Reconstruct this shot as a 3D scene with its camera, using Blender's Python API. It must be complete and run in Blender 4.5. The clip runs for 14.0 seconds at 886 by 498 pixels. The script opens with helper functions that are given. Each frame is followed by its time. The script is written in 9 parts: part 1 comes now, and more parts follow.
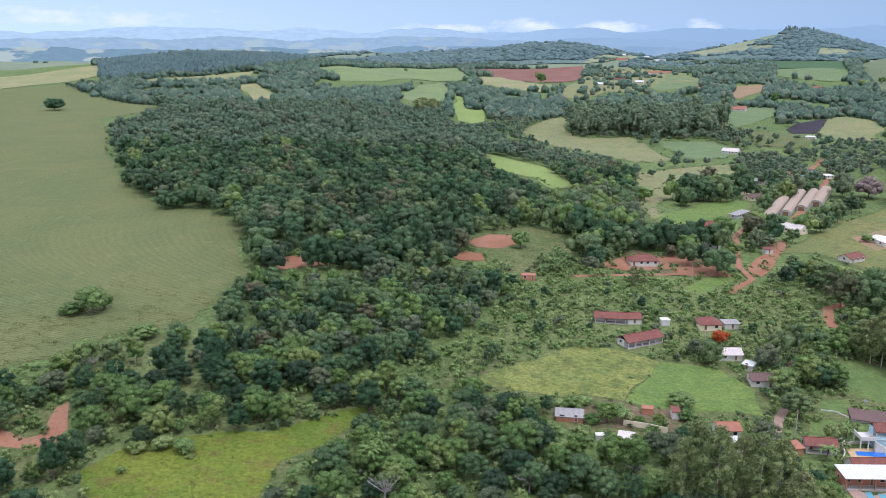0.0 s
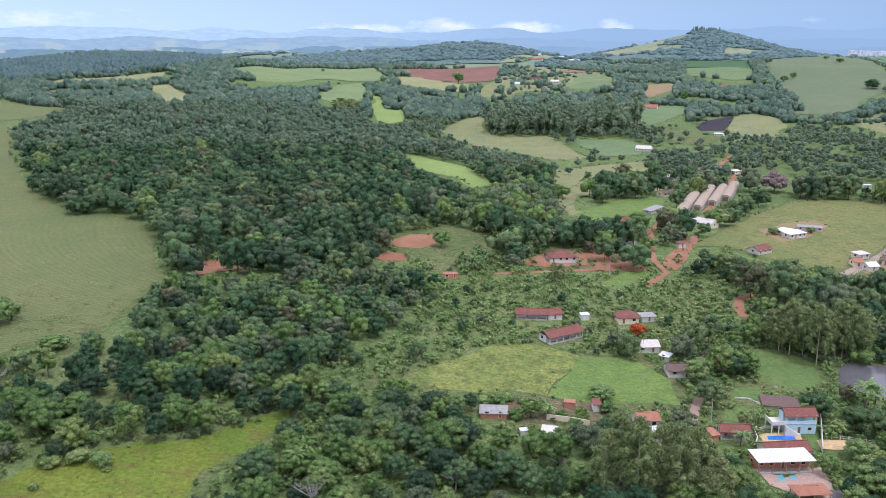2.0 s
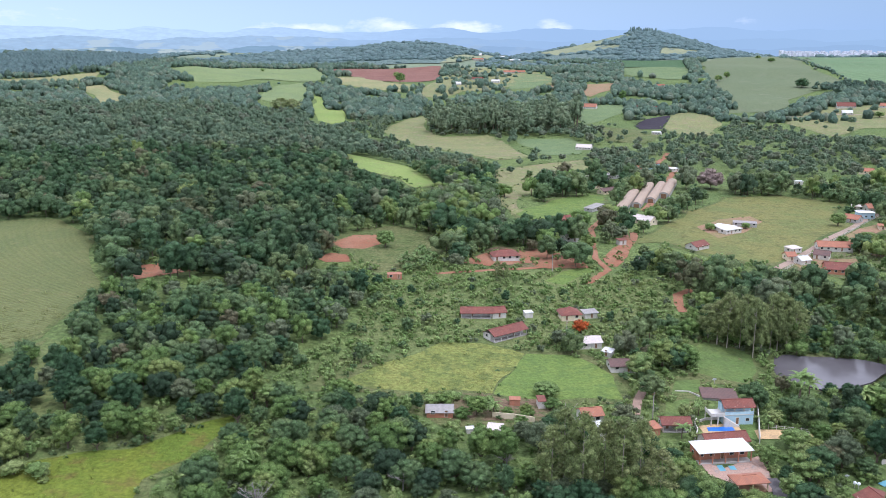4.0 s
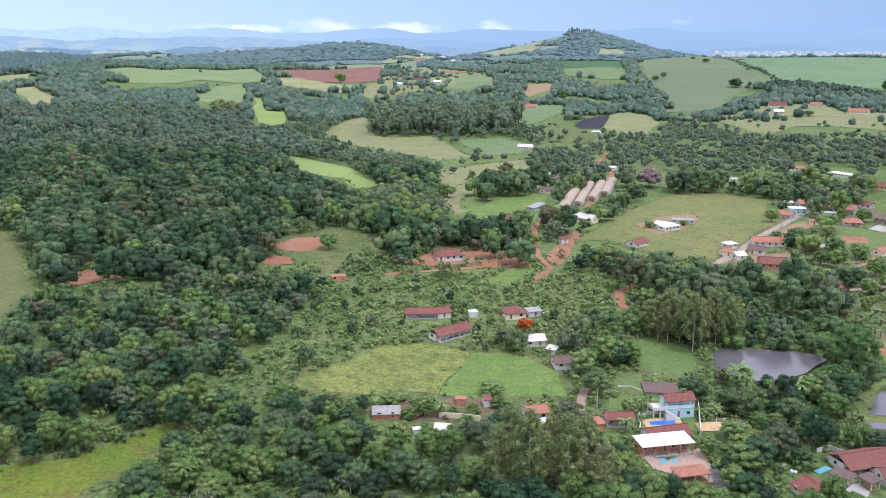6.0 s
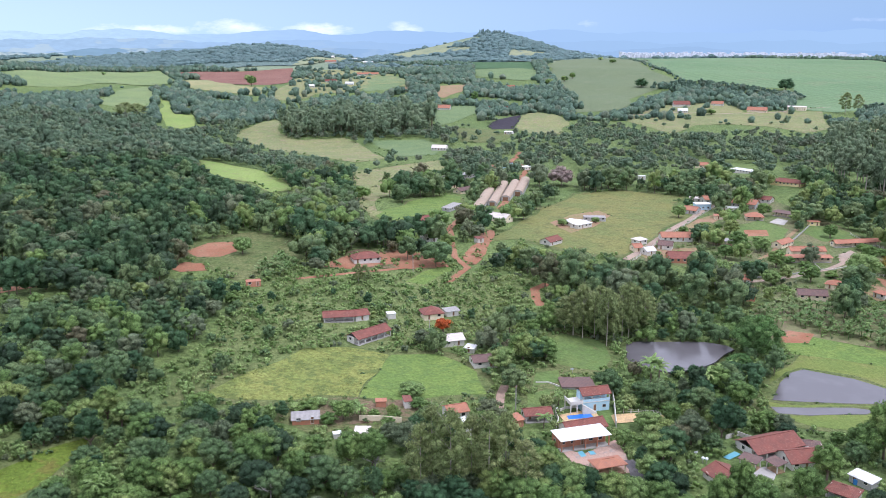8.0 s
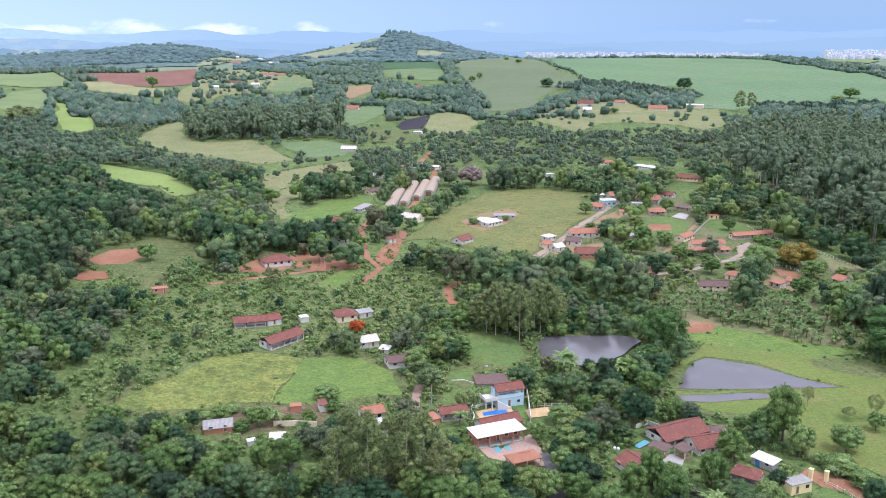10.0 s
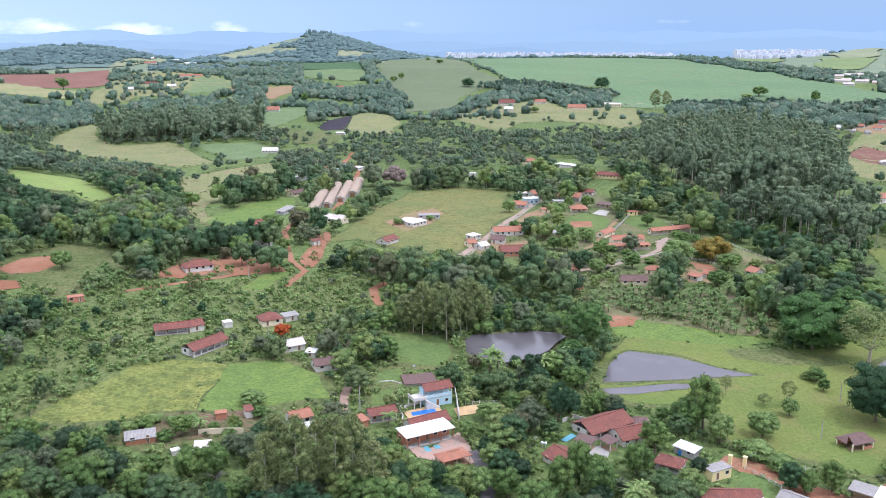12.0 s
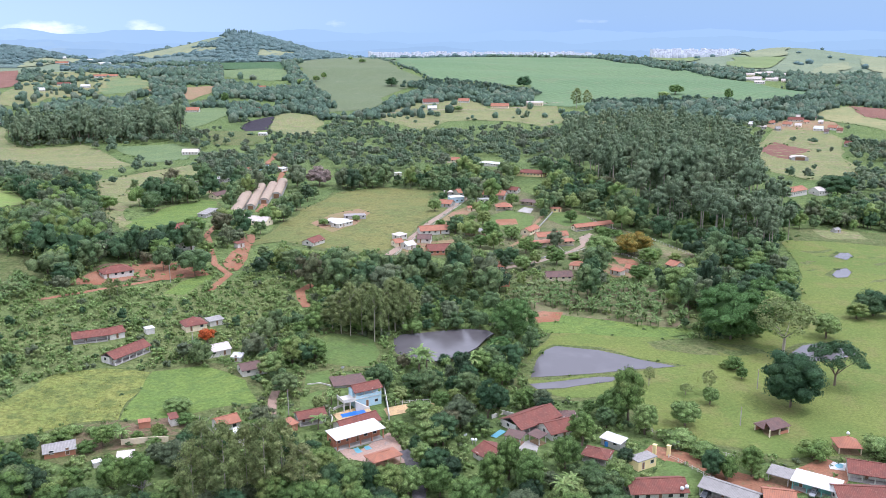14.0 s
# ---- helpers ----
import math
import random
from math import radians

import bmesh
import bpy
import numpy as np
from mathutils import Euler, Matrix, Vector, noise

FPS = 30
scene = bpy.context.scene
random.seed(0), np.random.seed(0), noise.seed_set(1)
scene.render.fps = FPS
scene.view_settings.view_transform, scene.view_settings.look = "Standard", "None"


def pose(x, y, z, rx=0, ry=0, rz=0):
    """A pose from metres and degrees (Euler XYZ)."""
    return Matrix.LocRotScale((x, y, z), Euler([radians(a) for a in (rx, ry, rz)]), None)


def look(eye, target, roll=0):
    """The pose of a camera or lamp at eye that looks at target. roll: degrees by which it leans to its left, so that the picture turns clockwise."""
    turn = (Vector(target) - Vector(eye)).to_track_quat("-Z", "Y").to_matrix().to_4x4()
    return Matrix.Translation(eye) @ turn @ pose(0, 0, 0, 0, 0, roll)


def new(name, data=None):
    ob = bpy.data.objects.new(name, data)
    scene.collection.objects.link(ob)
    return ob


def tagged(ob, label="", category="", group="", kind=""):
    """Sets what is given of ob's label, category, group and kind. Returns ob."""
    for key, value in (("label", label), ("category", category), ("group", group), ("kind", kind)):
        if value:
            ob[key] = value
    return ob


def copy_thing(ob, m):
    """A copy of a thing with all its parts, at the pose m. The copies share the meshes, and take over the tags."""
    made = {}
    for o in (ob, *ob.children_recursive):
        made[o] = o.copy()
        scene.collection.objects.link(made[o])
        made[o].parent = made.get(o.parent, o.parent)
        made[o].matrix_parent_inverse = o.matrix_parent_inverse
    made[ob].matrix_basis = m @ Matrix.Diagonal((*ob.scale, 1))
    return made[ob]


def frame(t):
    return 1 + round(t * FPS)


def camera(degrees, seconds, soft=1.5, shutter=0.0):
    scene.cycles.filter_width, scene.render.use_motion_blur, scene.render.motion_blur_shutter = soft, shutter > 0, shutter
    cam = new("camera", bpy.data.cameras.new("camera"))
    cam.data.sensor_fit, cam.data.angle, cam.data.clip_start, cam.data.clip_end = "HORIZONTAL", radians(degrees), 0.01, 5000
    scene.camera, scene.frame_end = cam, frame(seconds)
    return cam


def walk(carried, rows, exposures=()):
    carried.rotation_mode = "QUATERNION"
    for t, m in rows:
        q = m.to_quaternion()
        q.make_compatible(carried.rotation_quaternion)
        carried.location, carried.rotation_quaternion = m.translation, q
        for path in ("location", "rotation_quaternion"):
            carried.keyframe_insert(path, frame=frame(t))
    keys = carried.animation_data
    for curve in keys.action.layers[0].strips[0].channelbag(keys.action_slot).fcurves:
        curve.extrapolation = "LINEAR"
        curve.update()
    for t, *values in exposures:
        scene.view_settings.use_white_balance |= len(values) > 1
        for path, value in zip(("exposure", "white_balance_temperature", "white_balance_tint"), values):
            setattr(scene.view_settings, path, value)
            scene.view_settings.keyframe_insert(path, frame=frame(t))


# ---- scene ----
# A drone hovers 110 m over the farm houses and pans to the right.
EYE = 110.0
cam = camera(54.3, 14.0, soft=0.8)
ROWS = [
    (0.0, 0.0, -13.37, 0.0), (0.5, -1.46, -13.38, 0.0), (1.0, -2.83, -13.38, 0.0), (1.5, -4.13, -13.38, 0.0),
    (2.0, -5.34, -13.37, 0.0), (2.5, -6.35, -13.38, 0.0), (3.0, -7.52, -13.38, 0.02), (5.5, -11.63, -13.35, 0.08),
    (6.0, -12.99, -13.33, 0.07), (6.5, -14.34, -13.31, 0.08), (7.0, -15.76, -13.29, 0.07), (7.5, -17.21, -13.26, 0.05),
    (10.0, -24.65, -13.22, 0.0), (10.5, -26.14, -13.22, 0.0), (11.0, -27.43, -13.22, -0.01), (11.5, -28.5, -13.2, -0.03),
    (12.0, -29.74, -13.21, -0.04), (12.5, -31.0, -13.22, -0.04), (13.0, -32.24, -13.22, -0.03), (13.5, -33.51, -13.24, -0.04),
    (14.0, -34.73, -13.25, -0.04),
]
walk(cam, [(t, pose(0, 0, EYE, 90 + pitch, 0, yaw) @ pose(0, 0, 0, 0, 0, roll)) for t, yaw, pitch, roll in ROWS],
     exposures=[(0.0, -0.22, 5450, 20), (3.0, -0.1, 5450, 20), (7.0, 0.03, 5450, 20), (14.0, 0.12, 5450, 20)])

# ---- light: a bright, mostly overcast day ----
SUN_EL, SUN_AZ = 66.0, 140.0           # degrees; the veiled sun stands high behind the camera, to its right
world = bpy.data.worlds.new("sky")
scene.world = world
world.use_nodes = True
wn, wl = world.node_tree.nodes, world.node_tree.links
wn.clear()


def wnode(kind, **values):
    n = wn.new(kind)
    for key, v in values.items():
        n.inputs[key].default_value = v
    return n


def wmath(op, a, b=None):
    n = wn.new("ShaderNodeMath")
    n.operation = op
    for i, v in enumerate((a, b)):
        if v is None:
            continue
        if isinstance(v, (int, float)):
            n.inputs[i].default_value = v
        else:
            wl.new(v, n.inputs[i])
    return n.outputs[0]


sky = wn.new("ShaderNodeTexSky")
sky.sky_type = "NISHITA"
sky.sun_disc = False
sky.sun_elevation, sky.sun_rotation = radians(SUN_EL), radians(SUN_AZ)
sky.altitude, sky.air_density, sky.dust_density, sky.ozone_density = 700.0, 1.0, 0.6, 1.5
wcoord = wn.new("ShaderNodeTexCoord")
wsep = wn.new("ShaderNodeSeparateXYZ")
wl.new(wcoord.outputs["Generated"], wsep.inputs[0])
up = wsep.outputs[2]
# a high veil of cloud over the whole sky, thin near the horizon
veil = wnode("ShaderNodeTexNoise", Scale=2.2, Detail=5.0, Roughness=0.6)
wl.new(wcoord.outputs["Generated"], veil.inputs["Vector"])
vramp = wn.new("ShaderNodeValToRGB")
vramp.color_ramp.elements[0].position, vramp.color_ramp.elements[1].position = 0.35, 0.7
wl.new(veil.outputs[0], vramp.inputs[0])
veil_up = wmath("MINIMUM", wmath("MAXIMUM", wmath("MULTIPLY", wmath("SUBTRACT", up, 0.05), 4.0), 0.0), 1.0)
veil_amount = wmath("MULTIPLY", wmath("ADD", wmath("MULTIPLY", vramp.outputs[0], 0.4), 0.6), veil_up)
# a few small cumulus low over the horizon: degrees right of the first view, degrees up, half width, half height, strength
CLOUDS = ((-22.5, 1.55, 8.5, 0.62, 1.0), (-0.6, 0.95, 3.2, 0.34, 1.0), (5.4, 1.12, 2.5, 0.46, 1.0), (10.6, 0.98, 2.6, 0.40, 1.0), (16.2, 1.02, 1.3, 0.42, 0.75),
          (27.9, 1.35, 0.8, 0.22, 0.5), (44.0, 1.5, 1.2, 0.15, 0.3), (-48.0, 1.6, 7.0, 0.6, 1.0), (75.0, 1.4, 4.0, 0.4, 0.7))
azimuth = wmath("MULTIPLY", wmath("ARCTAN2", wsep.outputs[0], wsep.outputs[1]), 57.29578)
upward = wmath("MULTIPLY", wmath("ARCSINE", up), 57.29578)
squash = wn.new("ShaderNodeMapping")
squash.inputs["Scale"].default_value = (9.0, 9.0, 24.0)
wl.new(wcoord.outputs["Generated"], squash.inputs[0])
puff = wnode("ShaderNodeTexNoise", Scale=3.2, Detail=7.0, Roughness=0.62)
wl.new(squash.outputs[0], puff.inputs["Vector"])
puff_amount = 0.0
for c_az, c_up, c_wide, c_tall, c_strength in CLOUDS:
    off_x = wmath("DIVIDE", wmath("SUBTRACT", azimuth, c_az), c_wide)
    off_z = wmath("DIVIDE", wmath("SUBTRACT", upward, c_up), c_tall)
    body = wmath("SUBTRACT", 1.0, wmath("ADD", wmath("MULTIPLY", off_x, off_x), wmath("MULTIPLY", off_z, off_z)))
    body = wmath("ADD", wmath("MULTIPLY", wmath("MAXIMUM", body, -1.5), 0.42), wmath("MULTIPLY", wmath("SUBTRACT", puff.outputs[0], 0.5), 2.4))
    body = wmath("MULTIPLY", wmath("MINIMUM", wmath("MAXIMUM", wmath("MULTIPLY", body, 1.25), 0.0), 1.0), c_strength)
    puff_amount = wmath("MAXIMUM", body, puff_amount)
# pale blue band of moist air along the horizon, milkier to the left
tint = wn.new("ShaderNodeValToRGB")
tint.color_ramp.elements[0].position, tint.color_ramp.elements[0].color = 0.25, (9.4, 11.6, 12.6, 1)
tint.color_ramp.elements[1].position, tint.color_ramp.elements[1].color = 0.85, (4.1, 6.0, 8.2, 1)
wl.new(wmath("ADD", wmath("MULTIPLY", wsep.outputs[0], 0.5), 0.5), tint.inputs[0])
low = wmath("SUBTRACT", 1.0, wmath("MINIMUM", wmath("MAXIMUM", wmath("MULTIPLY", up, 5.0), 0.0), 1.0))
mix0 = wn.new("ShaderNodeMix")
mix0.data_type = "RGBA"
wl.new(low, mix0.inputs[0]), wl.new(sky.outputs[0], mix0.inputs[6]), wl.new(tint.outputs[0], mix0.inputs[7])
mix1 = wn.new("ShaderNodeMix")
mix1.data_type = "RGBA"
wl.new(veil_amount, mix1.inputs[0]), wl.new(mix0.outputs[2], mix1.inputs[6])
mix1.inputs[7].default_value = (21.6, 21.4, 20.8, 1)
mix2 = wn.new("ShaderNodeMix")
mix2.data_type = "RGBA"
wl.new(puff_amount, mix2.inputs[0]), wl.new(mix1.outputs[2], mix2.inputs[6])
mix2.inputs[7].default_value = (11.6, 12.1, 12.5, 1)
back = wnode("ShaderNodeBackground", Strength=0.09)
wl.new(mix2.outputs[2], back.inputs[0])
wout = wn.new("ShaderNodeOutputWorld")
wl.new(back.outputs[0], wout.inputs[0])

sun = new("sun", bpy.data.lights.new("sun", "SUN"))
sun.data.energy, sun.data.angle, sun.data.color = 2.1, radians(13.0), (1.0, 0.95, 0.86)
sun.matrix_world = look((100 * math.sin(radians(SUN_AZ)), 100 * math.cos(radians(SUN_AZ)), 100 * math.tan(radians(SUN_EL))), (0, 0, 0))

# ---- materials ----
def tree_of(name):
    m = bpy.data.materials.new(name)
    m.use_nodes = True
    return m, m.node_tree.nodes, m.node_tree.links, m.node_tree.nodes["Principled BSDF"]


def noise_node(n, l, vec, scale, detail=4.0, rough=0.6):
    t = n.new("ShaderNodeTexNoise")
    t.inputs["Scale"].default_value, t.inputs["Detail"].default_value, t.inputs["Roughness"].default_value = scale, detail, rough
    l.new(vec, t.inputs["Vector"])
    return t.outputs[0]


def mixed(n, l, fac, a, b, blend="MIX"):
    m = n.new("ShaderNodeMix")
    m.data_type, m.blend_type = "RGBA", blend
    for i, v in ((0, fac), (6, a), (7, b)):
        if isinstance(v, (int, float)):
            m.inputs[i].default_value = v
        elif isinstance(v, tuple):
            m.inputs[i].default_value = (*v, 1)
        else:
            l.new(v, m.inputs[i])
    return m.outputs[2]


def ramp(n, l, fac, lo, hi):
    r = n.new("ShaderNodeMapRange")
    r.interpolation_type = "SMOOTHSTEP"
    r.inputs[1].default_value, r.inputs[2].default_value = lo, hi
    l.new(fac, r.inputs[0])
    return r.outputs[0]


def mathn(n, l, op, a, b):
    m = n.new("ShaderNodeMath")
    m.operation = op
    for i, v in enumerate((a, b)):
        if isinstance(v, (int, float)):
            m.inputs[i].default_value = v
        else:
            l.new(v, m.inputs[i])
    return m.outputs[0]


def ground_mat(name, c1, c2, c3, big=40.0, mid=7.0, small=1.2, rough=0.95, bump=0.35, rows=None, blotch=(0.52, 0.68), grain_lo=0.68, grain_hi=1.3):
    """Grown or bare ground: two colours in large drifts, a third in blotches, fine grain, and crop rows (turn in degrees, width in metres, strength)."""
    m, n, l, b = tree_of(name)
    pos = n.new("ShaderNodeNewGeometry").outputs["Position"]
    large = noise_node(n, l, pos, 1 / big, 5.0, 0.6)
    middle = noise_node(n, l, pos, 1 / mid, 5.0, 0.65)
    fine = noise_node(n, l, pos, 1 / small, 4.0, 0.7)
    col = mixed(n, l, ramp(n, l, large, 0.38, 0.62), c1, c2)
    col = mixed(n, l, ramp(n, l, middle, *blotch), col, c3)
    grain = n.new("ShaderNodeMapRange")
    grain.inputs[1].default_value, grain.inputs[2].default_value, grain.inputs[3].default_value, grain.inputs[4].default_value = 0.25, 0.75, grain_lo, grain_hi
    l.new(fine, grain.inputs[0])
    level = grain.outputs[0]
    height_out = mathn(n, l, "ADD", fine, mathn(n, l, "MULTIPLY", middle, 1.5))
    if rows:
        turn, width, strength = rows
        rot = n.new("ShaderNodeMapping")
        rot.inputs["Rotation"].default_value = (0, 0, radians(turn))
        l.new(pos, rot.inputs[0])
        w = n.new("ShaderNodeTexWave")
        w.inputs["Scale"].default_value, w.inputs["Distortion"].default_value = 0.314 / width, 1.2
        w.inputs["Detail"].default_value, w.inputs["Detail Scale"].default_value = 2.0, 0.6
        l.new(rot.outputs[0], w.inputs["Vector"])
        level = mathn(n, l, "MULTIPLY", level, mathn(n, l, "ADD", 1 - strength / 2, mathn(n, l, "MULTIPLY", w.outputs["Fac"], strength)))
        height_out = mathn(n, l, "ADD", height_out, w.outputs["Fac"])
    v = n.new("ShaderNodeVectorMath")
    v.operation = "SCALE"
    l.new(col, v.inputs[0]), l.new(level, v.inputs["Scale"])
    l.new(v.outputs[0], b.inputs["Base Color"])
    b.inputs["Roughness"].default_value = rough
    b.inputs["Specular IOR Level"].default_value = 0.15
    bp = n.new("ShaderNodeBump")
    bp.inputs["Strength"].default_value, bp.inputs["Distance"].default_value = bump, small * 0.6
    l.new(height_out, bp.inputs["Height"]), l.new(bp.outputs[0], b.inputs["Normal"])
    return m


def leaf_mat(name, c1, c2, c3, see=0.25, spread=0.4, patch=9.0, tufts=0.8, deep=0.9):
    """Leaves: colour drifts from tree to tree and varies clump by clump; some light shines through."""
    m, n, l, b = tree_of(name)
    g = n.new("ShaderNodeNewGeometry")
    info = n.new("ShaderNodeObjectInfo")
    drift = noise_node(n, l, g.outputs["Position"], 1 / patch, 2.0, 0.5)
    wide = noise_node(n, l, g.outputs["Position"], 1 / 70.0, 2.0, 0.5)
    drift = mathn(n, l, "ADD", drift, mathn(n, l, "MULTIPLY", mathn(n, l, "SUBTRACT", info.outputs["Random"], 0.5), 0.3))
    col = mixed(n, l, ramp(n, l, drift, 0.34, 0.64), c1, c2)
    col = mixed(n, l, ramp(n, l, mathn(n, l, "ADD", mathn(n, l, "MULTIPLY", drift, 0.6), mathn(n, l, "MULTIPLY", wide, 0.5)), 0.58, 0.72), col, c3)
    v = n.new("ShaderNodeVectorMath")
    v.operation = "SCALE"
    l.new(col, v.inputs[0])
    # shade between tufts is put into the colour, along the bump's low spots
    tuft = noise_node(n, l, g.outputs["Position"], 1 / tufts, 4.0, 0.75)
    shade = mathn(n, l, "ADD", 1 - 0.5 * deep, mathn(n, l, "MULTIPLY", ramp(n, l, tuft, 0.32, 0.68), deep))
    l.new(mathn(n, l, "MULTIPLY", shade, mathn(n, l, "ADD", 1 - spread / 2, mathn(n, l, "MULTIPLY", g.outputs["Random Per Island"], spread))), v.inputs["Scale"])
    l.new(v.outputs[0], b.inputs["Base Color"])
    bp = n.new("ShaderNodeBump")
    bp.inputs["Strength"].default_value, bp.inputs["Distance"].default_value = 1.0, tufts * 1.1
    l.new(tuft, bp.inputs["Height"]), l.new(bp.outputs[0], b.inputs["Normal"])
    b.inputs["Roughness"].default_value, b.inputs["Specular IOR Level"].default_value = 0.65, 0.2
    t = n.new("ShaderNodeBsdfTranslucent")
    l.new(v.outputs[0], t.inputs[0])
    x = n.new("ShaderNodeMixShader")
    x.inputs[0].default_value = see
    l.new(b.outputs[0], x.inputs[1]), l.new(t.outputs[0], x.inputs[2])
    l.new(x.outputs[0], n["Material Output"].inputs[0])
    return m


def plain_mat(name, c1, c2, scale=3.0, rough=0.8, metal=0.0, bump=0.1, stain=None, streak=1.0):
    """Painted, plastered or metal surface with mottling and stains."""
    m, n, l, b = tree_of(name)
    tc = n.new("ShaderNodeTexCoord")
    mp = n.new("ShaderNodeMapping")
    mp.inputs["Scale"].default_value = (1, 1, streak)
    l.new(tc.outputs["Object"], mp.inputs[0])
    a = noise_node(n, l, mp.outputs[0], 1 / scale, 6.0, 0.65)
    f = noise_node(n, l, tc.outputs["Object"], 8 / scale, 3.0, 0.6)
    col = mixed(n, l, ramp(n, l, a, 0.35, 0.65), c1, c2)
    if stain:
        col = mixed(n, l, ramp(n, l, f, 0.55, 0.75), col, stain)
    l.new(col, b.inputs["Base Color"])
    b.inputs["Roughness"].default_value, b.inputs["Metallic"].default_value = rough, metal
    b.inputs["Specular IOR Level"].default_value = 0.5 if rough < 0.5 else 0.15
    bp = n.new("ShaderNodeBump")
    bp.inputs["Strength"].default_value, bp.inputs["Distance"].default_value = bump, 0.05
    l.new(f, bp.inputs["Height"]), l.new(bp.outputs[0], b.inputs["Normal"])
    return m


def roof_mat(name, c1, c2, c3, course=0.42, deep=0.3, axis="X", rough=0.85):
    """Roofing with channels running down the slope, weathered in patches, each roof a little different."""
    m, n, l, b = tree_of(name)
    tc = n.new("ShaderNodeTexCoord")
    info = n.new("ShaderNodeObjectInfo")
    w = n.new("ShaderNodeTexWave")
    w.bands_direction = axis
    w.inputs["Scale"].default_value = 0.314 / course
    l.new(tc.outputs["Object"], w.inputs["Vector"])
    add = n.new("ShaderNodeVectorMath")
    add.operation = "ADD"
    l.new(tc.outputs["Object"], add.inputs[0])
    sc = n.new("ShaderNodeVectorMath")
    sc.operation = "SCALE"
    sc.inputs[0].default_value = (90, 70, 30)
    l.new(info.outputs["Random"], sc.inputs["Scale"]), l.new(sc.outputs[0], add.inputs[1])
    a = noise_node(n, l, add.outputs[0], 0.45, 6.0, 0.7)
    f = noise_node(n, l, add.outputs[0], 1.6, 5.0, 0.75)
    col = mixed(n, l, ramp(n, l, a, 0.35, 0.65), c1, c2)
    col = mixed(n, l, ramp(n, l, f, 0.5, 0.72), col, c3)
    v = n.new("ShaderNodeVectorMath")
    v.operation = "SCALE"
    l.new(col, v.inputs[0])
    l.new(mathn(n, l, "ADD", 0.88, mathn(n, l, "MULTIPLY", w.outputs["Fac"], 0.15)), v.inputs["Scale"])
    l.new(v.outputs[0], b.inputs["Base Color"])
    b.inputs["Roughness"].default_value = rough
    bp = n.new("ShaderNodeBump")
    bp.inputs["Strength"].default_value, bp.inputs["Distance"].default_value = deep, 0.06
    l.new(mathn(n, l, "ADD", w.outputs["Fac"], mathn(n, l, "MULTIPLY", f, 0.4)), bp.inputs["Height"])
    l.new(bp.outputs[0], b.inputs["Normal"])
    return m


M_GROUND = ground_mat("undergrowth", (0.117, 0.165, 0.055), (0.146, 0.194, 0.062), (0.090, 0.138, 0.043), 60, 5, 2.0, bump=1.0, grain_lo=0.35, grain_hi=1.6)
M_SCRUBGROUND = ground_mat("scrub ground", (0.132, 0.172, 0.058), (0.160, 0.188, 0.068), (0.100, 0.140, 0.045), 22, 4, 1.6, bump=1.0, grain_lo=0.5, grain_hi=1.5)
M_CORN = ground_mat("maize", (0.150, 0.166, 0.062), (0.130, 0.154, 0.058), (0.176, 0.180, 0.074), 38, 6, 1.0, rows=(62, 1.9, 0.2), bump=0.8, blotch=(0.5, 0.75))
M_STRAW = ground_mat("dry pasture", (0.268, 0.248, 0.119), (0.211, 0.224, 0.100), (0.180, 0.194, 0.083), 50, 9, 1.6)
M_LUSH = ground_mat("lush grass", (0.154, 0.184, 0.026), (0.114, 0.162, 0.023), (0.143, 0.133, 0.032), 22, 7, 1.2, bump=0.8, blotch=(0.5, 0.66), grain_lo=0.55, grain_hi=1.4)
M_LIME = ground_mat("lime green clearing", (0.222, 0.286, 0.079), (0.188, 0.260, 0.070), (0.205, 0.227, 0.085), 40, 9, 1.6, bump=0.6, blotch=(0.5, 0.66), grain_lo=0.7, grain_hi=1.25)
M_ROUGH = ground_mat("rough grass", (0.111, 0.141, 0.047), (0.148, 0.158, 0.063), (0.069, 0.106, 0.031), 18, 4, 1.4, bump=0.9, grain_lo=0.45, grain_hi=1.5)
M_REDSOIL = ground_mat("red earth", (0.270, 0.122, 0.070), (0.310, 0.160, 0.100), (0.200, 0.140, 0.072), 12, 3, 0.6)
M_LANE = ground_mat("pink earth lane", (0.34, 0.235, 0.18), (0.30, 0.21, 0.16), (0.22, 0.18, 0.11), 8, 2, 0.5)
M_BARE = ground_mat("bare soil", (0.290, 0.175, 0.112), (0.240, 0.185, 0.095), (0.165, 0.165, 0.065), 12, 4, 0.8)
M_BROWNYARD = ground_mat("overgrown brown earth", (0.20, 0.135, 0.09), (0.15, 0.14, 0.065), (0.10, 0.125, 0.045), 10, 3.5, 1.0, bump=0.8, blotch=(0.45, 0.62), grain_lo=0.5, grain_hi=1.4)
M_PLOUGH = ground_mat("ploughed soil", (0.180, 0.088, 0.066), (0.210, 0.106, 0.080), (0.165, 0.096, 0.068), 60, 9, 1.5, rows=(20, 3.0, 0.2))
M_PALEGREEN = ground_mat("pale green crop", (0.170, 0.219, 0.086), (0.145, 0.194, 0.082), (0.195, 0.219, 0.097), 70, 12, 2.0)
M_DRYGRASS = ground_mat("dry meadow", (0.217, 0.221, 0.094), (0.176, 0.202, 0.083), (0.243, 0.202, 0.120), 30, 8, 2.0, bump=0.6, blotch=(0.5, 0.66), grain_lo=0.6, grain_hi=1.35)
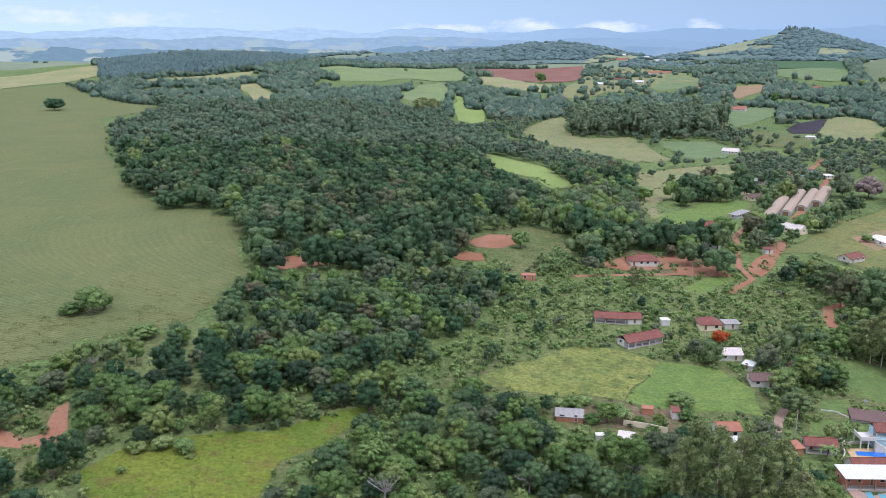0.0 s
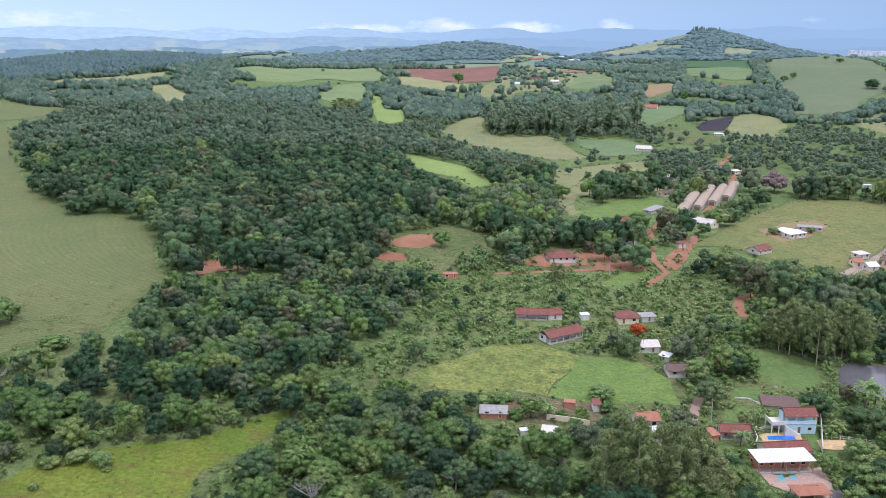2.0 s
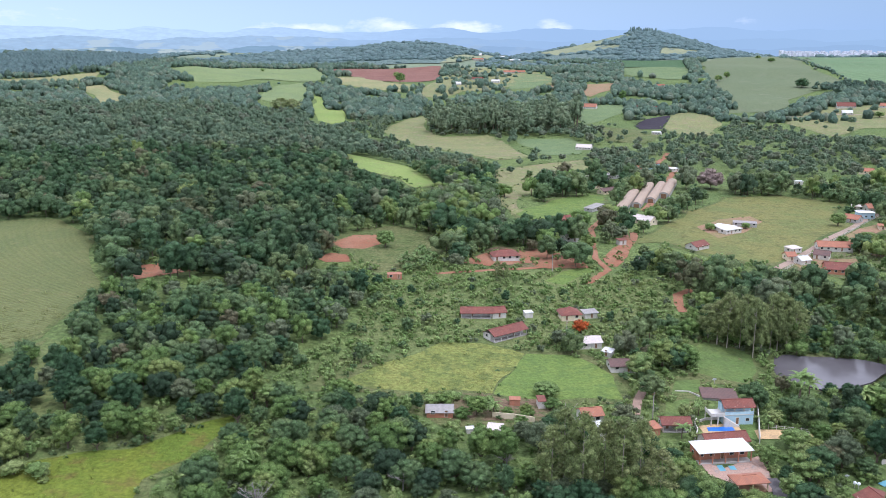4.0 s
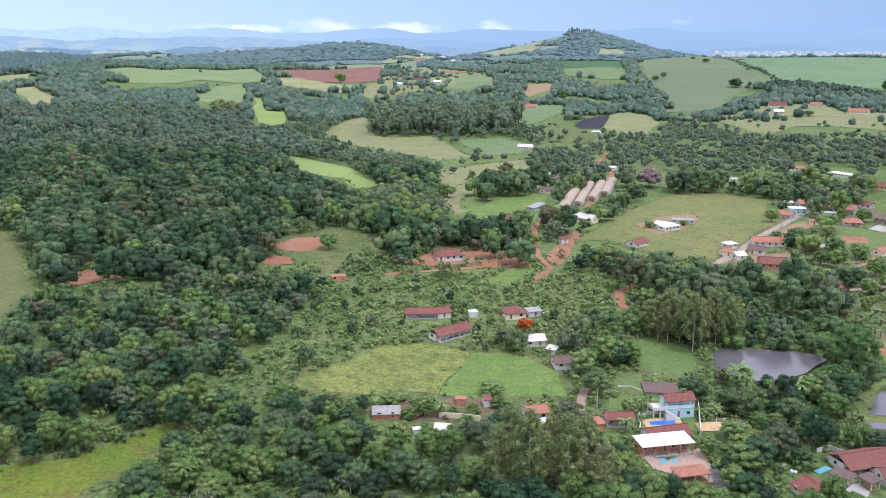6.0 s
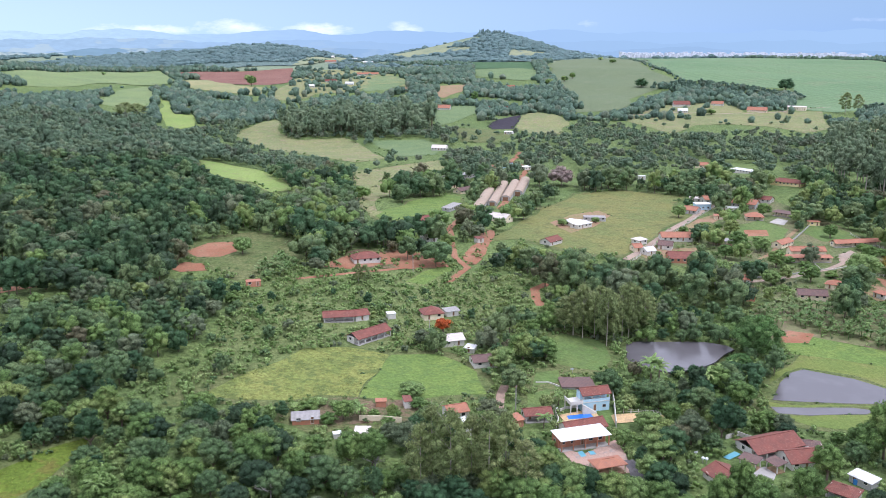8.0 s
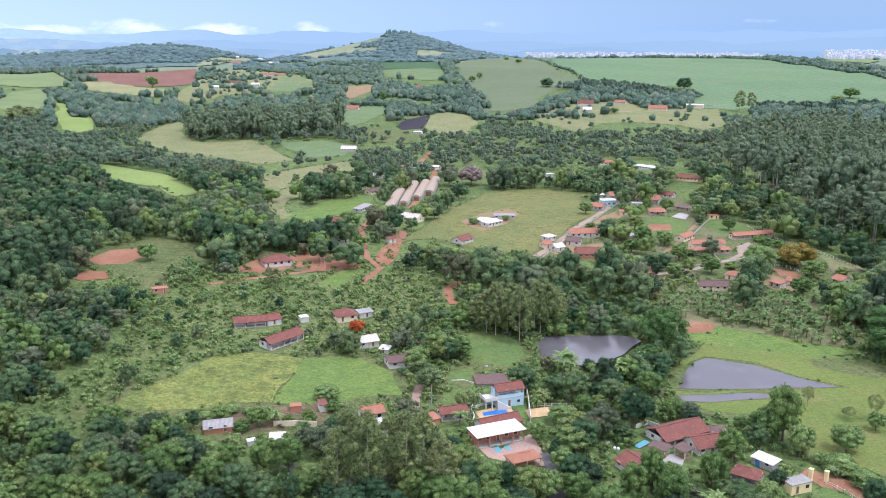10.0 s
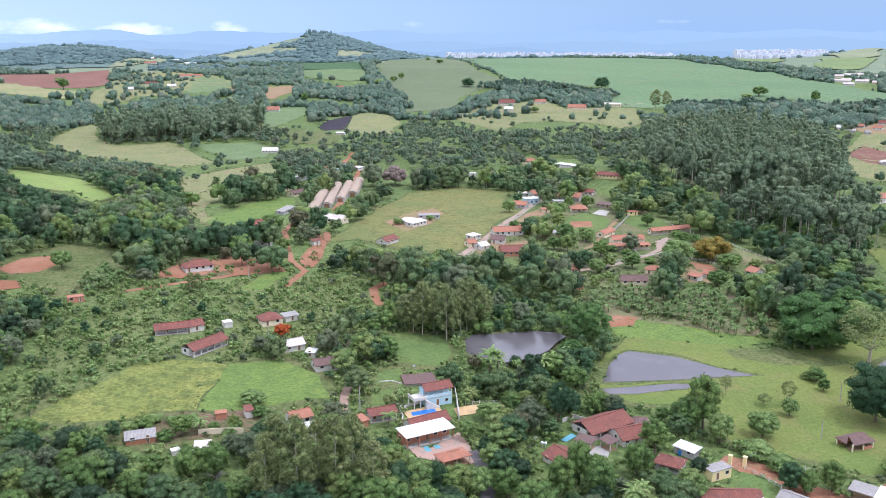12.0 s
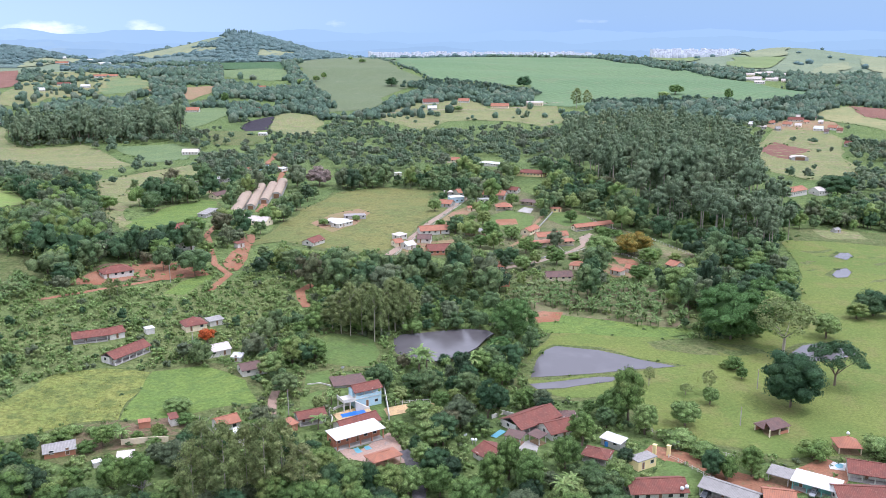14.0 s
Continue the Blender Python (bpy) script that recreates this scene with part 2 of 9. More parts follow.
# crop green greyed for haze in its colour; near fields use their own
M_GREEN_HAZY = ground_mat("green crop", (0.130, 0.182, 0.080), (0.150, 0.200, 0.086), (0.112, 0.160, 0.074), 25, 6, 1.3, bump=0.6, grain_lo=0.6, grain_hi=1.35)
# haze put into the colour: paled pasture for land far out
M_FARGRASS_HAZE = ground_mat("haze-paled far pasture", (0.185, 0.222, 0.135), (0.160, 0.200, 0.128), (0.140, 0.182, 0.125), 160, 30, 6.0, bump=0.2)
M_FARDRY_HAZE = ground_mat("haze-paled far dry pasture", (0.235, 0.250, 0.142), (0.205, 0.230, 0.135), (0.180, 0.208, 0.128), 120, 25, 6.0, bump=0.2)
M_NEARGREEN = ground_mat("even green grass", (0.132, 0.196, 0.048), (0.156, 0.212, 0.052), (0.112, 0.168, 0.046), 12, 5, 1.1, bump=0.7, blotch=(0.46, 0.66), grain_lo=0.6, grain_hi=1.35)
M_DARKCROP = ground_mat("dark crop", (0.055, 0.11, 0.045), (0.065, 0.12, 0.05), (0.05, 0.09, 0.04), 60, 8, 2.0)
M_OLIVE = ground_mat("olive crop", (0.131, 0.159, 0.082), (0.120, 0.150, 0.078), (0.143, 0.167, 0.093), 120, 30, 2.5)
M_PASTURE = ground_mat("village pasture", (0.189, 0.185, 0.063), (0.150, 0.173, 0.058), (0.138, 0.139, 0.051), 26, 6, 1.4, bump=0.6, blotch=(0.5, 0.64), grain_lo=0.55, grain_hi=1.35)
M_YELLOWGREEN = ground_mat("ripening grass", (0.223, 0.237, 0.066), (0.176, 0.214, 0.056), (0.128, 0.157, 0.046), 14, 5, 1.3, bump=1.0, blotch=(0.46, 0.64), grain_lo=0.5, grain_hi=1.45)
M_LAWN = ground_mat("lawn", (0.120, 0.180, 0.053), (0.142, 0.190, 0.057), (0.105, 0.145, 0.050), 14, 4, 1.0, bump=0.5, blotch=(0.46, 0.66), grain_lo=0.55, grain_hi=1.35)
M_SAND = ground_mat("sand", (0.55, 0.38, 0.20), (0.5, 0.36, 0.2), (0.42, 0.30, 0.17), 10, 3, 0.5)
M_STREET = ground_mat("dusty street", (0.336, 0.248, 0.192), (0.304, 0.240, 0.192), (0.264, 0.200, 0.144), 15, 4, 0.7)
M_ASPHALT = ground_mat("asphalt", (0.12, 0.11, 0.115), (0.14, 0.13, 0.13), (0.10, 0.09, 0.09), 10, 3, 0.4, bump=0.1)
M_SOY = ground_mat("young crop", (0.116, 0.184, 0.088), (0.130, 0.196, 0.094), (0.142, 0.190, 0.098), 260, 60, 4.0, rows=(75, 14.0, 0.08), bump=0.2)
M_VALLEY = ground_mat("valley grass", (0.156, 0.186, 0.048), (0.124, 0.169, 0.043), (0.168, 0.176, 0.057), 45, 15, 1.0, bump=0.4, blotch=(0.48, 0.66))
M_YARD = ground_mat("village ground", (0.12, 0.155, 0.055), (0.175, 0.165, 0.085), (0.09, 0.125, 0.04), 16, 4, 1.4, bump=0.9, grain_lo=0.45, grain_hi=1.5)
M_BANANAGROUND = ground_mat("banana plot ground", (0.185, 0.176, 0.089), (0.139, 0.158, 0.063), (0.231, 0.158, 0.114), 14, 4, 0.9)
M_CONCRETE = plain_mat("concrete", (0.42, 0.39, 0.36), (0.34, 0.32, 0.29), 5.0, 0.9, stain=(0.28, 0.26, 0.23))
M_TERRACE = ground_mat("terrace tiles", (0.40, 0.27, 0.21), (0.36, 0.25, 0.20), (0.30, 0.25, 0.22), 8, 2, 0.4, bump=0.1)
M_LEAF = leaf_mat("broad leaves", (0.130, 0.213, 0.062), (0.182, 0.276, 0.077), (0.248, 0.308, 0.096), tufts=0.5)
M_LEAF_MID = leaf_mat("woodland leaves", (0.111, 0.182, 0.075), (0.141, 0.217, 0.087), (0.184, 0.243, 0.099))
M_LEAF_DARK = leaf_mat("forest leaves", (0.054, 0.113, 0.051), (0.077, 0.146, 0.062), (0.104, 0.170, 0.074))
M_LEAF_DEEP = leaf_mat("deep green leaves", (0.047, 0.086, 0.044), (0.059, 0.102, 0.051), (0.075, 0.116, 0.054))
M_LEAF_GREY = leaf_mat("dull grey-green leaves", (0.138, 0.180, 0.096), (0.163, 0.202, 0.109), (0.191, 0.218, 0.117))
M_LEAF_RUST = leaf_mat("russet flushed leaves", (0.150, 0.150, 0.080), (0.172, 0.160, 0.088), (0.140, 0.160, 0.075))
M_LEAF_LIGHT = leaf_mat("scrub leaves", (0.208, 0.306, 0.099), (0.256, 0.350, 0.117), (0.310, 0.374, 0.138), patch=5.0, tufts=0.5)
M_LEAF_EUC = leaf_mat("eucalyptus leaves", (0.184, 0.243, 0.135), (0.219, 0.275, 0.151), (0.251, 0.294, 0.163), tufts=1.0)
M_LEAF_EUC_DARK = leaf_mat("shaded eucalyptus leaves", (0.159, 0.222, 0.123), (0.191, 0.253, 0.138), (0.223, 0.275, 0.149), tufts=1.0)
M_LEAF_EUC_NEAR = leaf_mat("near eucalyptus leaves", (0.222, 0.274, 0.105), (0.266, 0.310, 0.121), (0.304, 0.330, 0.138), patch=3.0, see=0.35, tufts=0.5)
# haze over the hill woods, mixed into lightened copies of nearer leaf colours
M_LEAF_HILL_HAZE = leaf_mat("hazed hill forest leaves", (0.134, 0.199, 0.117), (0.168, 0.236, 0.136), (0.209, 0.263, 0.147), tufts=1.3, deep=0.7)
M_LEAF_HILL_HAZE_MID = leaf_mat("hazed hill woodland leaves", (0.165, 0.226, 0.129), (0.203, 0.262, 0.146), (0.250, 0.288, 0.161), tufts=1.3, deep=0.75)
M_LEAF_HILL_HAZE_DULL = leaf_mat("hazed hill dull leaves", (0.152, 0.185, 0.117), (0.178, 0.207, 0.126), (0.196, 0.211, 0.126), tufts=1.3, deep=0.75)
# distance haze is put into these leaf colours: paler and bluer than near trees
M_LEAF_FAR_HAZE = leaf_mat("hazed far leaves", (0.125, 0.195, 0.129), (0.151, 0.222, 0.142), (0.185, 0.243, 0.156), patch=16.0, tufts=1.8, deep=0.8)
M_LEAF_FAR_HAZE_DARK = leaf_mat("hazed far dark leaves", (0.103, 0.165, 0.116), (0.123, 0.187, 0.129), (0.145, 0.206, 0.136), patch=16.0, tufts=1.8, deep=0.8)
M_LEAF_FAR_HAZE_DULL = leaf_mat("hazed far dull leaves", (0.168, 0.218, 0.149), (0.194, 0.237, 0.158), (0.210, 0.241, 0.156), patch=16.0, tufts=1.8, deep=0.8)
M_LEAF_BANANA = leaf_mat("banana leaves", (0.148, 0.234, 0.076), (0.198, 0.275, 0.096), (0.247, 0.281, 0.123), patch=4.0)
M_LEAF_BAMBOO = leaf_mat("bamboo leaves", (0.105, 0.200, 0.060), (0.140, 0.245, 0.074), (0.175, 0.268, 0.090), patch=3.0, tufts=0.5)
M_PINK = leaf_mat("pink blossom", (0.315, 0.231, 0.212), (0.367, 0.294, 0.254), (0.242, 0.238, 0.147), patch=1.6)
M_YELLOW = leaf_mat("yellow blossom", (0.36, 0.255, 0.05), (0.30, 0.23, 0.05), (0.18, 0.20, 0.05), patch=1.8)
M_ORANGE = leaf_mat("orange blossom", (0.50, 0.115, 0.03), (0.42, 0.14, 0.04), (0.20, 0.18, 0.05), patch=2.2)
M_BARK = plain_mat("bark", (0.20, 0.16, 0.12), (0.13, 0.10, 0.075), 0.8, 0.95, bump=0.5, streak=0.2)
M_BARK_PALE = plain_mat("pale bark", (0.42, 0.37, 0.31), (0.30, 0.26, 0.21), 1.5, 0.9, bump=0.3, streak=0.2)
M_DEADWOOD = plain_mat("dead wood", (0.36, 0.33, 0.31), (0.27, 0.24, 0.22), 0.8, 0.95, bump=0.4)
# blue haze of the far ridges is painted into leaf and floor colour
M_LEAF_HAZE = leaf_mat("hazy blue ridge leaves", (0.158, 0.238, 0.229), (0.177, 0.262, 0.246), (0.200, 0.281, 0.256), patch=30.0, tufts=4.0, deep=0.35, spread=0.25)
M_WOODFLOOR_HAZE = ground_mat("hazy blue ridge wood floor", (0.146, 0.204, 0.180), (0.160, 0.222, 0.195), (0.128, 0.185, 0.162), 90, 16, 8.0, bump=1.0, grain_lo=0.6, grain_hi=1.3)
M_TUFT = leaf_mat("grass blades", (0.212, 0.246, 0.060), (0.238, 0.255, 0.068), (0.255, 0.238, 0.085), patch=6.0, spread=0.5, see=0.5)
M_TUFT_CORN = leaf_mat("maize blades", (0.27, 0.29, 0.115), (0.30, 0.31, 0.125), (0.33, 0.31, 0.13), patch=12.0, spread=0.3, see=0.5, deep=0.3)

# ---- the lie of the land ----
def smooth(v, a, b):
    k = np.clip((v - a) / (b - a), 0.0, 1.0)
    return k * k * (3 - 2 * k)


def at(az, r):
    """Plan place at az degrees left of the first view and r metres from the camera."""
    return -math.sin(radians(az)) * r, math.cos(radians(az)) * r


HILLS = []


def hill(az, r, across, along, h):
    x, y = at(az, r)
    HILLS.append((x, y, math.sin(radians(az)), math.cos(radians(az)), across, along, h))


hill(-21.6, 3276, 136, 390, 70.2)      # wooded hill top
hill(-24.8, 3224, 136, 390, 39)      # its shoulders
hill(-18.2, 3224, 156, 390, 35.1)
hill(-7.6, 2795, 156, 338, 52)       # forest ridge
hill(3, 2860, 390, 338, 35.1)
hill(13.5, 1846, 195, 208, 20.8)
hill(17, 1950, 338, 260, 23.4)         # dark plantation
hill(33, 988, 338, 429, 28.6)          # corn field
hill(7, 728, 169, 247, 15.6)           # old forest
hill(-8, 1014, 117, 234, -11.7)           # side valley
hill(-31, 1924, 247, 299, 20.8)        # olive field
hill(-40, 2535, 546, 390, 32.5)        # long green field
hill(-47, 741, 98, 195, 18.2)          # eucalyptus slope
hill(-57, 728, 117, 338, -6.5)          # pasture valley
hill(-12, 429, 91, 78, 5.2)
hill(-24, 806, 78, 156, 6.5)
hill(-51, 3510, 286, 390, 16.0)
hill(-55.9, 3300, 140, 390, 36.0)     # bare hill beside the far town
hill(-60, 3250, 250, 390, 22.0)


def slopes(x, y):
    """Height of the land without its pond flats."""
    x, y = np.asarray(x, float), np.asarray(y, float)
    r = np.hypot(x, y)
    z = 43 * smooth(r, 620, 2200) - 26 * smooth(r, 3500, 4400)
    for hx, hy, s, c, across, along, h in HILLS:
        dx, dy = x - hx, y - hy
        u, v = (dx * c + dy * s) / across, (-dx * s + dy * c) / along
        z = z + h * np.exp(-0.5 * (u * u + v * v))
    z = z + smooth(r, 325, 900) * (2.0 * np.sin(x / 80 + 1.3) * np.cos(y / 108) + 1.4 * np.sin((x + y) / 48.0))
    z = z + smooth(r, 1300, 2100) * (4.0 * np.sin(x / 195 + 0.4) * np.cos(y / 220 + 1.0))
    return z


FLATS = [(px, py, reach, float(slopes(px, py))) for px, py, reach in ((173, 248, 27), (200, 203, 36), (288, 168, 18), (400, 228, 14), (434, 247, 12))]


def height(x, y):
    """Height of the bare ground, for numbers or arrays; ponds lie on level ground."""
    x, y = np.asarray(x, float), np.asarray(y, float)
    z = slopes(x, y)
    for px, py, reach, level in FLATS:
        k = 1 - smooth(np.hypot(x - px, y - py), reach, reach * 1.7)
        z = z + (level - z) * k
    return z

# ---- buildings ----
M_TILE_RED = roof_mat("dark red roof tiles", (0.205, 0.066, 0.046), (0.150, 0.054, 0.040), (0.27, 0.125, 0.085))
M_TILE_ORANGE = roof_mat("orange roof tiles", (0.39, 0.160, 0.092), (0.31, 0.130, 0.080), (0.23, 0.130, 0.092))
M_TILE_BROWN = roof_mat("weathered brown tiles", (0.150, 0.085, 0.072), (0.115, 0.072, 0.064), (0.20, 0.13, 0.105))
M_SHEET_WHITE = roof_mat("white painted sheet roof", (0.66, 0.65, 0.63), (0.60, 0.59, 0.57), (0.48, 0.45, 0.42), 0.9, 0.15)
M_SHEET_GREY = roof_mat("grey fibre cement sheets", (0.33, 0.31, 0.29), (0.27, 0.25, 0.235), (0.19, 0.17, 0.16), 0.35, 0.5)
M_SHEET_PINK = roof_mat("weathered beige barn roofing", (0.40, 0.30, 0.215), (0.33, 0.255, 0.19), (0.25, 0.19, 0.145), 0.7, 0.3, "Y")
M_SHEET_PALE = roof_mat("pale sheet roof", (0.62, 0.55, 0.50), (0.54, 0.47, 0.43), (0.45, 0.38, 0.34), 0.4, 0.3)
M_WALL_WHITE = plain_mat("white plaster", (0.62, 0.59, 0.54), (0.54, 0.51, 0.46), 2.0, 0.85, stain=(0.40, 0.34, 0.28))
M_WALL_CREAM = plain_mat("cream plaster", (0.74, 0.64, 0.46), (0.66, 0.56, 0.40), 2.0, 0.85, stain=(0.52, 0.43, 0.31))
M_WALL_YELLOW = plain_mat("yellow plaster", (0.80, 0.66, 0.34), (0.74, 0.6, 0.32), 2.0, 0.85, stain=(0.6, 0.5, 0.3))
M_WALL_BLUE = plain_mat("light blue plaster", (0.46, 0.62, 0.70), (0.40, 0.55, 0.63), 2.0, 0.85, stain=(0.36, 0.48, 0.54))
M_WALL_BRICK = plain_mat("bare clay block wall", (0.48, 0.21, 0.13), (0.42, 0.20, 0.13), 1.5, 0.9, bump=0.4, stain=(0.34, 0.18, 0.12))
M_WALL_GREY = plain_mat("grey block wall", (0.42, 0.41, 0.39), (0.36, 0.35, 0.33), 1.5, 0.9, bump=0.3, stain=(0.28, 0.27, 0.25))
M_WALL_TEAL = plain_mat("teal paint", (0.22, 0.50, 0.46), (0.18, 0.42, 0.39), 1.5, 0.7)
M_FRAME = plain_mat("painted window frame", (0.62, 0.58, 0.52), (0.55, 0.50, 0.45), 1.0, 0.6)
M_WOOD = plain_mat("brown wood", (0.24, 0.14, 0.08), (0.18, 0.10, 0.06), 0.8, 0.7)
M_TILEBLUE = plain_mat("blue pool tiles", (0.03, 0.14, 0.50), (0.04, 0.18, 0.56), 1.5, 0.3)
M_POOLPALE = plain_mat("turquoise pool tiles", (0.13, 0.34, 0.42), (0.16, 0.38, 0.45), 1.5, 0.3)
M_NET = plain_mat("dark shade cloth", (0.03, 0.025, 0.033), (0.042, 0.035, 0.045), 4.0, 0.9, bump=0.5)
M_TANK = plain_mat("white plastic tank", (0.78, 0.79, 0.80), (0.70, 0.72, 0.74), 1.0, 0.5)


def glass_mat():
    m, n, l, b = tree_of("window glass")
    b.inputs["Base Color"].default_value = (0.03, 0.035, 0.04, 1)
    b.inputs["Roughness"].default_value = 0.08
    return m


M_GLASS = glass_mat()


def part(name, bm, material, parent, label=""):
    me = bpy.data.meshes.new(name)
    bm.to_mesh(me)
    bm.free()
    me.materials.append(material)
    ob = new(name, me)
    ob.parent = parent
    return tagged(ob, label)


def box(bm, x0, y0, z0, x1, y1, z1):
    v = [bm.verts.new(p) for p in ((x0, y0, z0), (x1, y0, z0), (x1, y1, z0), (x0, y1, z0), (x0, y0, z1), (x1, y0, z1), (x1, y1, z1), (x0, y1, z1))]
    for f in ((3, 2, 1, 0), (4, 5, 6, 7), (0, 1, 5, 4), (1, 2, 6, 5), (2, 3, 7, 6), (3, 0, 4, 7)):
        bm.faces.new([v[i] for i in f])


def box_bm(*c):
    bm = bmesh.new()
    box(bm, *c)
    return bm


def slab(bm, corners, thick):
    """A roof plane with thickness; corners run round its upper face."""
    top = [bm.verts.new(c) for c in corners]
    low = [bm.verts.new((c[0], c[1], c[2] - thick)) for c in corners]
    n = len(corners)
    bm.faces.new(top)
    bm.faces.new(low[::-1])
    for i in range(n):
        bm.faces.new((top[i], low[i], low[(i + 1) % n], top[(i + 1) % n]))


def roof_bm(kind, w, d, h, rise, over):
    bm = bmesh.new()
    x, y = w / 2 + over, d / 2 + over
    drop = rise * over / (d / 2) if kind in ("gable", "hip") else 0.0
    e = h - drop
    if kind == "gable":
        slab(bm, [(-x, -y, e), (x, -y, e), (x, 0, h + rise), (-x, 0, h + rise)], 0.16)
        slab(bm, [(x, y, e), (-x, y, e), (-x, 0, h + rise), (x, 0, h + rise)], 0.16)
        box(bm, -x, -0.16, h + rise - 0.05, x, 0.16, h + rise + 0.09)
    elif kind == "hip":
        k = max(0.3, x - y * 0.95)
        a, b = (-k, 0, h + rise), (k, 0, h + rise)
        slab(bm, [(-x, -y, e), (x, -y, e), b, a], 0.16)
        slab(bm, [(x, y, e), (-x, y, e), a, b], 0.16)
        slab(bm, [(x, -y, e), (x, y, e), b], 0.16)
        slab(bm, [(-x, y, e), (-x, -y, e), a], 0.16)
        box(bm, -k, -0.16, h + rise - 0.05, k, 0.16, h + rise + 0.09)
    elif kind == "mono":
        slab(bm, [(-x, -y, h), (x, -y, h), (x, y, h + rise), (-x, y, h + rise)], 0.14)
    elif kind == "flat":
        slab(bm, [(-x, -y, h + 0.2), (x, -y, h + 0.2), (x, y, h + 0.2), (-x, y, h + 0.2)], 0.2)
    elif kind == "barrel":
        n = 10
        ring = [(-x * math.cos(math.pi * i / n), h + rise * math.sin(math.pi * i / n)) for i in range(n + 1)]
        for (x1, z1), (x2, z2) in zip(ring, ring[1:]):
            bm.faces.new([bm.verts.new(c) for c in ((x1, -y, z1), (x2, -y, z2), (x2, y, z2), (x1, y, z1))])
        bmesh.ops.remove_doubles(bm, verts=bm.verts, dist=0.001)
        bmesh.ops.solidify(bm, geom=bm.faces[:], thickness=0.1)
    return bm


def shell_bm(w, d, h, kind, rise, base=-1.2, t=0.2):
    """Four walls with thickness; gables follow the roof."""
    bm = bmesh.new()
    x, y = w / 2, d / 2
    up = {"gable": 0, "mono": 0}.get(kind, 0)
    box(bm, -x, -y, base, x, -y + t, h + up)
    box(bm, -x, y - t, base, x, y, h + (rise - 0.2 if kind == "mono" else 0))
    for s in (-1, 1):
        xa, xb = sorted((s * x, s * (x - t)))
        box(bm, xa, -y + t, base, xb, y - t, h)
        tops = {"gable": [(-y, h), (y, h), (0, h + rise - 0.12)], "mono": [(-y, h), (y, h), (y, h + rise - 0.16)],
                "barrel": None}.get(kind)
        if tops:
            a = [bm.verts.new((xa, p, q)) for p, q in tops]
            b = [bm.verts.new((xb, p, q)) for p, q in tops]
            bm.faces.new(a), bm.faces.new(b[::-1])
            for i in range(3):
                bm.faces.new((a[i], b[i], b[(i + 1) % 3], a[(i + 1) % 3]))
    if kind == "barrel":
        n = 8
        for s in (-1, 1):
            ya, yb = sorted((s * y, s * (y - t)))
            ring = [(-(x) * math.cos(math.pi * i / n), h + (rise - 0.1) * math.sin(math.pi * i / n)) for i in range(n + 1)]
            a = [bm.verts.new((p, ya, q)) for p, q in ring]
            b = [bm.verts.new((p, yb, q)) for p, q in ring]
            bm.faces.new(a), bm.faces.new(b[::-1])
    return bm


def opening(root, wall_y, cx, z0, wide, tall, name, face=-1):
    """A window or door on the front (face -1) or back wall; frame proud of the wall, pane set in it."""
    y = wall_y
    bm = bmesh.new()
    f = 0.09
    for a in ((cx - wide / 2, z0, cx - wide / 2 + f, z0 + tall), (cx + wide / 2 - f, z0, cx + wide / 2, z0 + tall),
              (cx - wide / 2 + f, z0, cx + wide / 2 - f, z0 + f), (cx - wide / 2 + f, z0 + tall - f, cx + wide / 2 - f, z0 + tall)):
        box(bm, a[0], min(y, y + face * 0.07), a[1], a[2], max(y, y + face * 0.07), a[3])
    ob = part(name, bm, M_FRAME, root)
    inner = "pane" if name == "window" else "door_leaf"
    part(inner, box_bm(cx - wide / 2 + f, min(y, y + face * 0.03), z0 + f, cx + wide / 2 - f, max(y, y + face * 0.03), z0 + tall - f),
         M_GLASS if name == "window" else M_WOOD, ob)
    return ob


def side_window(root, x, cy, z0, wide, tall, face):
    bm = box_bm(min(x, x + face * 0.06), cy - wide / 2, z0, max(x, x + face * 0.06), cy + wide / 2, z0 + tall)
    ob = part("window", bm, M_FRAME, root)
    part("pane", box_bm(min(x, x + face * 0.075), cy - wide / 2 + 0.1, z0 + 0.1, max(x, x + face * 0.075), cy + wide / 2 - 0.1, z0 + tall - 0.1), M_GLASS, ob)


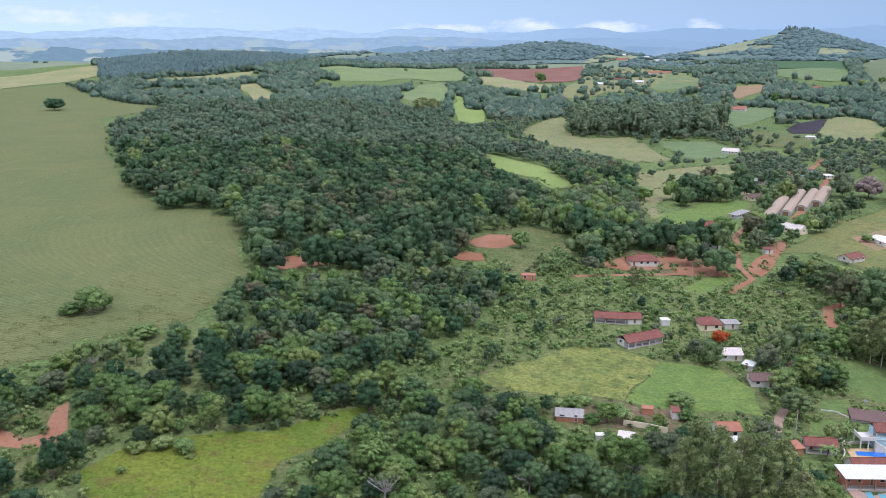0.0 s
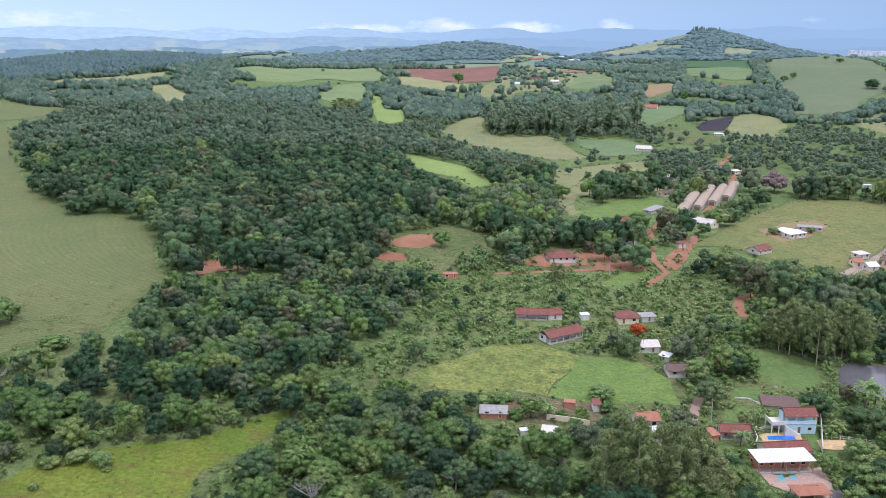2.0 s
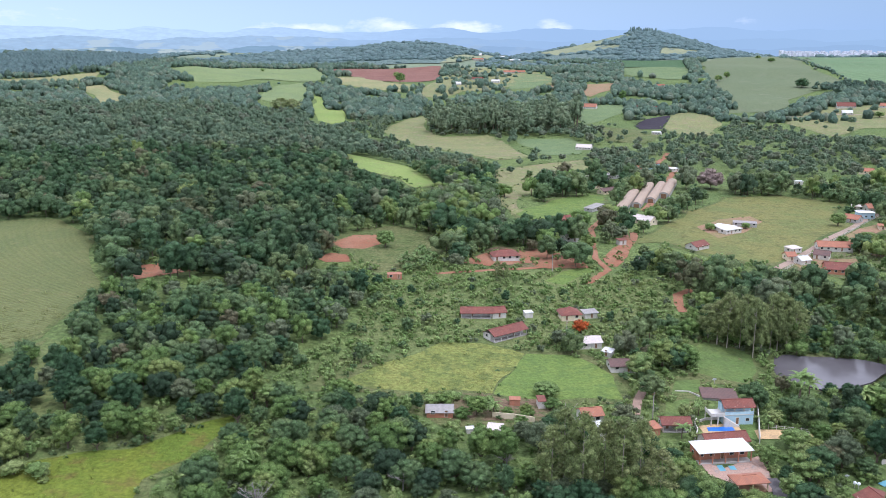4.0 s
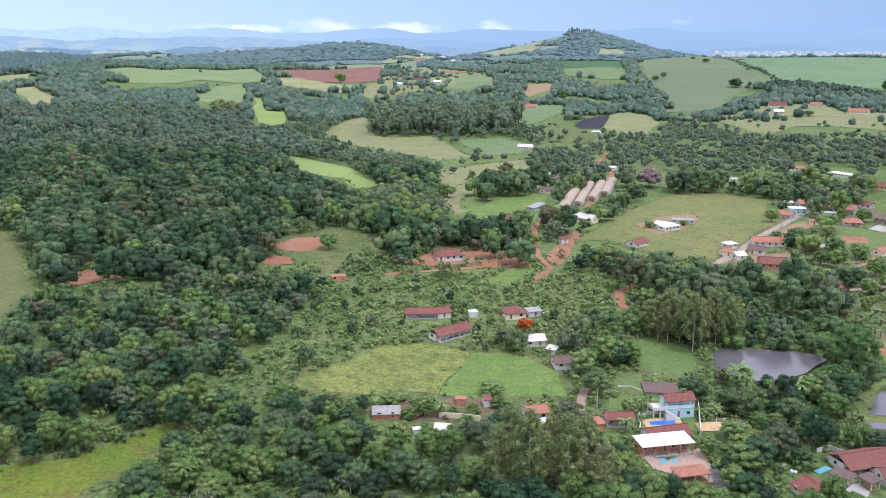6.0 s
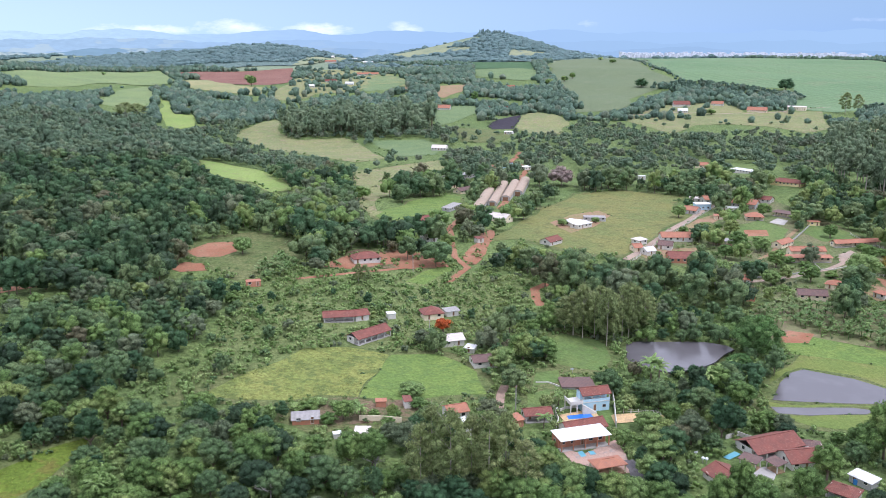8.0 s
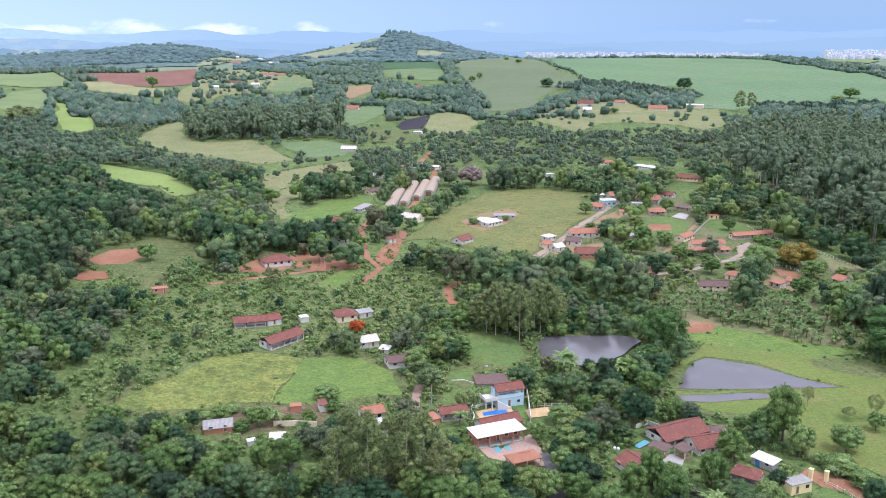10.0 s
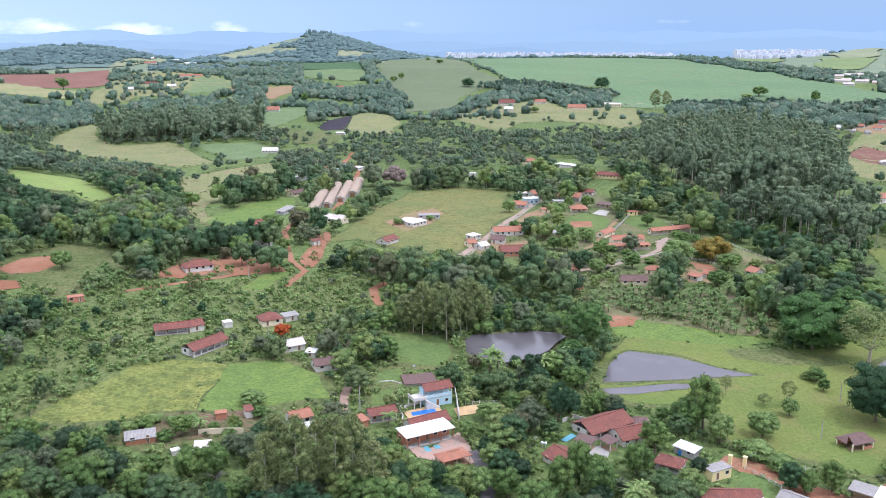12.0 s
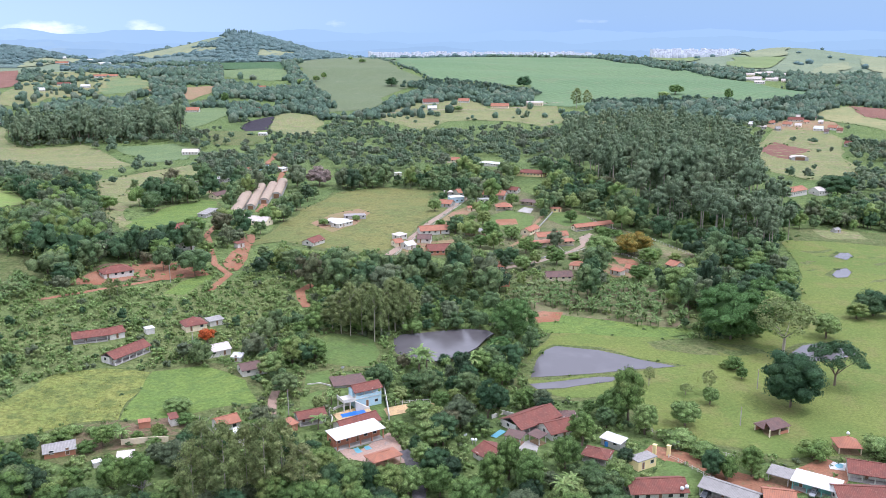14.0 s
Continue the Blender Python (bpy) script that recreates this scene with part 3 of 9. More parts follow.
def house(name, label, x, y, turn, w, d, h, kind, rise, roof_m, wall_m, style="closed", over=0.5, category="house"):
    """A building with its front towards local -y. style: closed, veranda (posts along the front), open (posts all round)."""
    root = new(name)
    m = pose(x, y, 0, 0, 0, turn)
    corners = [m @ Vector((sx * w / 2, sy * d / 2, 0)) for sx, sy in ((-1, -1), (1, -1), (1, 1), (-1, 1))]
    z = float(np.mean([height(c.x, c.y) for c in corners])) + lift(x, y, 2)
    root.matrix_basis = pose(x, y, z, 0, 0, turn)
    wide = [m @ Vector((sx * (w / 2 + 0.5), sy * d / 2 + (0.5 if sy > 0 else -2.2), 0)) for sx, sy in ((-1, -1), (1, -1), (1, 1), (-1, 1))]
    CLEAR.append(([(c.x, c.y) for c in wide], 1.0))
    LATER.append(CLEAR[-1])
    part("roof", roof_bm(kind, w, d, h, rise, over), roof_m, root)
    rnd = random.Random(int(abs(x * 13 + y * 7)))
    if style == "open":
        nx = max(2, int(w / 3.5) + 1)
        for i in range(nx):
            for s in (-1, 1):
                px = -w / 2 + 0.15 + (w - 0.3) * i / (nx - 1)
                py = s * (d / 2 - 0.15)
                part("post", box_bm(px - 0.12, py - 0.12, -1.0, px + 0.12, py + 0.12, h + (rise * 0.8 if kind == "mono" and s > 0 else 0)), wall_m, root)
        part("floor_slab", box_bm(-w / 2, -d / 2, -0.9, w / 2, d / 2, 0.06), M_BARE, root)
        return tagged(root, label, category)
    back = d
    y_front = -d / 2
    if style == "veranda":
        y_front = -d / 2 + min(2.4, d * 0.4)
        nx = max(2, int(w / 3.0) + 1)
        for i in range(nx):
            px = -w / 2 + 0.15 + (w - 0.3) * i / (nx - 1)
            part("post", box_bm(px - 0.13, -d / 2 + 0.02, -1.0, px + 0.13, -d / 2 + 0.28, h), wall_m, root)
        part("floor_slab", box_bm(-w / 2, -d / 2, -0.9, w / 2, y_front, 0.08), M_CONCRETE, root)
    dd = d / 2 - y_front
    bm = shell_bm(w, dd, h, "flat" if style == "veranda" else kind, rise)
    bmesh.ops.translate(bm, verts=bm.verts, vec=(0, (d / 2 + y_front) / 2, 0))
    part("wall", bm, wall_m, root)
    floors = 2 if h > 4.8 else 1
    n = max(1, int(w / 2.8))
    for f in range(floors):
        z0 = f * h / 2
        door = rnd.randrange(n) if f == 0 else -1
        for i in range(n):
            cx = -w / 2 + w * (i + 0.5) / n + rnd.uniform(-0.2, 0.2)
            if w < 3.2 or h < 1.5:
                continue
            if i == door and kind != "barrel":
                opening(root, y_front, cx, z0 + 0.05, 0.95, 2.1, "door")
            elif w > 2.6 and kind != "barrel":
                opening(root, y_front, cx, z0 + 0.95, min(1.3, w / n * 0.6), 1.1, "window")
        if d > 4 and w > 3.2 and h > 1.5 and kind != "barrel":
            for s in (-1, 1):
                side_window(root, s * w / 2, (d / 2 + y_front) / 2, z0 + 1.0, 1.2, 1.1, s)
    if kind == "barrel":
        part("door", box_bm(-w * 0.28, -d / 2 - 0.06, 0, w * 0.28, -d / 2, h + rise * 0.45), M_WOOD, root)
    return tagged(root, label, category)


def blue_house(x, y, turn, w, d):
    """The two-storey house above the pool: open upper gallery, white terrace and outside stairs."""
    root = new("house")
    z = float(height(x, y)) + lift(x, y, 2)
    root.matrix_basis = pose(x, y, z, 0, 0, turn)
    m = pose(x, y, 0, 0, 0, turn)
    foot = [m @ Vector(c) for c in ((-w / 2 - 5, -d / 2 - 3, 0), (w / 2 + 1, -d / 2 - 3, 0), (w / 2 + 1, d / 2 + 1, 0), (-w / 2 - 5, d / 2 + 1, 0))]
    CLEAR.append(([(c.x, c.y) for c in foot], 1.0))
    LATER.append(CLEAR[-1])
    fl, top = 2.9, 5.5
    part("roof", roof_bm("gable", w, d, top, 1.3, 0.45), M_TILE_RED, root, "dark red tiled gable roof")
    part("wall", shell_bm(w, d, fl, "flat", 0), M_WALL_BLUE, root, "light blue plastered lower storey")
    part("gallery_floor", box_bm(-w / 2 - 0.1, -d / 2 - 0.2, fl, w / 2 + 0.1, d / 2 + 0.1, fl + 0.18), M_WALL_WHITE, root)
    bm = shell_bm(w, d * 0.55, top - fl - 0.18, "flat", 0, 0.0)
    bmesh.ops.translate(bm, verts=bm.verts, vec=(0, d * 0.22, fl + 0.18))
    part("upper_wall", bm, M_WALL_BLUE, root, "light blue upper wall set back behind the gallery")
    for i in range(4):
        px = -w / 2 + 0.15 + (w - 0.3) * i / 3
        part("column", box_bm(px - 0.14, -d / 2 - 0.05, fl + 0.18, px + 0.14, -d / 2 + 0.23, top), M_WALL_WHITE, root, "white column")
    part("parapet", box_bm(-w / 2, -d / 2 - 0.12, fl + 0.18, w / 2, -d / 2 - 0.06, fl + 1.05), M_WALL_BLUE, root, "light blue gallery parapet")
    for cx in (-w * 0.25, w * 0.25):
        opening(root, -d * 0.055, cx, fl + 0.95, 1.4, 1.2, "window")
    opening(root, -d / 2, w * 0.3, 0.9, 1.2, 1.0, "window")
    opening(root, -d / 2, -w * 0.05, 0.05, 0.95, 2.1, "door")
    # terrace to the side, on white pillars
    part("terrace", box_bm(-w / 2 - 4.2, -d / 2 - 0.6, fl - 0.1, -w / 2 - 0.11, d / 2 - 0.6, fl + 0.12), M_WALL_WHITE, root, "white terrace slab")
    for px, py in ((-w / 2 - 4.0, -d / 2 - 0.4), (-w / 2 - 2.0, -d / 2 - 0.4), (-w / 2 - 4.0, d / 2 - 0.9)):
        part("pillar", box_bm(px - 0.14, py - 0.14, -1.0, px + 0.14, py + 0.14, fl - 0.1), M_WALL_WHITE, root)
    for c in ((-w / 2 - 4.2, -d / 2 - 0.6, fl + 0.12, -w / 2 - 4.05, d / 2 - 0.6, fl + 0.95), (-w / 2 - 4.05, -d / 2 - 0.6, fl + 0.12, -w / 2 - 0.11, -d / 2 - 0.48, fl + 0.95)):
        part("railing", box_bm(*c), M_WALL_WHITE, root, "white terrace railing")
    n = 15
    for i in range(n):
        xx = -w / 2 - 0.6 + i * 0.30
        part("step", box_bm(xx, -d / 2 - 1.7, -0.8, xx + 0.30, -d / 2 - 0.7, fl * (1 - i / n)), M_WALL_WHITE, root, "white outside stair step")
    return tagged(root, "two-storey light blue house with red tile roof", "house")



def mesh_ob(name, verts, faces, material, parent=None):
    me = bpy.data.meshes.new(name)
    me.from_pydata([tuple(v) for v in verts], [], faces)
    me.update()
    for m in (material if isinstance(material, (list, tuple)) else [material]):
        me.materials.append(m)
    ob = new(name, me)
    ob.parent = parent
    return ob


def quads_ob(name, verts, quads, materials, index=None, smooth_faces=True):
    """One mesh from an array of corners and an array of four-cornered faces."""
    me = bpy.data.meshes.new(name)
    verts, quads = np.asarray(verts, np.float32), np.asarray(quads, np.int32)
    me.vertices.add(len(verts))
    me.vertices.foreach_set("co", verts.ravel())
    me.loops.add(quads.size)
    me.loops.foreach_set("vertex_index", quads.ravel())
    me.polygons.add(len(quads))
    me.polygons.foreach_set("loop_start", np.arange(0, quads.size, 4, dtype=np.int32))
    me.polygons.foreach_set("use_smooth", np.full(len(quads), smooth_faces))
    for m in materials:
        me.materials.append(m)
    if index is not None:
        me.polygons.foreach_set("material_index", np.asarray(index, np.int32))
    me.update(calc_edges=True)
    return me


# the ground: one sheet out to the horizon, finer where the land is looked at
turns = np.radians(np.concatenate([np.arange(-66, 34, 0.6), np.arange(34, 294, 5.0)]))
rings = np.concatenate([[0.0, 50.0, 100.0, 140.0], 165 * np.exp(np.arange(0, 286) * 0.0119), [4990.0]])
ra, rr = np.meshgrid(turns, rings, indexing="ij")
gx, gy = -np.sin(ra) * rr, np.cos(ra) * rr
gv = np.stack([gx, gy, height(gx, gy)], -1).reshape(-1, 3)
na, nr = len(turns), len(rings)
ia, ir = np.meshgrid(np.arange(na), np.arange(nr - 1), indexing="ij")
ja = (ia + 1) % na
gq = np.stack([ia * nr + ir, ia * nr + ir + 1, ja * nr + ir + 1, ja * nr + ir], -1).reshape(-1, 4)
# beyond 2150 m the ground takes the haze-paled colour
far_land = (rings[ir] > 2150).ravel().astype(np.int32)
ground = new("ground", quads_ob("ground", gv, gq[:, ::-1], [M_GROUND, M_FARGRASS_HAZE], far_land))
tagged(ground, "green undergrowth over rolling farm land", "ground", kind="structure")

CLEAR = []          # outlines kept open, each with how open it is
LATER = []          # yards, ponds and houses, where nothing is sown
SOWN = []           # open land with standing blades


def inside(poly, x, y):
    p = np.asarray(poly, float)
    x, y = np.asarray(x, float), np.asarray(y, float)
    res = np.zeros(x.shape, bool)
    near = (x > p[:, 0].min()) & (x < p[:, 0].max()) & (y > p[:, 1].min()) & (y < p[:, 1].max())
    if not near.any():
        return res
    xs, ys = x[near], y[near]
    r = np.zeros(xs.shape, bool)
    for (x1, y1), (x2, y2) in zip(p, np.roll(p, -1, 0)):
        if y1 != y2:
            r ^= ((y1 > ys) != (y2 > ys)) & (xs < (x2 - x1) * (ys - y1) / (y2 - y1) + x1)
    res[near] = r
    return res


def lift(x, y, layer):
    r = np.hypot(x, y)
    return 0.10 + 0.00025 * r + 0.0018 * np.maximum(r - 1600, 0) + 0.02 * layer


def outline(pts, step, wobble):
    """The outline in short steps, slightly uneven."""
    out = []
    for (x1, y1), (x2, y2) in zip(pts, pts[1:] + pts[:1]):
        n = max(1, int(math.hypot(x2 - x1, y2 - y1) / step))
        for i in range(n):
            k = i / n
            x, y = x1 + (x2 - x1) * k, y1 + (y2 - y1) * k
            w = noise.noise_vector(Vector((x / (6 * step), y / (6 * step), 3.1))) * wobble
            out.append((x + w.x, y + w.y))
    return out


def draped(name, pts, material, layer, wobble=1.0):
    from mathutils.geometry import delaunay_2d_cdt
    c = np.mean(pts, 0)
    step = max(2.5, 0.012 * math.hypot(*c))
    ring = outline(pts, step, wobble * step * 0.55)
    p = np.array(ring)
    xs, ys = np.meshgrid(np.arange(p[:, 0].min(), p[:, 0].max(), step * 1.6), np.arange(p[:, 1].min(), p[:, 1].max(), step * 1.6))
    xs, ys = xs.ravel(), ys.ravel()
    keep = inside(ring, xs, ys)
    pts2 = [Vector(q) for q in ring] + [Vector((a, b)) for a, b in zip(xs[keep], ys[keep])]
    vs, _, fs, *_ = delaunay_2d_cdt(pts2, [], [list(range(len(ring)))], 1, 0.01)
    va = np.array([(v.x, v.y) for v in vs])
    z = height(va[:, 0], va[:, 1]) + lift(va[:, 0], va[:, 1], layer)
    return mesh_ob(name, np.c_[va, z], [list(f) for f in fs], material)


def field(name, label, category, material, pts, layer=0, clear=1.0):
    CLEAR.append((pts, clear))
    # dry meadow past 1900 m swaps to its haze-paled copy
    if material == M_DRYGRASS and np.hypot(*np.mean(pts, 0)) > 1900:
        material = M_FARDRY_HAZE
    if layer:
        LATER.append((pts, clear))
    elif material in (M_CORN, M_LUSH, M_ROUGH, M_YELLOWGREEN, M_VALLEY, M_PASTURE):
        SOWN.append((("maize" if material == M_CORN else "long" if material in (M_LUSH, M_YELLOWGREEN) else "short"), pts))
    if layer == 0 and clear > 0.6 and np.hypot(*np.mean(pts, 0)) < 900:
        c = np.mean(pts, 0)
        wide = [tuple(np.array(p) + (np.array(p) - c) / np.hypot(*(np.array(p) - c)) * 4.5) for p in pts]
        tagged(draped("verge", wide, M_ROUGH, -3, 2.5), "rough grassy verge round open land", "grass", kind="structure")
    return tagged(draped(name, pts, material, layer, 1.7 if category in ("meadow", "crop field") else 1.0), label, category, kind="structure")


def road(name, label, material, width, pts, layer=3):
    left, right = [], []
    for i, (x, y) in enumerate(pts):
        ax, ay = pts[max(i - 1, 0)]
        bx, by = pts[min(i + 1, len(pts) - 1)]
        d = math.hypot(bx - ax, by - ay)
        nx, ny = -(by - ay) / d * width / 2, (bx - ax) / d * width / 2
        left.append((x + nx, y + ny)), right.append((x - nx, y - ny))
    ring = left + right[::-1]
    CLEAR.append((ring, 1.0))
    return tagged(draped(name, ring, material, layer, 0.5), label, "road", kind="structure")


def water_mat():
    m, n, l, b = tree_of("pond water")
    pos = n.new("ShaderNodeNewGeometry").outputs["Position"]
    a = noise_node(n, l, pos, 0.06, 3.0)
    l.new(mixed(n, l, ramp(n, l, a, 0.4, 0.65), (0.105, 0.095, 0.10), (0.125, 0.115, 0.12)), b.inputs["Base Color"])
    b.inputs["Roughness"].default_value, b.inputs["IOR"].default_value = 0.2, 1.33
    bp = n.new("ShaderNodeBump")
    bp.inputs["Strength"].default_value, bp.inputs["Distance"].default_value = 0.06, 0.05
    l.new(noise_node(n, l, pos, 1.2, 2.0), bp.inputs["Height"]), l.new(bp.outputs[0], b.inputs["Normal"])
    return m


M_WATER = water_mat()


def pond(label, pts):
    CLEAR.append((pts, 1.0))
    LATER.append((pts, 1.0))
    c = np.mean(pts, 0)
    bank = [tuple(np.array(q) + (np.array(q) - c) / np.hypot(*(np.array(q) - c)) * 2.2) for q in pts]
    tagged(draped("pond_bank", bank, M_ROUGH, 1, 1.5), "rough grassy bank round the water", "grass", kind="structure")
    ring = outline(pts, 2.5, 0.8)
    p = np.array(ring)
    z = float((height(p[:, 0], p[:, 1]) + lift(p[:, 0], p[:, 1], 1)).max()) + 0.05
    n = len(ring)
    verts = [(x, y, z) for x, y in ring] + [(x, y, z - 0.5) for x, y in ring]
    faces = [list(range(n))] + [[i, n + i, n + (i + 1) % n, (i + 1) % n] for i in range(n)]
    ob = mesh_ob("pond", verts, faces, M_WATER)
    return tagged(ob, label, "pond", kind="structure")

# ---- fields, yards, roads and ponds, in plan ----
ZONES = {}
field('crop_field', 'wide grey-green maize field in faint rows beside the forest', 'crop field', M_CORN, [(-791.6, 1016), (-669.9, 1326.4), (-614.2, 1449.2), (-496.8, 1233.7), (-410, 1144.8), (-356.6, 1120.1), (-342.4, 970.9), (-371.3, 924.2), (-331.9, 856.4), (-266.1, 682.5), (-211.1, 561.1), (-178.6, 495.3), (-153.2, 461.2), (-138.7, 469.9), (-123.9, 466.8), (-108.3, 439.9), (-96, 404.2), (-81.2, 359.4), (-89.1, 341.6), (-91, 306.3), (-100, 294.5), (-116, 283.2), (-116, 263.6), (-132.2, 263.2), (-140.5, 257.7), (-189, 222.6)], 0, 1)
field('crop_field', 'pale straw-coloured field on the far rise', 'crop field', M_STRAW, [(-953.1, 1366.5), (-785, 1559.6), (-658, 1679.7), (-596.6, 1534.1), (-645.7, 1468.3), (-685.9, 1358.7), (-786.7, 1124.1)], 0, 1)
field('crop_field', 'pale stubble strip along the plantation', 'crop field', M_STRAW, [(-522.2, 1453), (-473.6, 1524.1), (-356.2, 1615.2), (-341.5, 1624.5), (-347.1, 1572.1), (-445.9, 1432.2), (-493.6, 1410.1)], 0, 1)
field('meadow', 'small dry yellow clearing in the woods', 'meadow', M_STRAW, [(-352, 1482.8), (-319.2, 1508.6), (-271.2, 1416.3), (-244.5, 1382.6), (-268.4, 1243.4), (-314.7, 1386.7)], 0, 1)
field('meadow', 'bright green rough meadow sloping beside the woods', 'meadow', M_LUSH, [(-90.3, 195.7), (-85.1, 204.5), (-69.1, 214.7), (-46.9, 218), (-35.5, 224.2), (-21.3, 235), (-22.9, 225.3), (-29.5, 214), (-42.2, 200.6), (-43.5, 187.5), (-43.5, 176.7), (-75.8, 175.9), (-85.9, 188.3)], 0, 1)
field('dirt_yard', 'bare red earth track bend', 'dirt', M_REDSOIL, [(-129.4, 216.8), (-119.8, 216), (-110.8, 211.2), (-106.9, 214.3), (-111.3, 230.5), (-109.4, 233.6), (-102, 217.8), (-102.6, 208.6), (-109, 205.9), (-124.5, 207.5)], 2, 1)
field('dirt_yard', 'bare red earth patch under the trees', 'dirt', M_REDSOIL, [(-76, 381), (-63.2, 384.8), (-47.4, 382.6), (-48.2, 371.9), (-60.5, 367), (-71.9, 361.4)], 2, 1)
field('meadow', 'rough grass round the red track', 'meadow', M_ROUGH, [(-133.9, 225.2), (-116, 227.6), (-107.1, 233.1), (-98.6, 214.4), (-96.3, 196.7), (-96.1, 183.9), (-114.4, 188.5)], 0, 0.35)
field('meadow', 'shrubby strip of grass below the maize', 'meadow', M_ROUGH, [(-114.2, 278.5), (-96.4, 289.4), (-89.8, 297.8), (-89, 284.4), (-98, 264.4), (-110.7, 255)], 0, 0.6)
# the three wood floors carry haze in their colour
field('wood_floor', 'hazy dark wooded ridge', 'wood', M_WOODFLOOR_HAZE, [(-335.7, 1742), (-323.3, 2535.5), (-69.5, 2797.1), (234.5, 2802.2), (392.7, 2677.4), (593.5, 2720), (702.8, 2949.4), (465.1, 2511.3), (351.5, 2212.2), (181.6, 2194.5), (-56.6, 2191.3), (-228.3, 1783.4)], 0, 0)
field('wood_floor', 'hazy wooded hill top', 'wood', M_WOODFLOOR_HAZE, [(719.7, 2898), (911.2, 2708.9), (1074, 2794.7), (1210, 2984), (1353, 2875.6), (1372.6, 2577.3), (1305.2, 2308.6), (939.5, 2033.4), (926.4, 2334.9), (753.1, 2383.9)], 0, 0)
field('wood_floor', 'dark haze-tinted plantation floor', 'wood', M_WOODFLOOR_HAZE, [(-589.6, 1515.3), (-1707.7, 4421.7), (-609, 1818.8), (-382.8, 1793.6), (-394.8, 2759.9), (-260.7, 1819.4), (-349.9, 1635), (-482.9, 1554.7), (-532, 1481.4)], 0, 0)
field('crop_field', 'pale green field on the far slope', 'crop field', M_PALEGREEN, [(-246.3, 1734.6), (-211.7, 1809.7), (-109.3, 1989), (32.9, 2117.7), (60.5, 1777), (-16, 1733.9), (-56.4, 1727.1), (-110.1, 1628.3), (-180.4, 1597.8), (-221.8, 1649.1)], 0, 1)
field('ploughed_field', 'ploughed red-brown field on the ridge', 'field', M_PLOUGH, [(50.1, 2053.4), (201.4, 2118.5), (345.8, 2142.3), (272.8, 1795.4), (226.5, 1709.1), (164.1, 1736.3), (108.6, 1890.9)], 0, 1)
field('meadow', 'dry yellow pasture below the ploughed ridge', 'meadow', M_STRAW, [(66.2, 1836.8), (145.8, 1918.5), (161.3, 1708.4), (207.8, 1632.8), (187.3, 1528.6), (131.5, 1610.6), (75.5, 1688.3)], 0, 1)
field('crop_field', 'light green field between woods', 'crop field', M_PALEGREEN, [(-80.4, 1401.7), (-43.5, 1593.4), (-0.7, 1720), (13.5, 1491.9), (-6.3, 1328), (-37.1, 1293.5)], 0, 1)
field('meadow', 'lime green clearing in the woods', 'meadow', M_LIME, [(14.9, 1467.9), (33.2, 1427.6), (36.4, 1247.5), (66.1, 1246.2), (56.2, 1151.6), (33.9, 1124), (11.8, 1146.4)], 0, 1)
field('meadow', 'pale yellow-green meadow round the tall wood', 'meadow', M_DRYGRASS, [(97.8, 1076.1), (141.2, 1193.7), (174.4, 1253.9), (155.3, 1080.4), (161, 1027.5), (218.4, 1006.6), (222.9, 933.3), (213.8, 797.9), (173.8, 777.8), (146.4, 863.7), (112.4, 958.4)], 0, 1)
field('meadow', 'bright green grass clearing below the forest', 'meadow', M_LIME, [(34.4, 754.7), (53.3, 742.1), (81.8, 702.8), (88.4, 622.2), (92.6, 586.7), (73.8, 573.8), (67.2, 614.3), (49, 632.6), (39.7, 643.3)], 0, 1)
field('crop_field', 'green field beside the tall wood', 'crop field', M_GREEN_HAZY, [(242.3, 969.7), (292.6, 929.5), (289.7, 861.1), (269.1, 813.6), (233.6, 815.7), (233.9, 905.8)], 0, 1)
field('meadow', 'olive pasture in the valley bottom', 'meadow', M_DRYGRASS, [(162.6, 719.3), (182.5, 722.8), (211.1, 719.2), (247.3, 731.3), (230, 694.9), (183.4, 682.8), (159, 624.6), (131, 561.4), (122, 503.4), (128.1, 499.3), (114.2, 479.6), (128.3, 561.5)], 0, 0.8)
field('meadow', 'open olive valley pasture with a few shrubs', 'meadow', M_DRYGRASS, [(139.6, 619.5), (168.2, 717.6), (202.7, 740.8), (251.2, 755.3), (239.9, 699.0), (195.4, 663.8), (156.9, 583.3), (135.4, 535.1), (117.1, 479.9), (118.0, 509.5)], 0, 0.93)
field('crop_field', 'green crop plot in the valley', 'crop field', M_NEARGREEN, [(121.5, 491.2), (157.9, 537.8), (199.6, 566.9), (204.7, 555.5), (180.3, 511.7), (142.9, 472.4), (121.2, 470.1)], 0, 1)
field('meadow', 'grassy slope with a few bushes', 'meadow', M_ROUGH, [(11.8, 409.3), (20.5, 423.5), (35.3, 435.6), (50.1, 440.2), (59.2, 418.8), (64.7, 400.8), (59.5, 385.9), (47, 374.1), (31.1, 364.7), (25.5, 383.7), (16.1, 393.2)], 0, 1)
field('dirt_yard', 'bare red earth on the grassy slope', 'dirt', M_REDSOIL, [(11.8, 408.3), (23.2, 422.9), (34.6, 422.1), (35.6, 404.9), (26.5, 396.6), (16.4, 397.7)], 2, 1)
field('dirt_yard', 'reddish rubble clearing at the forest edge', 'dirt', M_REDSOIL, [(3.4, 385), (11.1, 392.3), (18.3, 387.6), (18.8, 376.5), (8, 377.4)], 2, 1)
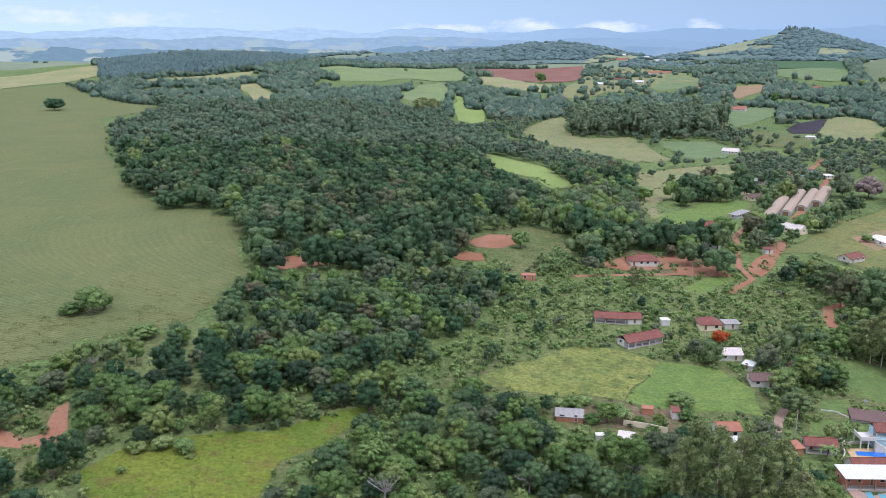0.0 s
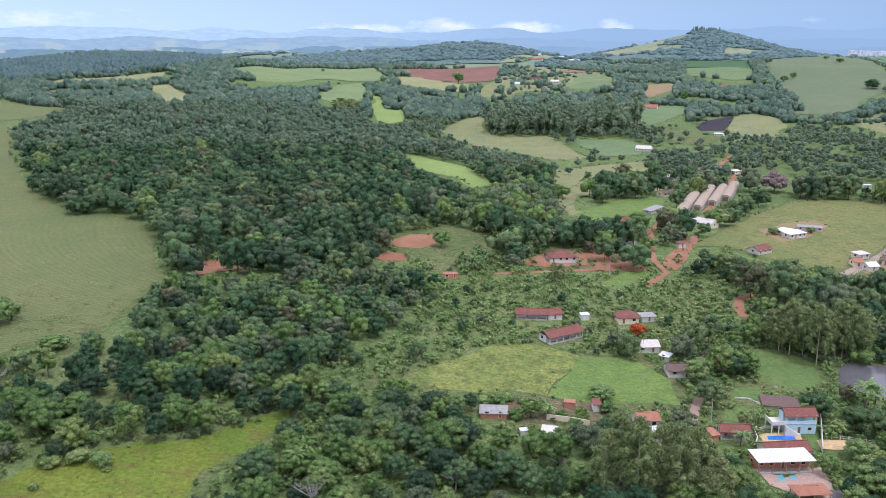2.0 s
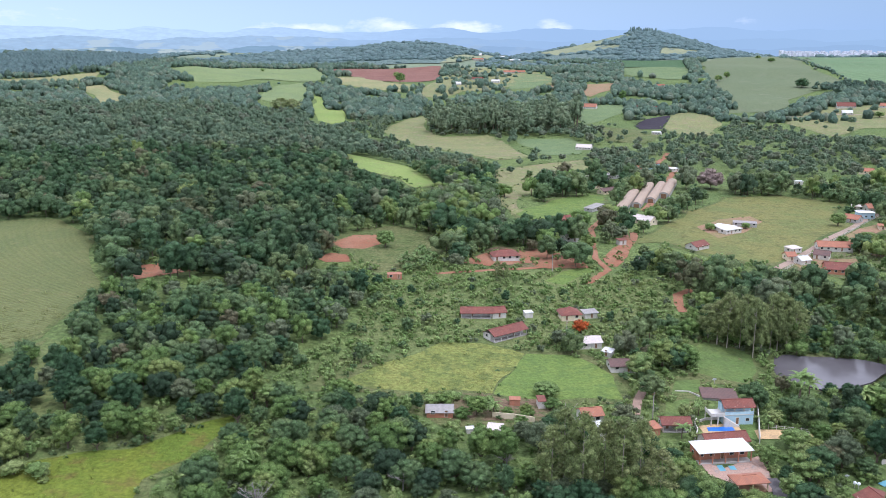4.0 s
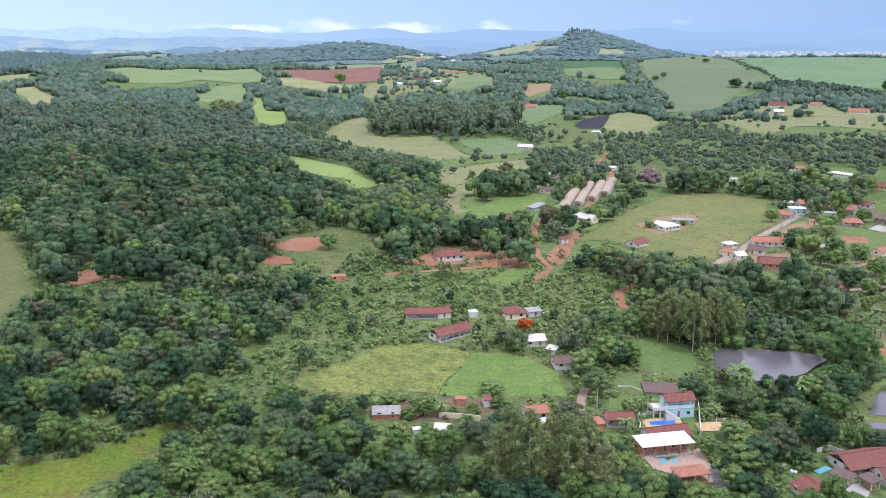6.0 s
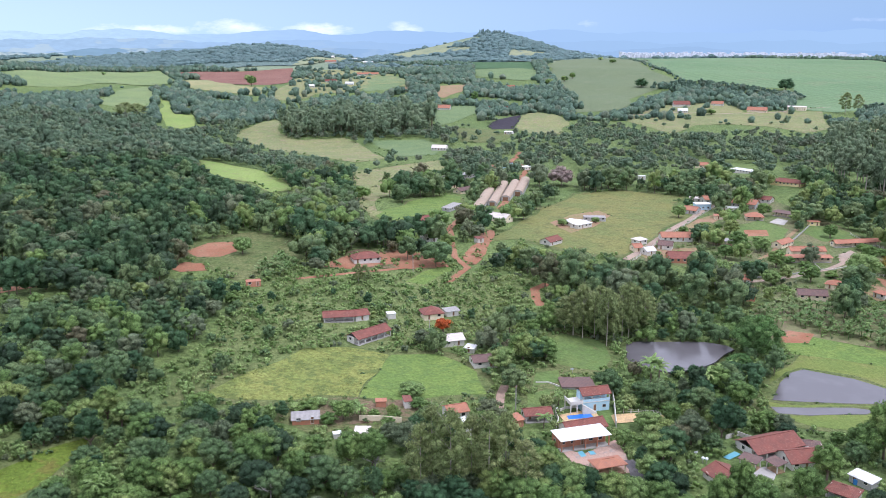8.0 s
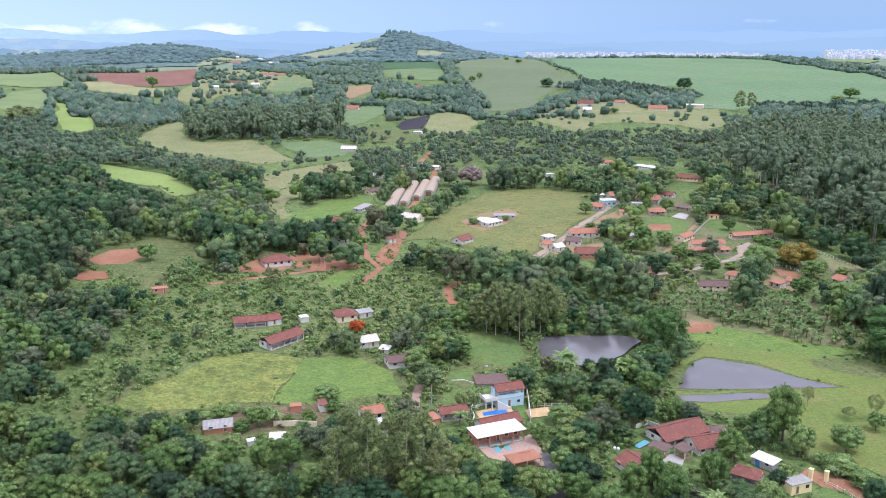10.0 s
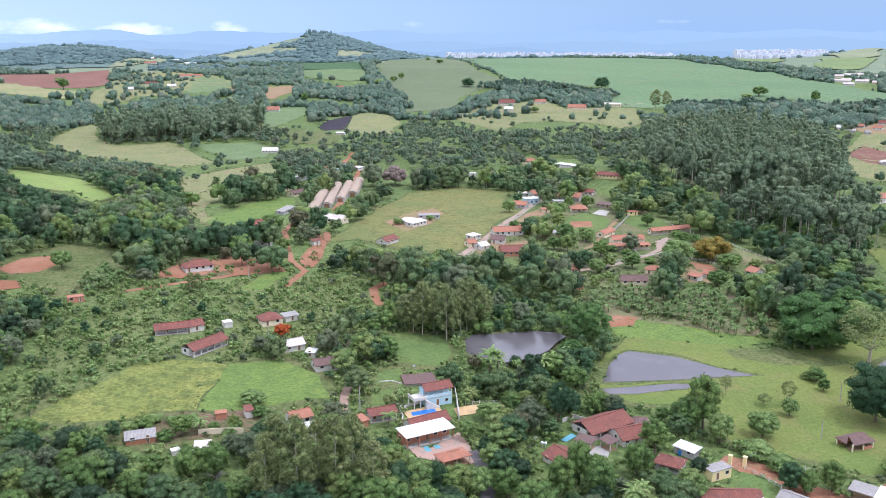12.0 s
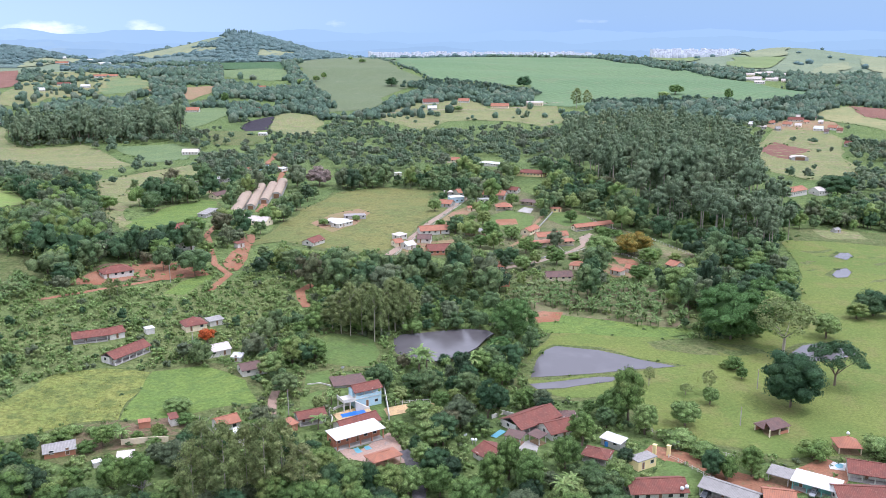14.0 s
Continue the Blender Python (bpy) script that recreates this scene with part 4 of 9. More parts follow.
field('meadow', 'hazy yellow-green fields on the far ridge', 'meadow', M_DRYGRASS, [(245.1, 1686.3), (387.6, 2096.5), (471.8, 2099.6), (513.1, 1933.1), (523.7, 1786.8), (474.2, 1617.9), (415.4, 1650.5), (342.1, 1524.1), (281.3, 1526.3), (226.1, 1432.3), (196.4, 1487.1)], 0, 0.9)
field('crop_field', 'green paddock near the ridge road', 'crop field', M_GREEN_HAZY, [(389.7, 1660.9), (483, 1893.4), (526, 1861.1), (492.2, 1679.4), (412.9, 1556.1), (369.8, 1532)], 1, 1)
field('dirt_yard', 'bare pinkish soil plot on the far slope', 'dirt', M_BARE, [(457.6, 1399.1), (528, 1573.8), (571, 1552.3), (521.1, 1430), (463.3, 1357.1)], 1, 1)
field('dirt_yard', 'bare pinkish soil plot beside the woods', 'dirt', M_BARE, [(404.2, 1523.3), (474.2, 1617.9), (448, 1506.8), (401.4, 1455.7)], 2, 1)
field('meadow', 'green pasture below the far houses', 'meadow', M_GREEN_HAZY, [(375.3, 1188.1), (426.6, 1270.3), (480, 1253.2), (448.2, 1158.3), (391.3, 1093.6), (359.7, 1065.4)], 0, 1)
field('meadow', 'grass field beside the dark netting', 'meadow', M_DRYGRASS, [(433.8, 1003.2), (489.2, 1113.3), (535.3, 1158.3), (544.1, 1103.1), (517.3, 1007.4), (459.4, 929.1), (419.6, 920.9)], 0, 1)
field('meadow', 'pasture strip with brown earth', 'meadow', M_ROUGH, [(365.1, 1041.3), (399.8, 993.6), (388.7, 906.2), (348.1, 848.4), (325, 889)], 0, 0.8)
field('crop_field', 'green field on the far hillside', 'crop field', M_GREEN_HAZY, [(734.3, 1948.2), (772.3, 1678.9), (724.3, 1542.4), (664.9, 1545), (660.4, 1751.6)], 0, 1)
field('crop_field', 'dark green field on the far hillside', 'crop field', M_DARKCROP, [(849.6, 2255.3), (940, 2079.4), (774.3, 1689), (741.3, 1966.9)], 0, 1)
field('meadow', 'pale fields on the shoulder of the hill', 'meadow', M_DRYGRASS, [(826.2, 3112.2), (951.9, 2967), (1050.1, 2703.2), (1011, 2626.1), (941.5, 2590.2), (874.4, 2666.3), (790.5, 2763.2)], 12, 1)
field('meadow', 'pale clearing on the hill', 'meadow', M_DRYGRASS, [(997.1, 2383.9), (1074.9, 2526.9), (1161.4, 2448.5), (1058.1, 2322.3)], 12, 1)
field('meadow', 'pale green strip before the houses on the ridge', 'meadow', M_DRYGRASS, [(354.1, 2228), (462.5, 2497.5), (505.5, 2507.6), (615.6, 2737.6), (739.9, 2938.3), (625.8, 2626.5), (424.3, 2293.1)], 0, 1)
field('crop_field', 'smooth olive hill field', 'crop field', M_OLIVE, [(864.1, 1828.1), (1113.1, 2202.7), (1285.7, 2328.7), (1342, 2266.5), (965.3, 1542.9), (919.1, 1380), (798.6, 1288.6), (701.9, 1185.8), (630.1, 1116.5), (579.7, 1125.5), (639.3, 1259), (702.8, 1453)], 0, 1)
field('meadow', 'pale green village pasture enclosed by fences', 'meadow', M_PASTURE, [(159.8, 404.6), (176.3, 426), (236.5, 497.7), (287, 549.6), (326.5, 555.7), (348.3, 510.5), (328.4, 490.2), (309.7, 446.6), (226.4, 376.1), (216.1, 374.7), (205.6, 384.5), (195.4, 395.9), (184.2, 413.8)], 0, 1)
field('dirt_yard', 'red earth farmyard below the barns', 'dirt', M_REDSOIL, [(137, 367.8), (144.8, 385.2), (158.2, 409.5), (167.5, 430.6), (170.5, 430.5), (160.7, 404.7), (146.7, 374.8), (140.5, 365.9)], 2, 0.55)
field('dirt_yard', 'red earth yard round a white bungalow', 'dirt', M_REDSOIL, [(67.4, 374.5), (83.3, 387.1), (94.9, 395.8), (103.8, 392), (100.2, 373.3), (81.4, 366.6)], 2, 0.6)
field('dirt_yard', 'red earth slope beside the village road', 'dirt', M_REDSOIL, [(102.3, 391.4), (113.8, 397), (126.6, 374.2), (126.1, 362.7), (106.7, 363.1), (100.4, 369.1)], 2, 0.7)
field('meadow', 'fresh green mound beside the road', 'meadow', M_NEARGREEN, [(99.3, 346.5), (109.3, 358.2), (125, 365.2), (127.2, 359.7), (117.5, 350.8), (106.4, 340.3)], 0, 1)
field('meadow', 'yellow-green ripening field with rough grass', 'meadow', M_YELLOWGREEN, [(9.9, 253.3), (19.3, 263.3), (33.4, 274.5), (46.2, 282.2), (60, 281.2), (68, 276.3), (72.9, 271.9), (66.7, 263.2), (59.4, 253.1), (53.8, 240.6), (43.3, 245.2), (34.5, 244.1), (19.6, 248.2)], 0, 1)
field('crop_field', 'even green field beside the yellow one', 'crop field', M_NEARGREEN, [(73.5, 271.7), (88.6, 266.7), (93.8, 258), (97.3, 250.2), (93.6, 233.4), (80.2, 235.2), (69.2, 235), (54.2, 240), (60, 253), (67.2, 263)], 0, 1)
field('meadow', 'band of tall bright green reeds and grass above the pond', 'meadow', M_NEARGREEN, [(220.4, 253.6), (232, 254), (240.4, 240.5), (250.3, 228.6), (260.8, 215), (264.5, 207.2), (250.4, 208.7), (235.1, 220), (222.6, 231.3), (214, 239.3)], 1, 1)
field('meadow', 'brownish marshy hollow in the pasture', 'meadow', M_ROUGH, [(239.1, 209.6), (255.8, 205.2), (263.2, 195.7), (273.9, 184), (269, 177), (256.7, 180.9), (242.9, 189.4), (235.8, 201.2)], 1, 0.6)
field('meadow', 'olive scrubby slope beside the yellow field', 'meadow', M_ROUGH, [(-1, 250.5), (5.5, 267.9), (18.4, 272.4), (33.8, 276.9), (19.3, 263.3), (9.9, 253.3)], 0, 0.7)
field('lawn', 'mown lawn beside the pond', 'lawn', M_LAWN, [(134, 272.9), (140.5, 276.9), (154.1, 269.6), (147.7, 251.9), (138.6, 242.1), (129.8, 246.4), (125.7, 250.8)], 0, 1)
field('lawn', 'small mown garden lawn', 'lawn', M_LAWN, [(114.4, 245.1), (123.8, 246.1), (120, 235.7), (110.2, 234.9)], 0, 1)
field('lawn', 'small mown garden lawn by the drive', 'lawn', M_LAWN, [(104.9, 230.2), (113.6, 232.2), (108.8, 221.2), (101.3, 219.2)], 0, 1)
field('dirt_yard', 'plot with bare brown earth round the ruin', 'dirt', M_BROWNYARD, [(30.8, 231), (35.3, 238.9), (42.9, 242.7), (53.1, 241.2), (67.7, 236), (70, 231.6), (65.2, 221.1), (52.3, 223), (41, 223.8)], 0, 0.9)
field('dirt_yard', 'sandy yellow yard beside the lane', 'dirt', M_SAND, [(124, 210.1), (133.3, 207.9), (139.9, 204.2), (134.6, 202.3), (122.3, 204.8)], 2, 1)
road('dirt_road', 'narrow pink earth lane between hedges', M_LANE, 2.6, [(92.9, 222.9), (97.6, 232.3), (102.7, 240), (108.1, 245.8)], 3)
road('dirt_road', 'red earth farm road', M_REDSOIL, 4, [(161.7, 334.4), (151.9, 327.5), (148.4, 317), (146.3, 306.9)], 3)
road('dirt_road', 'red earth village road', M_REDSOIL, 3.2, [(118.2, 342.7), (134.8, 361.7), (134.9, 380.3), (142.6, 407.3), (153.6, 441), (170.5, 473.7)], 3)
road('dirt_road', 'pale earth path across the slope', M_REDSOIL, 2.5, [(54.6, 358.4), (75, 360.8), (96.5, 364.4), (107.7, 366.5)], 3)
road('dirt_road', 'pale village street', M_STREET, 3.8, [(219.6, 365), (239.5, 382.1), (263.6, 402.3), (294, 429.5), (319.3, 450.3), (348.9, 475.2)], 3)
road('dirt_road', 'pale earth road past the dark netting', M_REDSOIL, 4.5, [(207.2, 501.9), (247.1, 573), (299.3, 665.8), (309.1, 718.9), (345.1, 782.3)], 3)
road('dirt_road', 'pale farm track over the fields', M_STREET, 4, [(633.4, 1075.3), (719, 1056.6), (772.3, 1005.7), (836, 995.5), (956.7, 1038.5)], 3)
road('dirt_road', 'grey asphalt drive below the houses', M_ASPHALT, 3.4, [(100.8, 156.3), (106.2, 163.6), (109.8, 170.2), (113.4, 178.5), (113.8, 183.6)], 3)
field('shade_netting', 'dark purple shade cloth stretched over a plot', 'netting', M_NET, [(412.9, 1040), (444.9, 1086.5), (493.8, 1120), (462.4, 1058.9), (431.1, 1003.9), (402.9, 1001.5)], 2, 1)
field('crop_field', 'very large smooth green field on the ridge', 'crop field', M_SOY, [(1360, 2295.4), (1506.8, 2126.2), (1617.8, 1999.5), (1742.1, 1894.9), (1707.6, 1723.2), (1597.3, 1442.1), (1486.9, 1202), (1433.4, 1038.4), (1361.2, 859.8), (1238.3, 821.5), (1199.8, 866.5), (1171.6, 955.8), (1124.2, 962.6), (1016.9, 1022.4), (894.4, 957.2), (863.7, 1011.4), (1067.1, 1242.7), (1017.1, 1255.8), (939.3, 1400.1), (1010.3, 1592.6)], 0, 1)
field('meadow', 'yellow-green pasture round the hill farm', 'meadow', M_DRYGRASS, [(609.1, 1057), (671.1, 1089.9), (729.7, 1119.1), (820.9, 1111.8), (783.8, 1019.5), (884.4, 977.2), (773.8, 835.8), (722.5, 823.5), (712.8, 878.8), (695.4, 916.5), (656.4, 926), (588.3, 896.2), (585.8, 927.5)], 0, 0.9)
field('meadow', 'small pasture at the wood edge', 'meadow', M_STRAW, [(859.7, 879.7), (857.1, 818.3), (823.3, 758.6), (788.2, 780.9)], 0, 1)
field('meadow', 'green valley pasture with scattered plots', 'meadow', M_DRYGRASS, [(821, 584.8), (920.3, 637.4), (973.7, 612), (933.3, 550.4), (774.9, 448.8), (730.9, 411.9), (654.4, 417.1), (656.8, 451.5), (706.1, 495.4)], 0, 0.9)
field('ploughed_field', 'freshly ploughed maroon field', 'field', M_PLOUGH, [(772.9, 548), (864, 591.4), (835, 524.3), (743.9, 486.7), (740.2, 504)], 2, 1)
field('ploughed_field', 'ploughed red field on the slope', 'field', M_PLOUGH, [(1257.4, 738.1), (1241.5, 676.7), (1209.2, 595.8), (1132.5, 556.9), (1135.6, 640.9)], 2, 1)
field('meadow', 'yellow pasture near the red field', 'meadow', M_STRAW, [(1096.2, 695.1), (1247.1, 732), (1146, 646.9), (1082.5, 531.7), (1021.5, 500.5), (1002.8, 543.3), (1068.7, 640.6)], 0, 1)
field('dirt_yard', 'bare pinkish building plots', 'dirt', M_BARE, [(955.6, 670.7), (1042.7, 689.4), (1056.7, 641.2), (1001.7, 585), (959, 602.4), (932.1, 637.9)], 2, 1)
field('meadow', 'pale fields on the far right hill', 'meadow', M_DRYGRASS, [(1651.5, 1081.4), (2185.7, 1359.4), (2300, 1363.9), (2138.7, 1251.5), (1656.8, 1039.7)], 0, 1)
field('meadow', 'pale yellow hillside', 'meadow', M_DRYGRASS, [(2524.3, 1463.7), (2847.2, 1425.3), (1647.7, 818.9), (1738.7, 943.1), (2156.5, 1216.6)], 0, 1)
field('meadow', 'pale hill pasture near the town', 'meadow', M_DRYGRASS, [(2456.7, 1854.4), (2664, 1896.4), (2688.8, 1804.2), (2326, 1576.7), (2172.7, 1562.2)], 0, 1)
field('crop_field', 'grey-green field in front of the town', 'crop field', M_PALEGREEN, [(2192.2, 1673.5), (2248.6, 1523.3), (2011.8, 1377.2), (1810.3, 1298.8), (1872.1, 1423.7)], 0, 1)
field('crop_field', 'grey-green field strip', 'crop field', M_PALEGREEN, [(1922.9, 1758.9), (2161.7, 1773.3), (1858.9, 1527.6), (1781.7, 1590)], 0, 1)
field('meadow', 'open green valley pasture', 'meadow', M_VALLEY, [(181.8, 214.2), (197.4, 226.5), (222, 241.5), (234.8, 247.3), (245.7, 235.7), (248.1, 216.8), (255.1, 200.6), (277.2, 191.6), (312.4, 198.2), (350.7, 218.1), (393.5, 248.7), (427.6, 279.8), (462, 291), (501.9, 293.6), (514, 244.1), (525.3, 149.1), (276.6, 70.6), (228, 111.9), (214, 118.2), (199.5, 124.2), (195.9, 132.4), (188.2, 145.6), (182.1, 157.1), (185.7, 166.6), (194.3, 178.7), (177, 187.7), (173.8, 194.7), (173.2, 202.5)], 0, 1)
field('meadow', 'dry brown strip of valley grass', 'meadow', M_ROUGH, [(464.8, 305.1), (492.6, 291.7), (519, 271.1), (532.3, 253.2), (497, 235.6), (465.2, 264.3), (436.6, 281.6)], 4, 1)
field('meadow', 'dry pale strip of stubble', 'meadow', M_DRYGRASS, [(480.9, 295.7), (505.3, 280.7), (489.6, 264.6), (463.7, 273.9)], 7, 1)
road('dirt_road', 'winding pale village lane', M_STREET, 2.8, [(251.2, 316.4), (266, 317.3), (280.9, 317.6), (294.2, 321.8), (304.9, 322.7), (316.3, 327.1), (331.4, 335.4)], 3)
road('dirt_road', 'worn earth path past the gardens', M_BARE, 2.4, [(284.5, 346.7), (299.7, 355.5), (312.7, 366.1), (330.5, 380.5), (348.2, 393.6)], 3)
field('dirt_yard', 'worn earth yard beside the street', 'dirt', M_BARE, [(289.1, 418.3), (310.3, 437.6), (328.8, 447.1), (321.6, 432.5), (301.3, 417.7), (285.6, 405.5)], 2, 0.7)
field('terrace', 'pale paved garden terrace', 'terrace', M_CONCRETE, [(343.6, 412), (355.9, 420), (357.3, 412.2), (345.9, 401.6)], 3, 1)
field('terrace', 'pale paved terrace beside the villa', 'terrace', M_STREET, [(326.4, 339.6), (340.6, 345.3), (339.4, 338.7), (327.6, 329.3), (320.2, 330.3)], 3, 1)
field('dirt_yard', 'worn earth yards between the street houses', 'dirt', M_BARE, [(230.2, 375.6), (248.2, 387.3), (247.4, 377.7), (267.6, 377.3), (267, 366), (245.8, 351.6), (231.1, 355.5)], 1, 0.7)
field('dirt_yard', 'bare earth among the garden cottages', 'dirt', M_BARE, [(297.4, 294.4), (310, 297.2), (308.7, 282.6), (304.9, 271.8), (292.8, 278.4)], 1, 0.6)
field('dirt_yard', 'worn pink earth yards below the white house', 'dirt', M_BROWNYARD, [(73.7, 375.8), (84.2, 393.1), (91.5, 398.6), (101.1, 398.4), (112.8, 396.3), (119.2, 380.8), (126.0, 372.2), (124.9, 365.2), (99.3, 364.7), (79.6, 371.6)], 1, 0.75)
field('dirt_yard', 'bare red earth slope above the lane', 'dirt', M_REDSOIL, [(139.1, 380.4), (152.0, 400.1), (161.1, 408.4), (174.2, 436.5), (177.1, 433.2), (162.2, 402.6), (152.3, 383.9), (141.9, 369.7), (138.0, 372.2)], 2, 0.85)
pond('farm pond of still brown-grey water', [(153.8, 253.5), (160.1, 263.1), (165.3, 264.6), (177.7, 260.1), (189.8, 255.1), (194.2, 250.2), (193.6, 245.6), (188.1, 242.9), (179.7, 237.2), (169.7, 233.6), (159.9, 233.5), (154.4, 239.5), (152, 247.8)])
field('dirt_yard', 'worn earth yard of the pasture house', 'dirt', M_BARE, [(220.4, 449.9), (243.3, 474.2), (267.6, 481.6), (266.9, 464.2), (240.1, 435.2), (217.6, 423.9)], 2, 0.8)
pond('wide pond of grey-violet water with grassy banks', [(179.3, 207.2), (191.4, 217.9), (201, 224.1), (207.2, 225.2), (216.9, 213), (221.8, 198.3), (227.6, 186.1), (214.8, 191.8), (201.1, 197), (187.8, 202.2)])
pond('narrow pond strip behind a grassy dam', [(175.2, 202.8), (186.5, 198), (198.6, 194.5), (203.7, 190.6), (199, 189.1), (182.4, 193.6), (174.4, 198.2)])
pond('shallow silvery pond among trees', [(277.6, 174.8), (287.6, 176.7), (296.6, 174.3), (302.3, 167.4), (295.4, 160.2), (283.3, 160.4), (273.9, 165.5)])
pond('small round watering pond', [(392.4, 229.3), (404.8, 233.8), (410.7, 232.5), (404.7, 225.9), (394.7, 222.4), (389.4, 224.5)])
pond('small round watering pond', [(427, 249.3), (438.3, 252.9), (442.2, 250), (436.7, 244.5), (426.6, 242)])
field('village_ground', 'grassy village ground with worn earth', 'grass', M_YARD, [(220.1, 364.7), (265, 404.4), (314.7, 443.8), (370.4, 501), (392.7, 479.7), (379.8, 416.9), (368, 366), (364.7, 344.2), (362.1, 318.1), (353.3, 277.9), (337, 268.7), (323.3, 285), (297.8, 283.3), (278.3, 282.5), (255, 291.8), (237.9, 299.5), (245.8, 339.3), (236.2, 352.7)], 0, 0.38)
field('lawn', 'village lawn behind the bungalows', 'lawn', M_LAWN, [(310.1, 410.6), (339.6, 417.3), (342.2, 394.2), (315, 367.4), (295.1, 388)], 2, 1)
field('dirt_yard', 'dug red garden bed', 'dirt', M_REDSOIL, [(316.3, 401.9), (329.1, 396.1), (320.9, 383.5), (307.9, 389.5)], 3, 1)
field('lawn', 'fenced village lawn', 'lawn', M_LAWN, [(343.9, 388.7), (363.4, 398.7), (369.1, 371.9), (361.7, 356.7), (338.9, 364.2)], 2, 1)
field('lawn', 'hillside garden lawn', 'lawn', M_DRYGRASS, [(359, 313.3), (360.4, 293), (352.3, 275.2), (340.4, 278), (346, 297.8)], 2, 1)
field('dirt_yard', 'red clay riding ring', 'dirt', M_REDSOIL, [(317.5, 304.6), (323.2, 296.3), (320.8, 286.4), (312.2, 293.5)], 3, 1)
field('dirt_yard', 'bare red soil below the banana plot', 'dirt', M_REDSOIL, [(220.9, 256.5), (229.7, 258.8), (236.5, 253.2), (227.1, 245.6), (217, 249.3)], 2, 1)
field('crop_field', 'rough brown banana plot', 'crop field', M_BANANAGROUND, [(232.5, 284.6), (254.3, 287), (275.6, 272.4), (298.2, 262.1), (288.8, 234.4), (271, 215.1), (249.2, 217.8), (245.7, 235.7), (233.5, 249.2), (214.7, 251.9)], 0, 0.9)
field('dirt_yard', 'red earth yard with a garden fence', 'dirt', M_REDSOIL, [(170.8, 148.8), (174.7, 150.3), (178.5, 143.5), (180.6, 137.5), (182.2, 125.9), (184.5, 120.7), (195.3, 119.6), (210.1, 119.1), (210.4, 111.2), (200.3, 106.8), (183.2, 111.6), (172.3, 121.8), (170.9, 140.9)], 1, 0.8)
field('lawn', 'green garden lawn with a path', 'lawn', M_LAWN, [(159.9, 136.9), (170.8, 141.8), (174.7, 134.5), (173.4, 126.2), (163.5, 124.5), (159.1, 126.9)], 2, 1)
field('dirt_yard', 'concrete courtyard of the red-roofed farmhouse', 'yard', M_CONCRETE, [(143.8, 170.4), (148.5, 171.1), (148.1, 166.7), (142.7, 161.5), (140.1, 163.1)], 2, 1)
field('lawn', 'small lawn behind the farmhouse', 'lawn', M_LAWN, [(142.6, 181.7), (151.9, 187.7), (155.9, 183.2), (149.8, 178.5), (143.2, 178.1)], 2, 1)
field('terrace', 'tiled courtyard with children pools', 'terrace', M_TERRACE, [(99.9, 195.4), (105, 190.5), (116.6, 194.7), (115.6, 186.6), (112.6, 177.2), (108.3, 178.2), (99.5, 186.7)], 2, 1)
field('lawn', 'small lawn beside the blue house', 'lawn', M_LAWN, [(121.6, 214.4), (127, 214.2), (121.5, 203.5), (119.1, 207.8)], 2, 1)
field('terrace', 'sandy pool deck', 'terrace', M_SAND, [(109, 213.8), (114.1, 215.1), (120.9, 214.8), (119.8, 209.1), (108.8, 208.9)], 2, 1)
field('swimming_pool', 'bright blue tiled swimming pool', 'pool', M_TILEBLUE, [(111, 212.8), (118.6, 213.2), (118.2, 210), (110.5, 210.2)], 4, 1)
field('swimming_pool', 'small light blue paddling pool', 'pool', M_POOLPALE, [(103.5, 191.9), (105.1, 192.1), (104.7, 188.9), (103, 188.7)], 4, 1)
field('swimming_pool', 'small light blue paddling pool with white rim', 'pool', M_POOLPALE, [(106.4, 191.4), (108, 191.1), (107.7, 189), (106, 189.3)], 4, 1)
field('swimming_pool', 'turquoise swimming pool beside the farmhouse', 'pool', M_POOLPALE, [(139.9, 178.8), (145.2, 180.3), (146.1, 178.3), (140.8, 176.8)], 4, 1)
field('terrace', 'white tiled spa surround', 'terrace', M_SHEET_WHITE, [(206.5, 115.3), (209.6, 115.9), (211.4, 113.5), (207.4, 111.5), (204.9, 114)], 3, 1)
field('swimming_pool', 'small blue spa pool', 'pool', M_POOLPALE, [(208, 114.6), (209.7, 114.6), (210.3, 113.5), (208, 112.5), (207, 113.4)], 4, 1)
field('scrub_ground', 'bright rough scrub land', 'scrub', M_SCRUBGROUND, [(10.8, 267.3), (20.1, 317.4), (34.8, 354.3), (47.8, 380), (80.8, 364.1), (127.2, 359.7), (156.2, 343.1), (155.4, 323.6), (134.1, 298.8), (116.1, 277.7), (96.1, 270.4), (76.6, 274), (60.3, 282.1), (33.1, 272)], -1, 0)
field('scrub_ground', 'bright rough scrub land', 'scrub', M_SCRUBGROUND, [(-105.2, 217.4), (-107, 264.1), (-89.5, 300.5), (-71.6, 285.2), (-69.9, 247.8), (-37.8, 241.1), (-17.9, 245.9), (-20.1, 230.6), (-46.5, 216), (-71.9, 209), (-88.3, 194.4)], -1, 0)
CLEAR.append(([at(-46.5, 2250), at(-46.5, 3500), at(-67, 3500), at(-67, 2250)], 0.985))
CLEAR.append(([at(21.6, 1640), at(21.6, 3500), at(33, 3500), at(33, 1250)], 1.0))
CLEAR.append(([(354.5, 339.7), (375.3, 328.8), (335.9, 291.8), (315.9, 302.6)], 1.0))
CLEAR.append(([(323.2, 675.7), (348.1, 672.2), (299.4, 576.4), (278.9, 581.6)], 1.0))
CLEAR.append(([(141.9, 182.9), (156.5, 183.9), (171.3, 181.4), (172.1, 175.8), (160.2, 165.8), (148.8, 166.1), (140.7, 173.6)], 1.0))
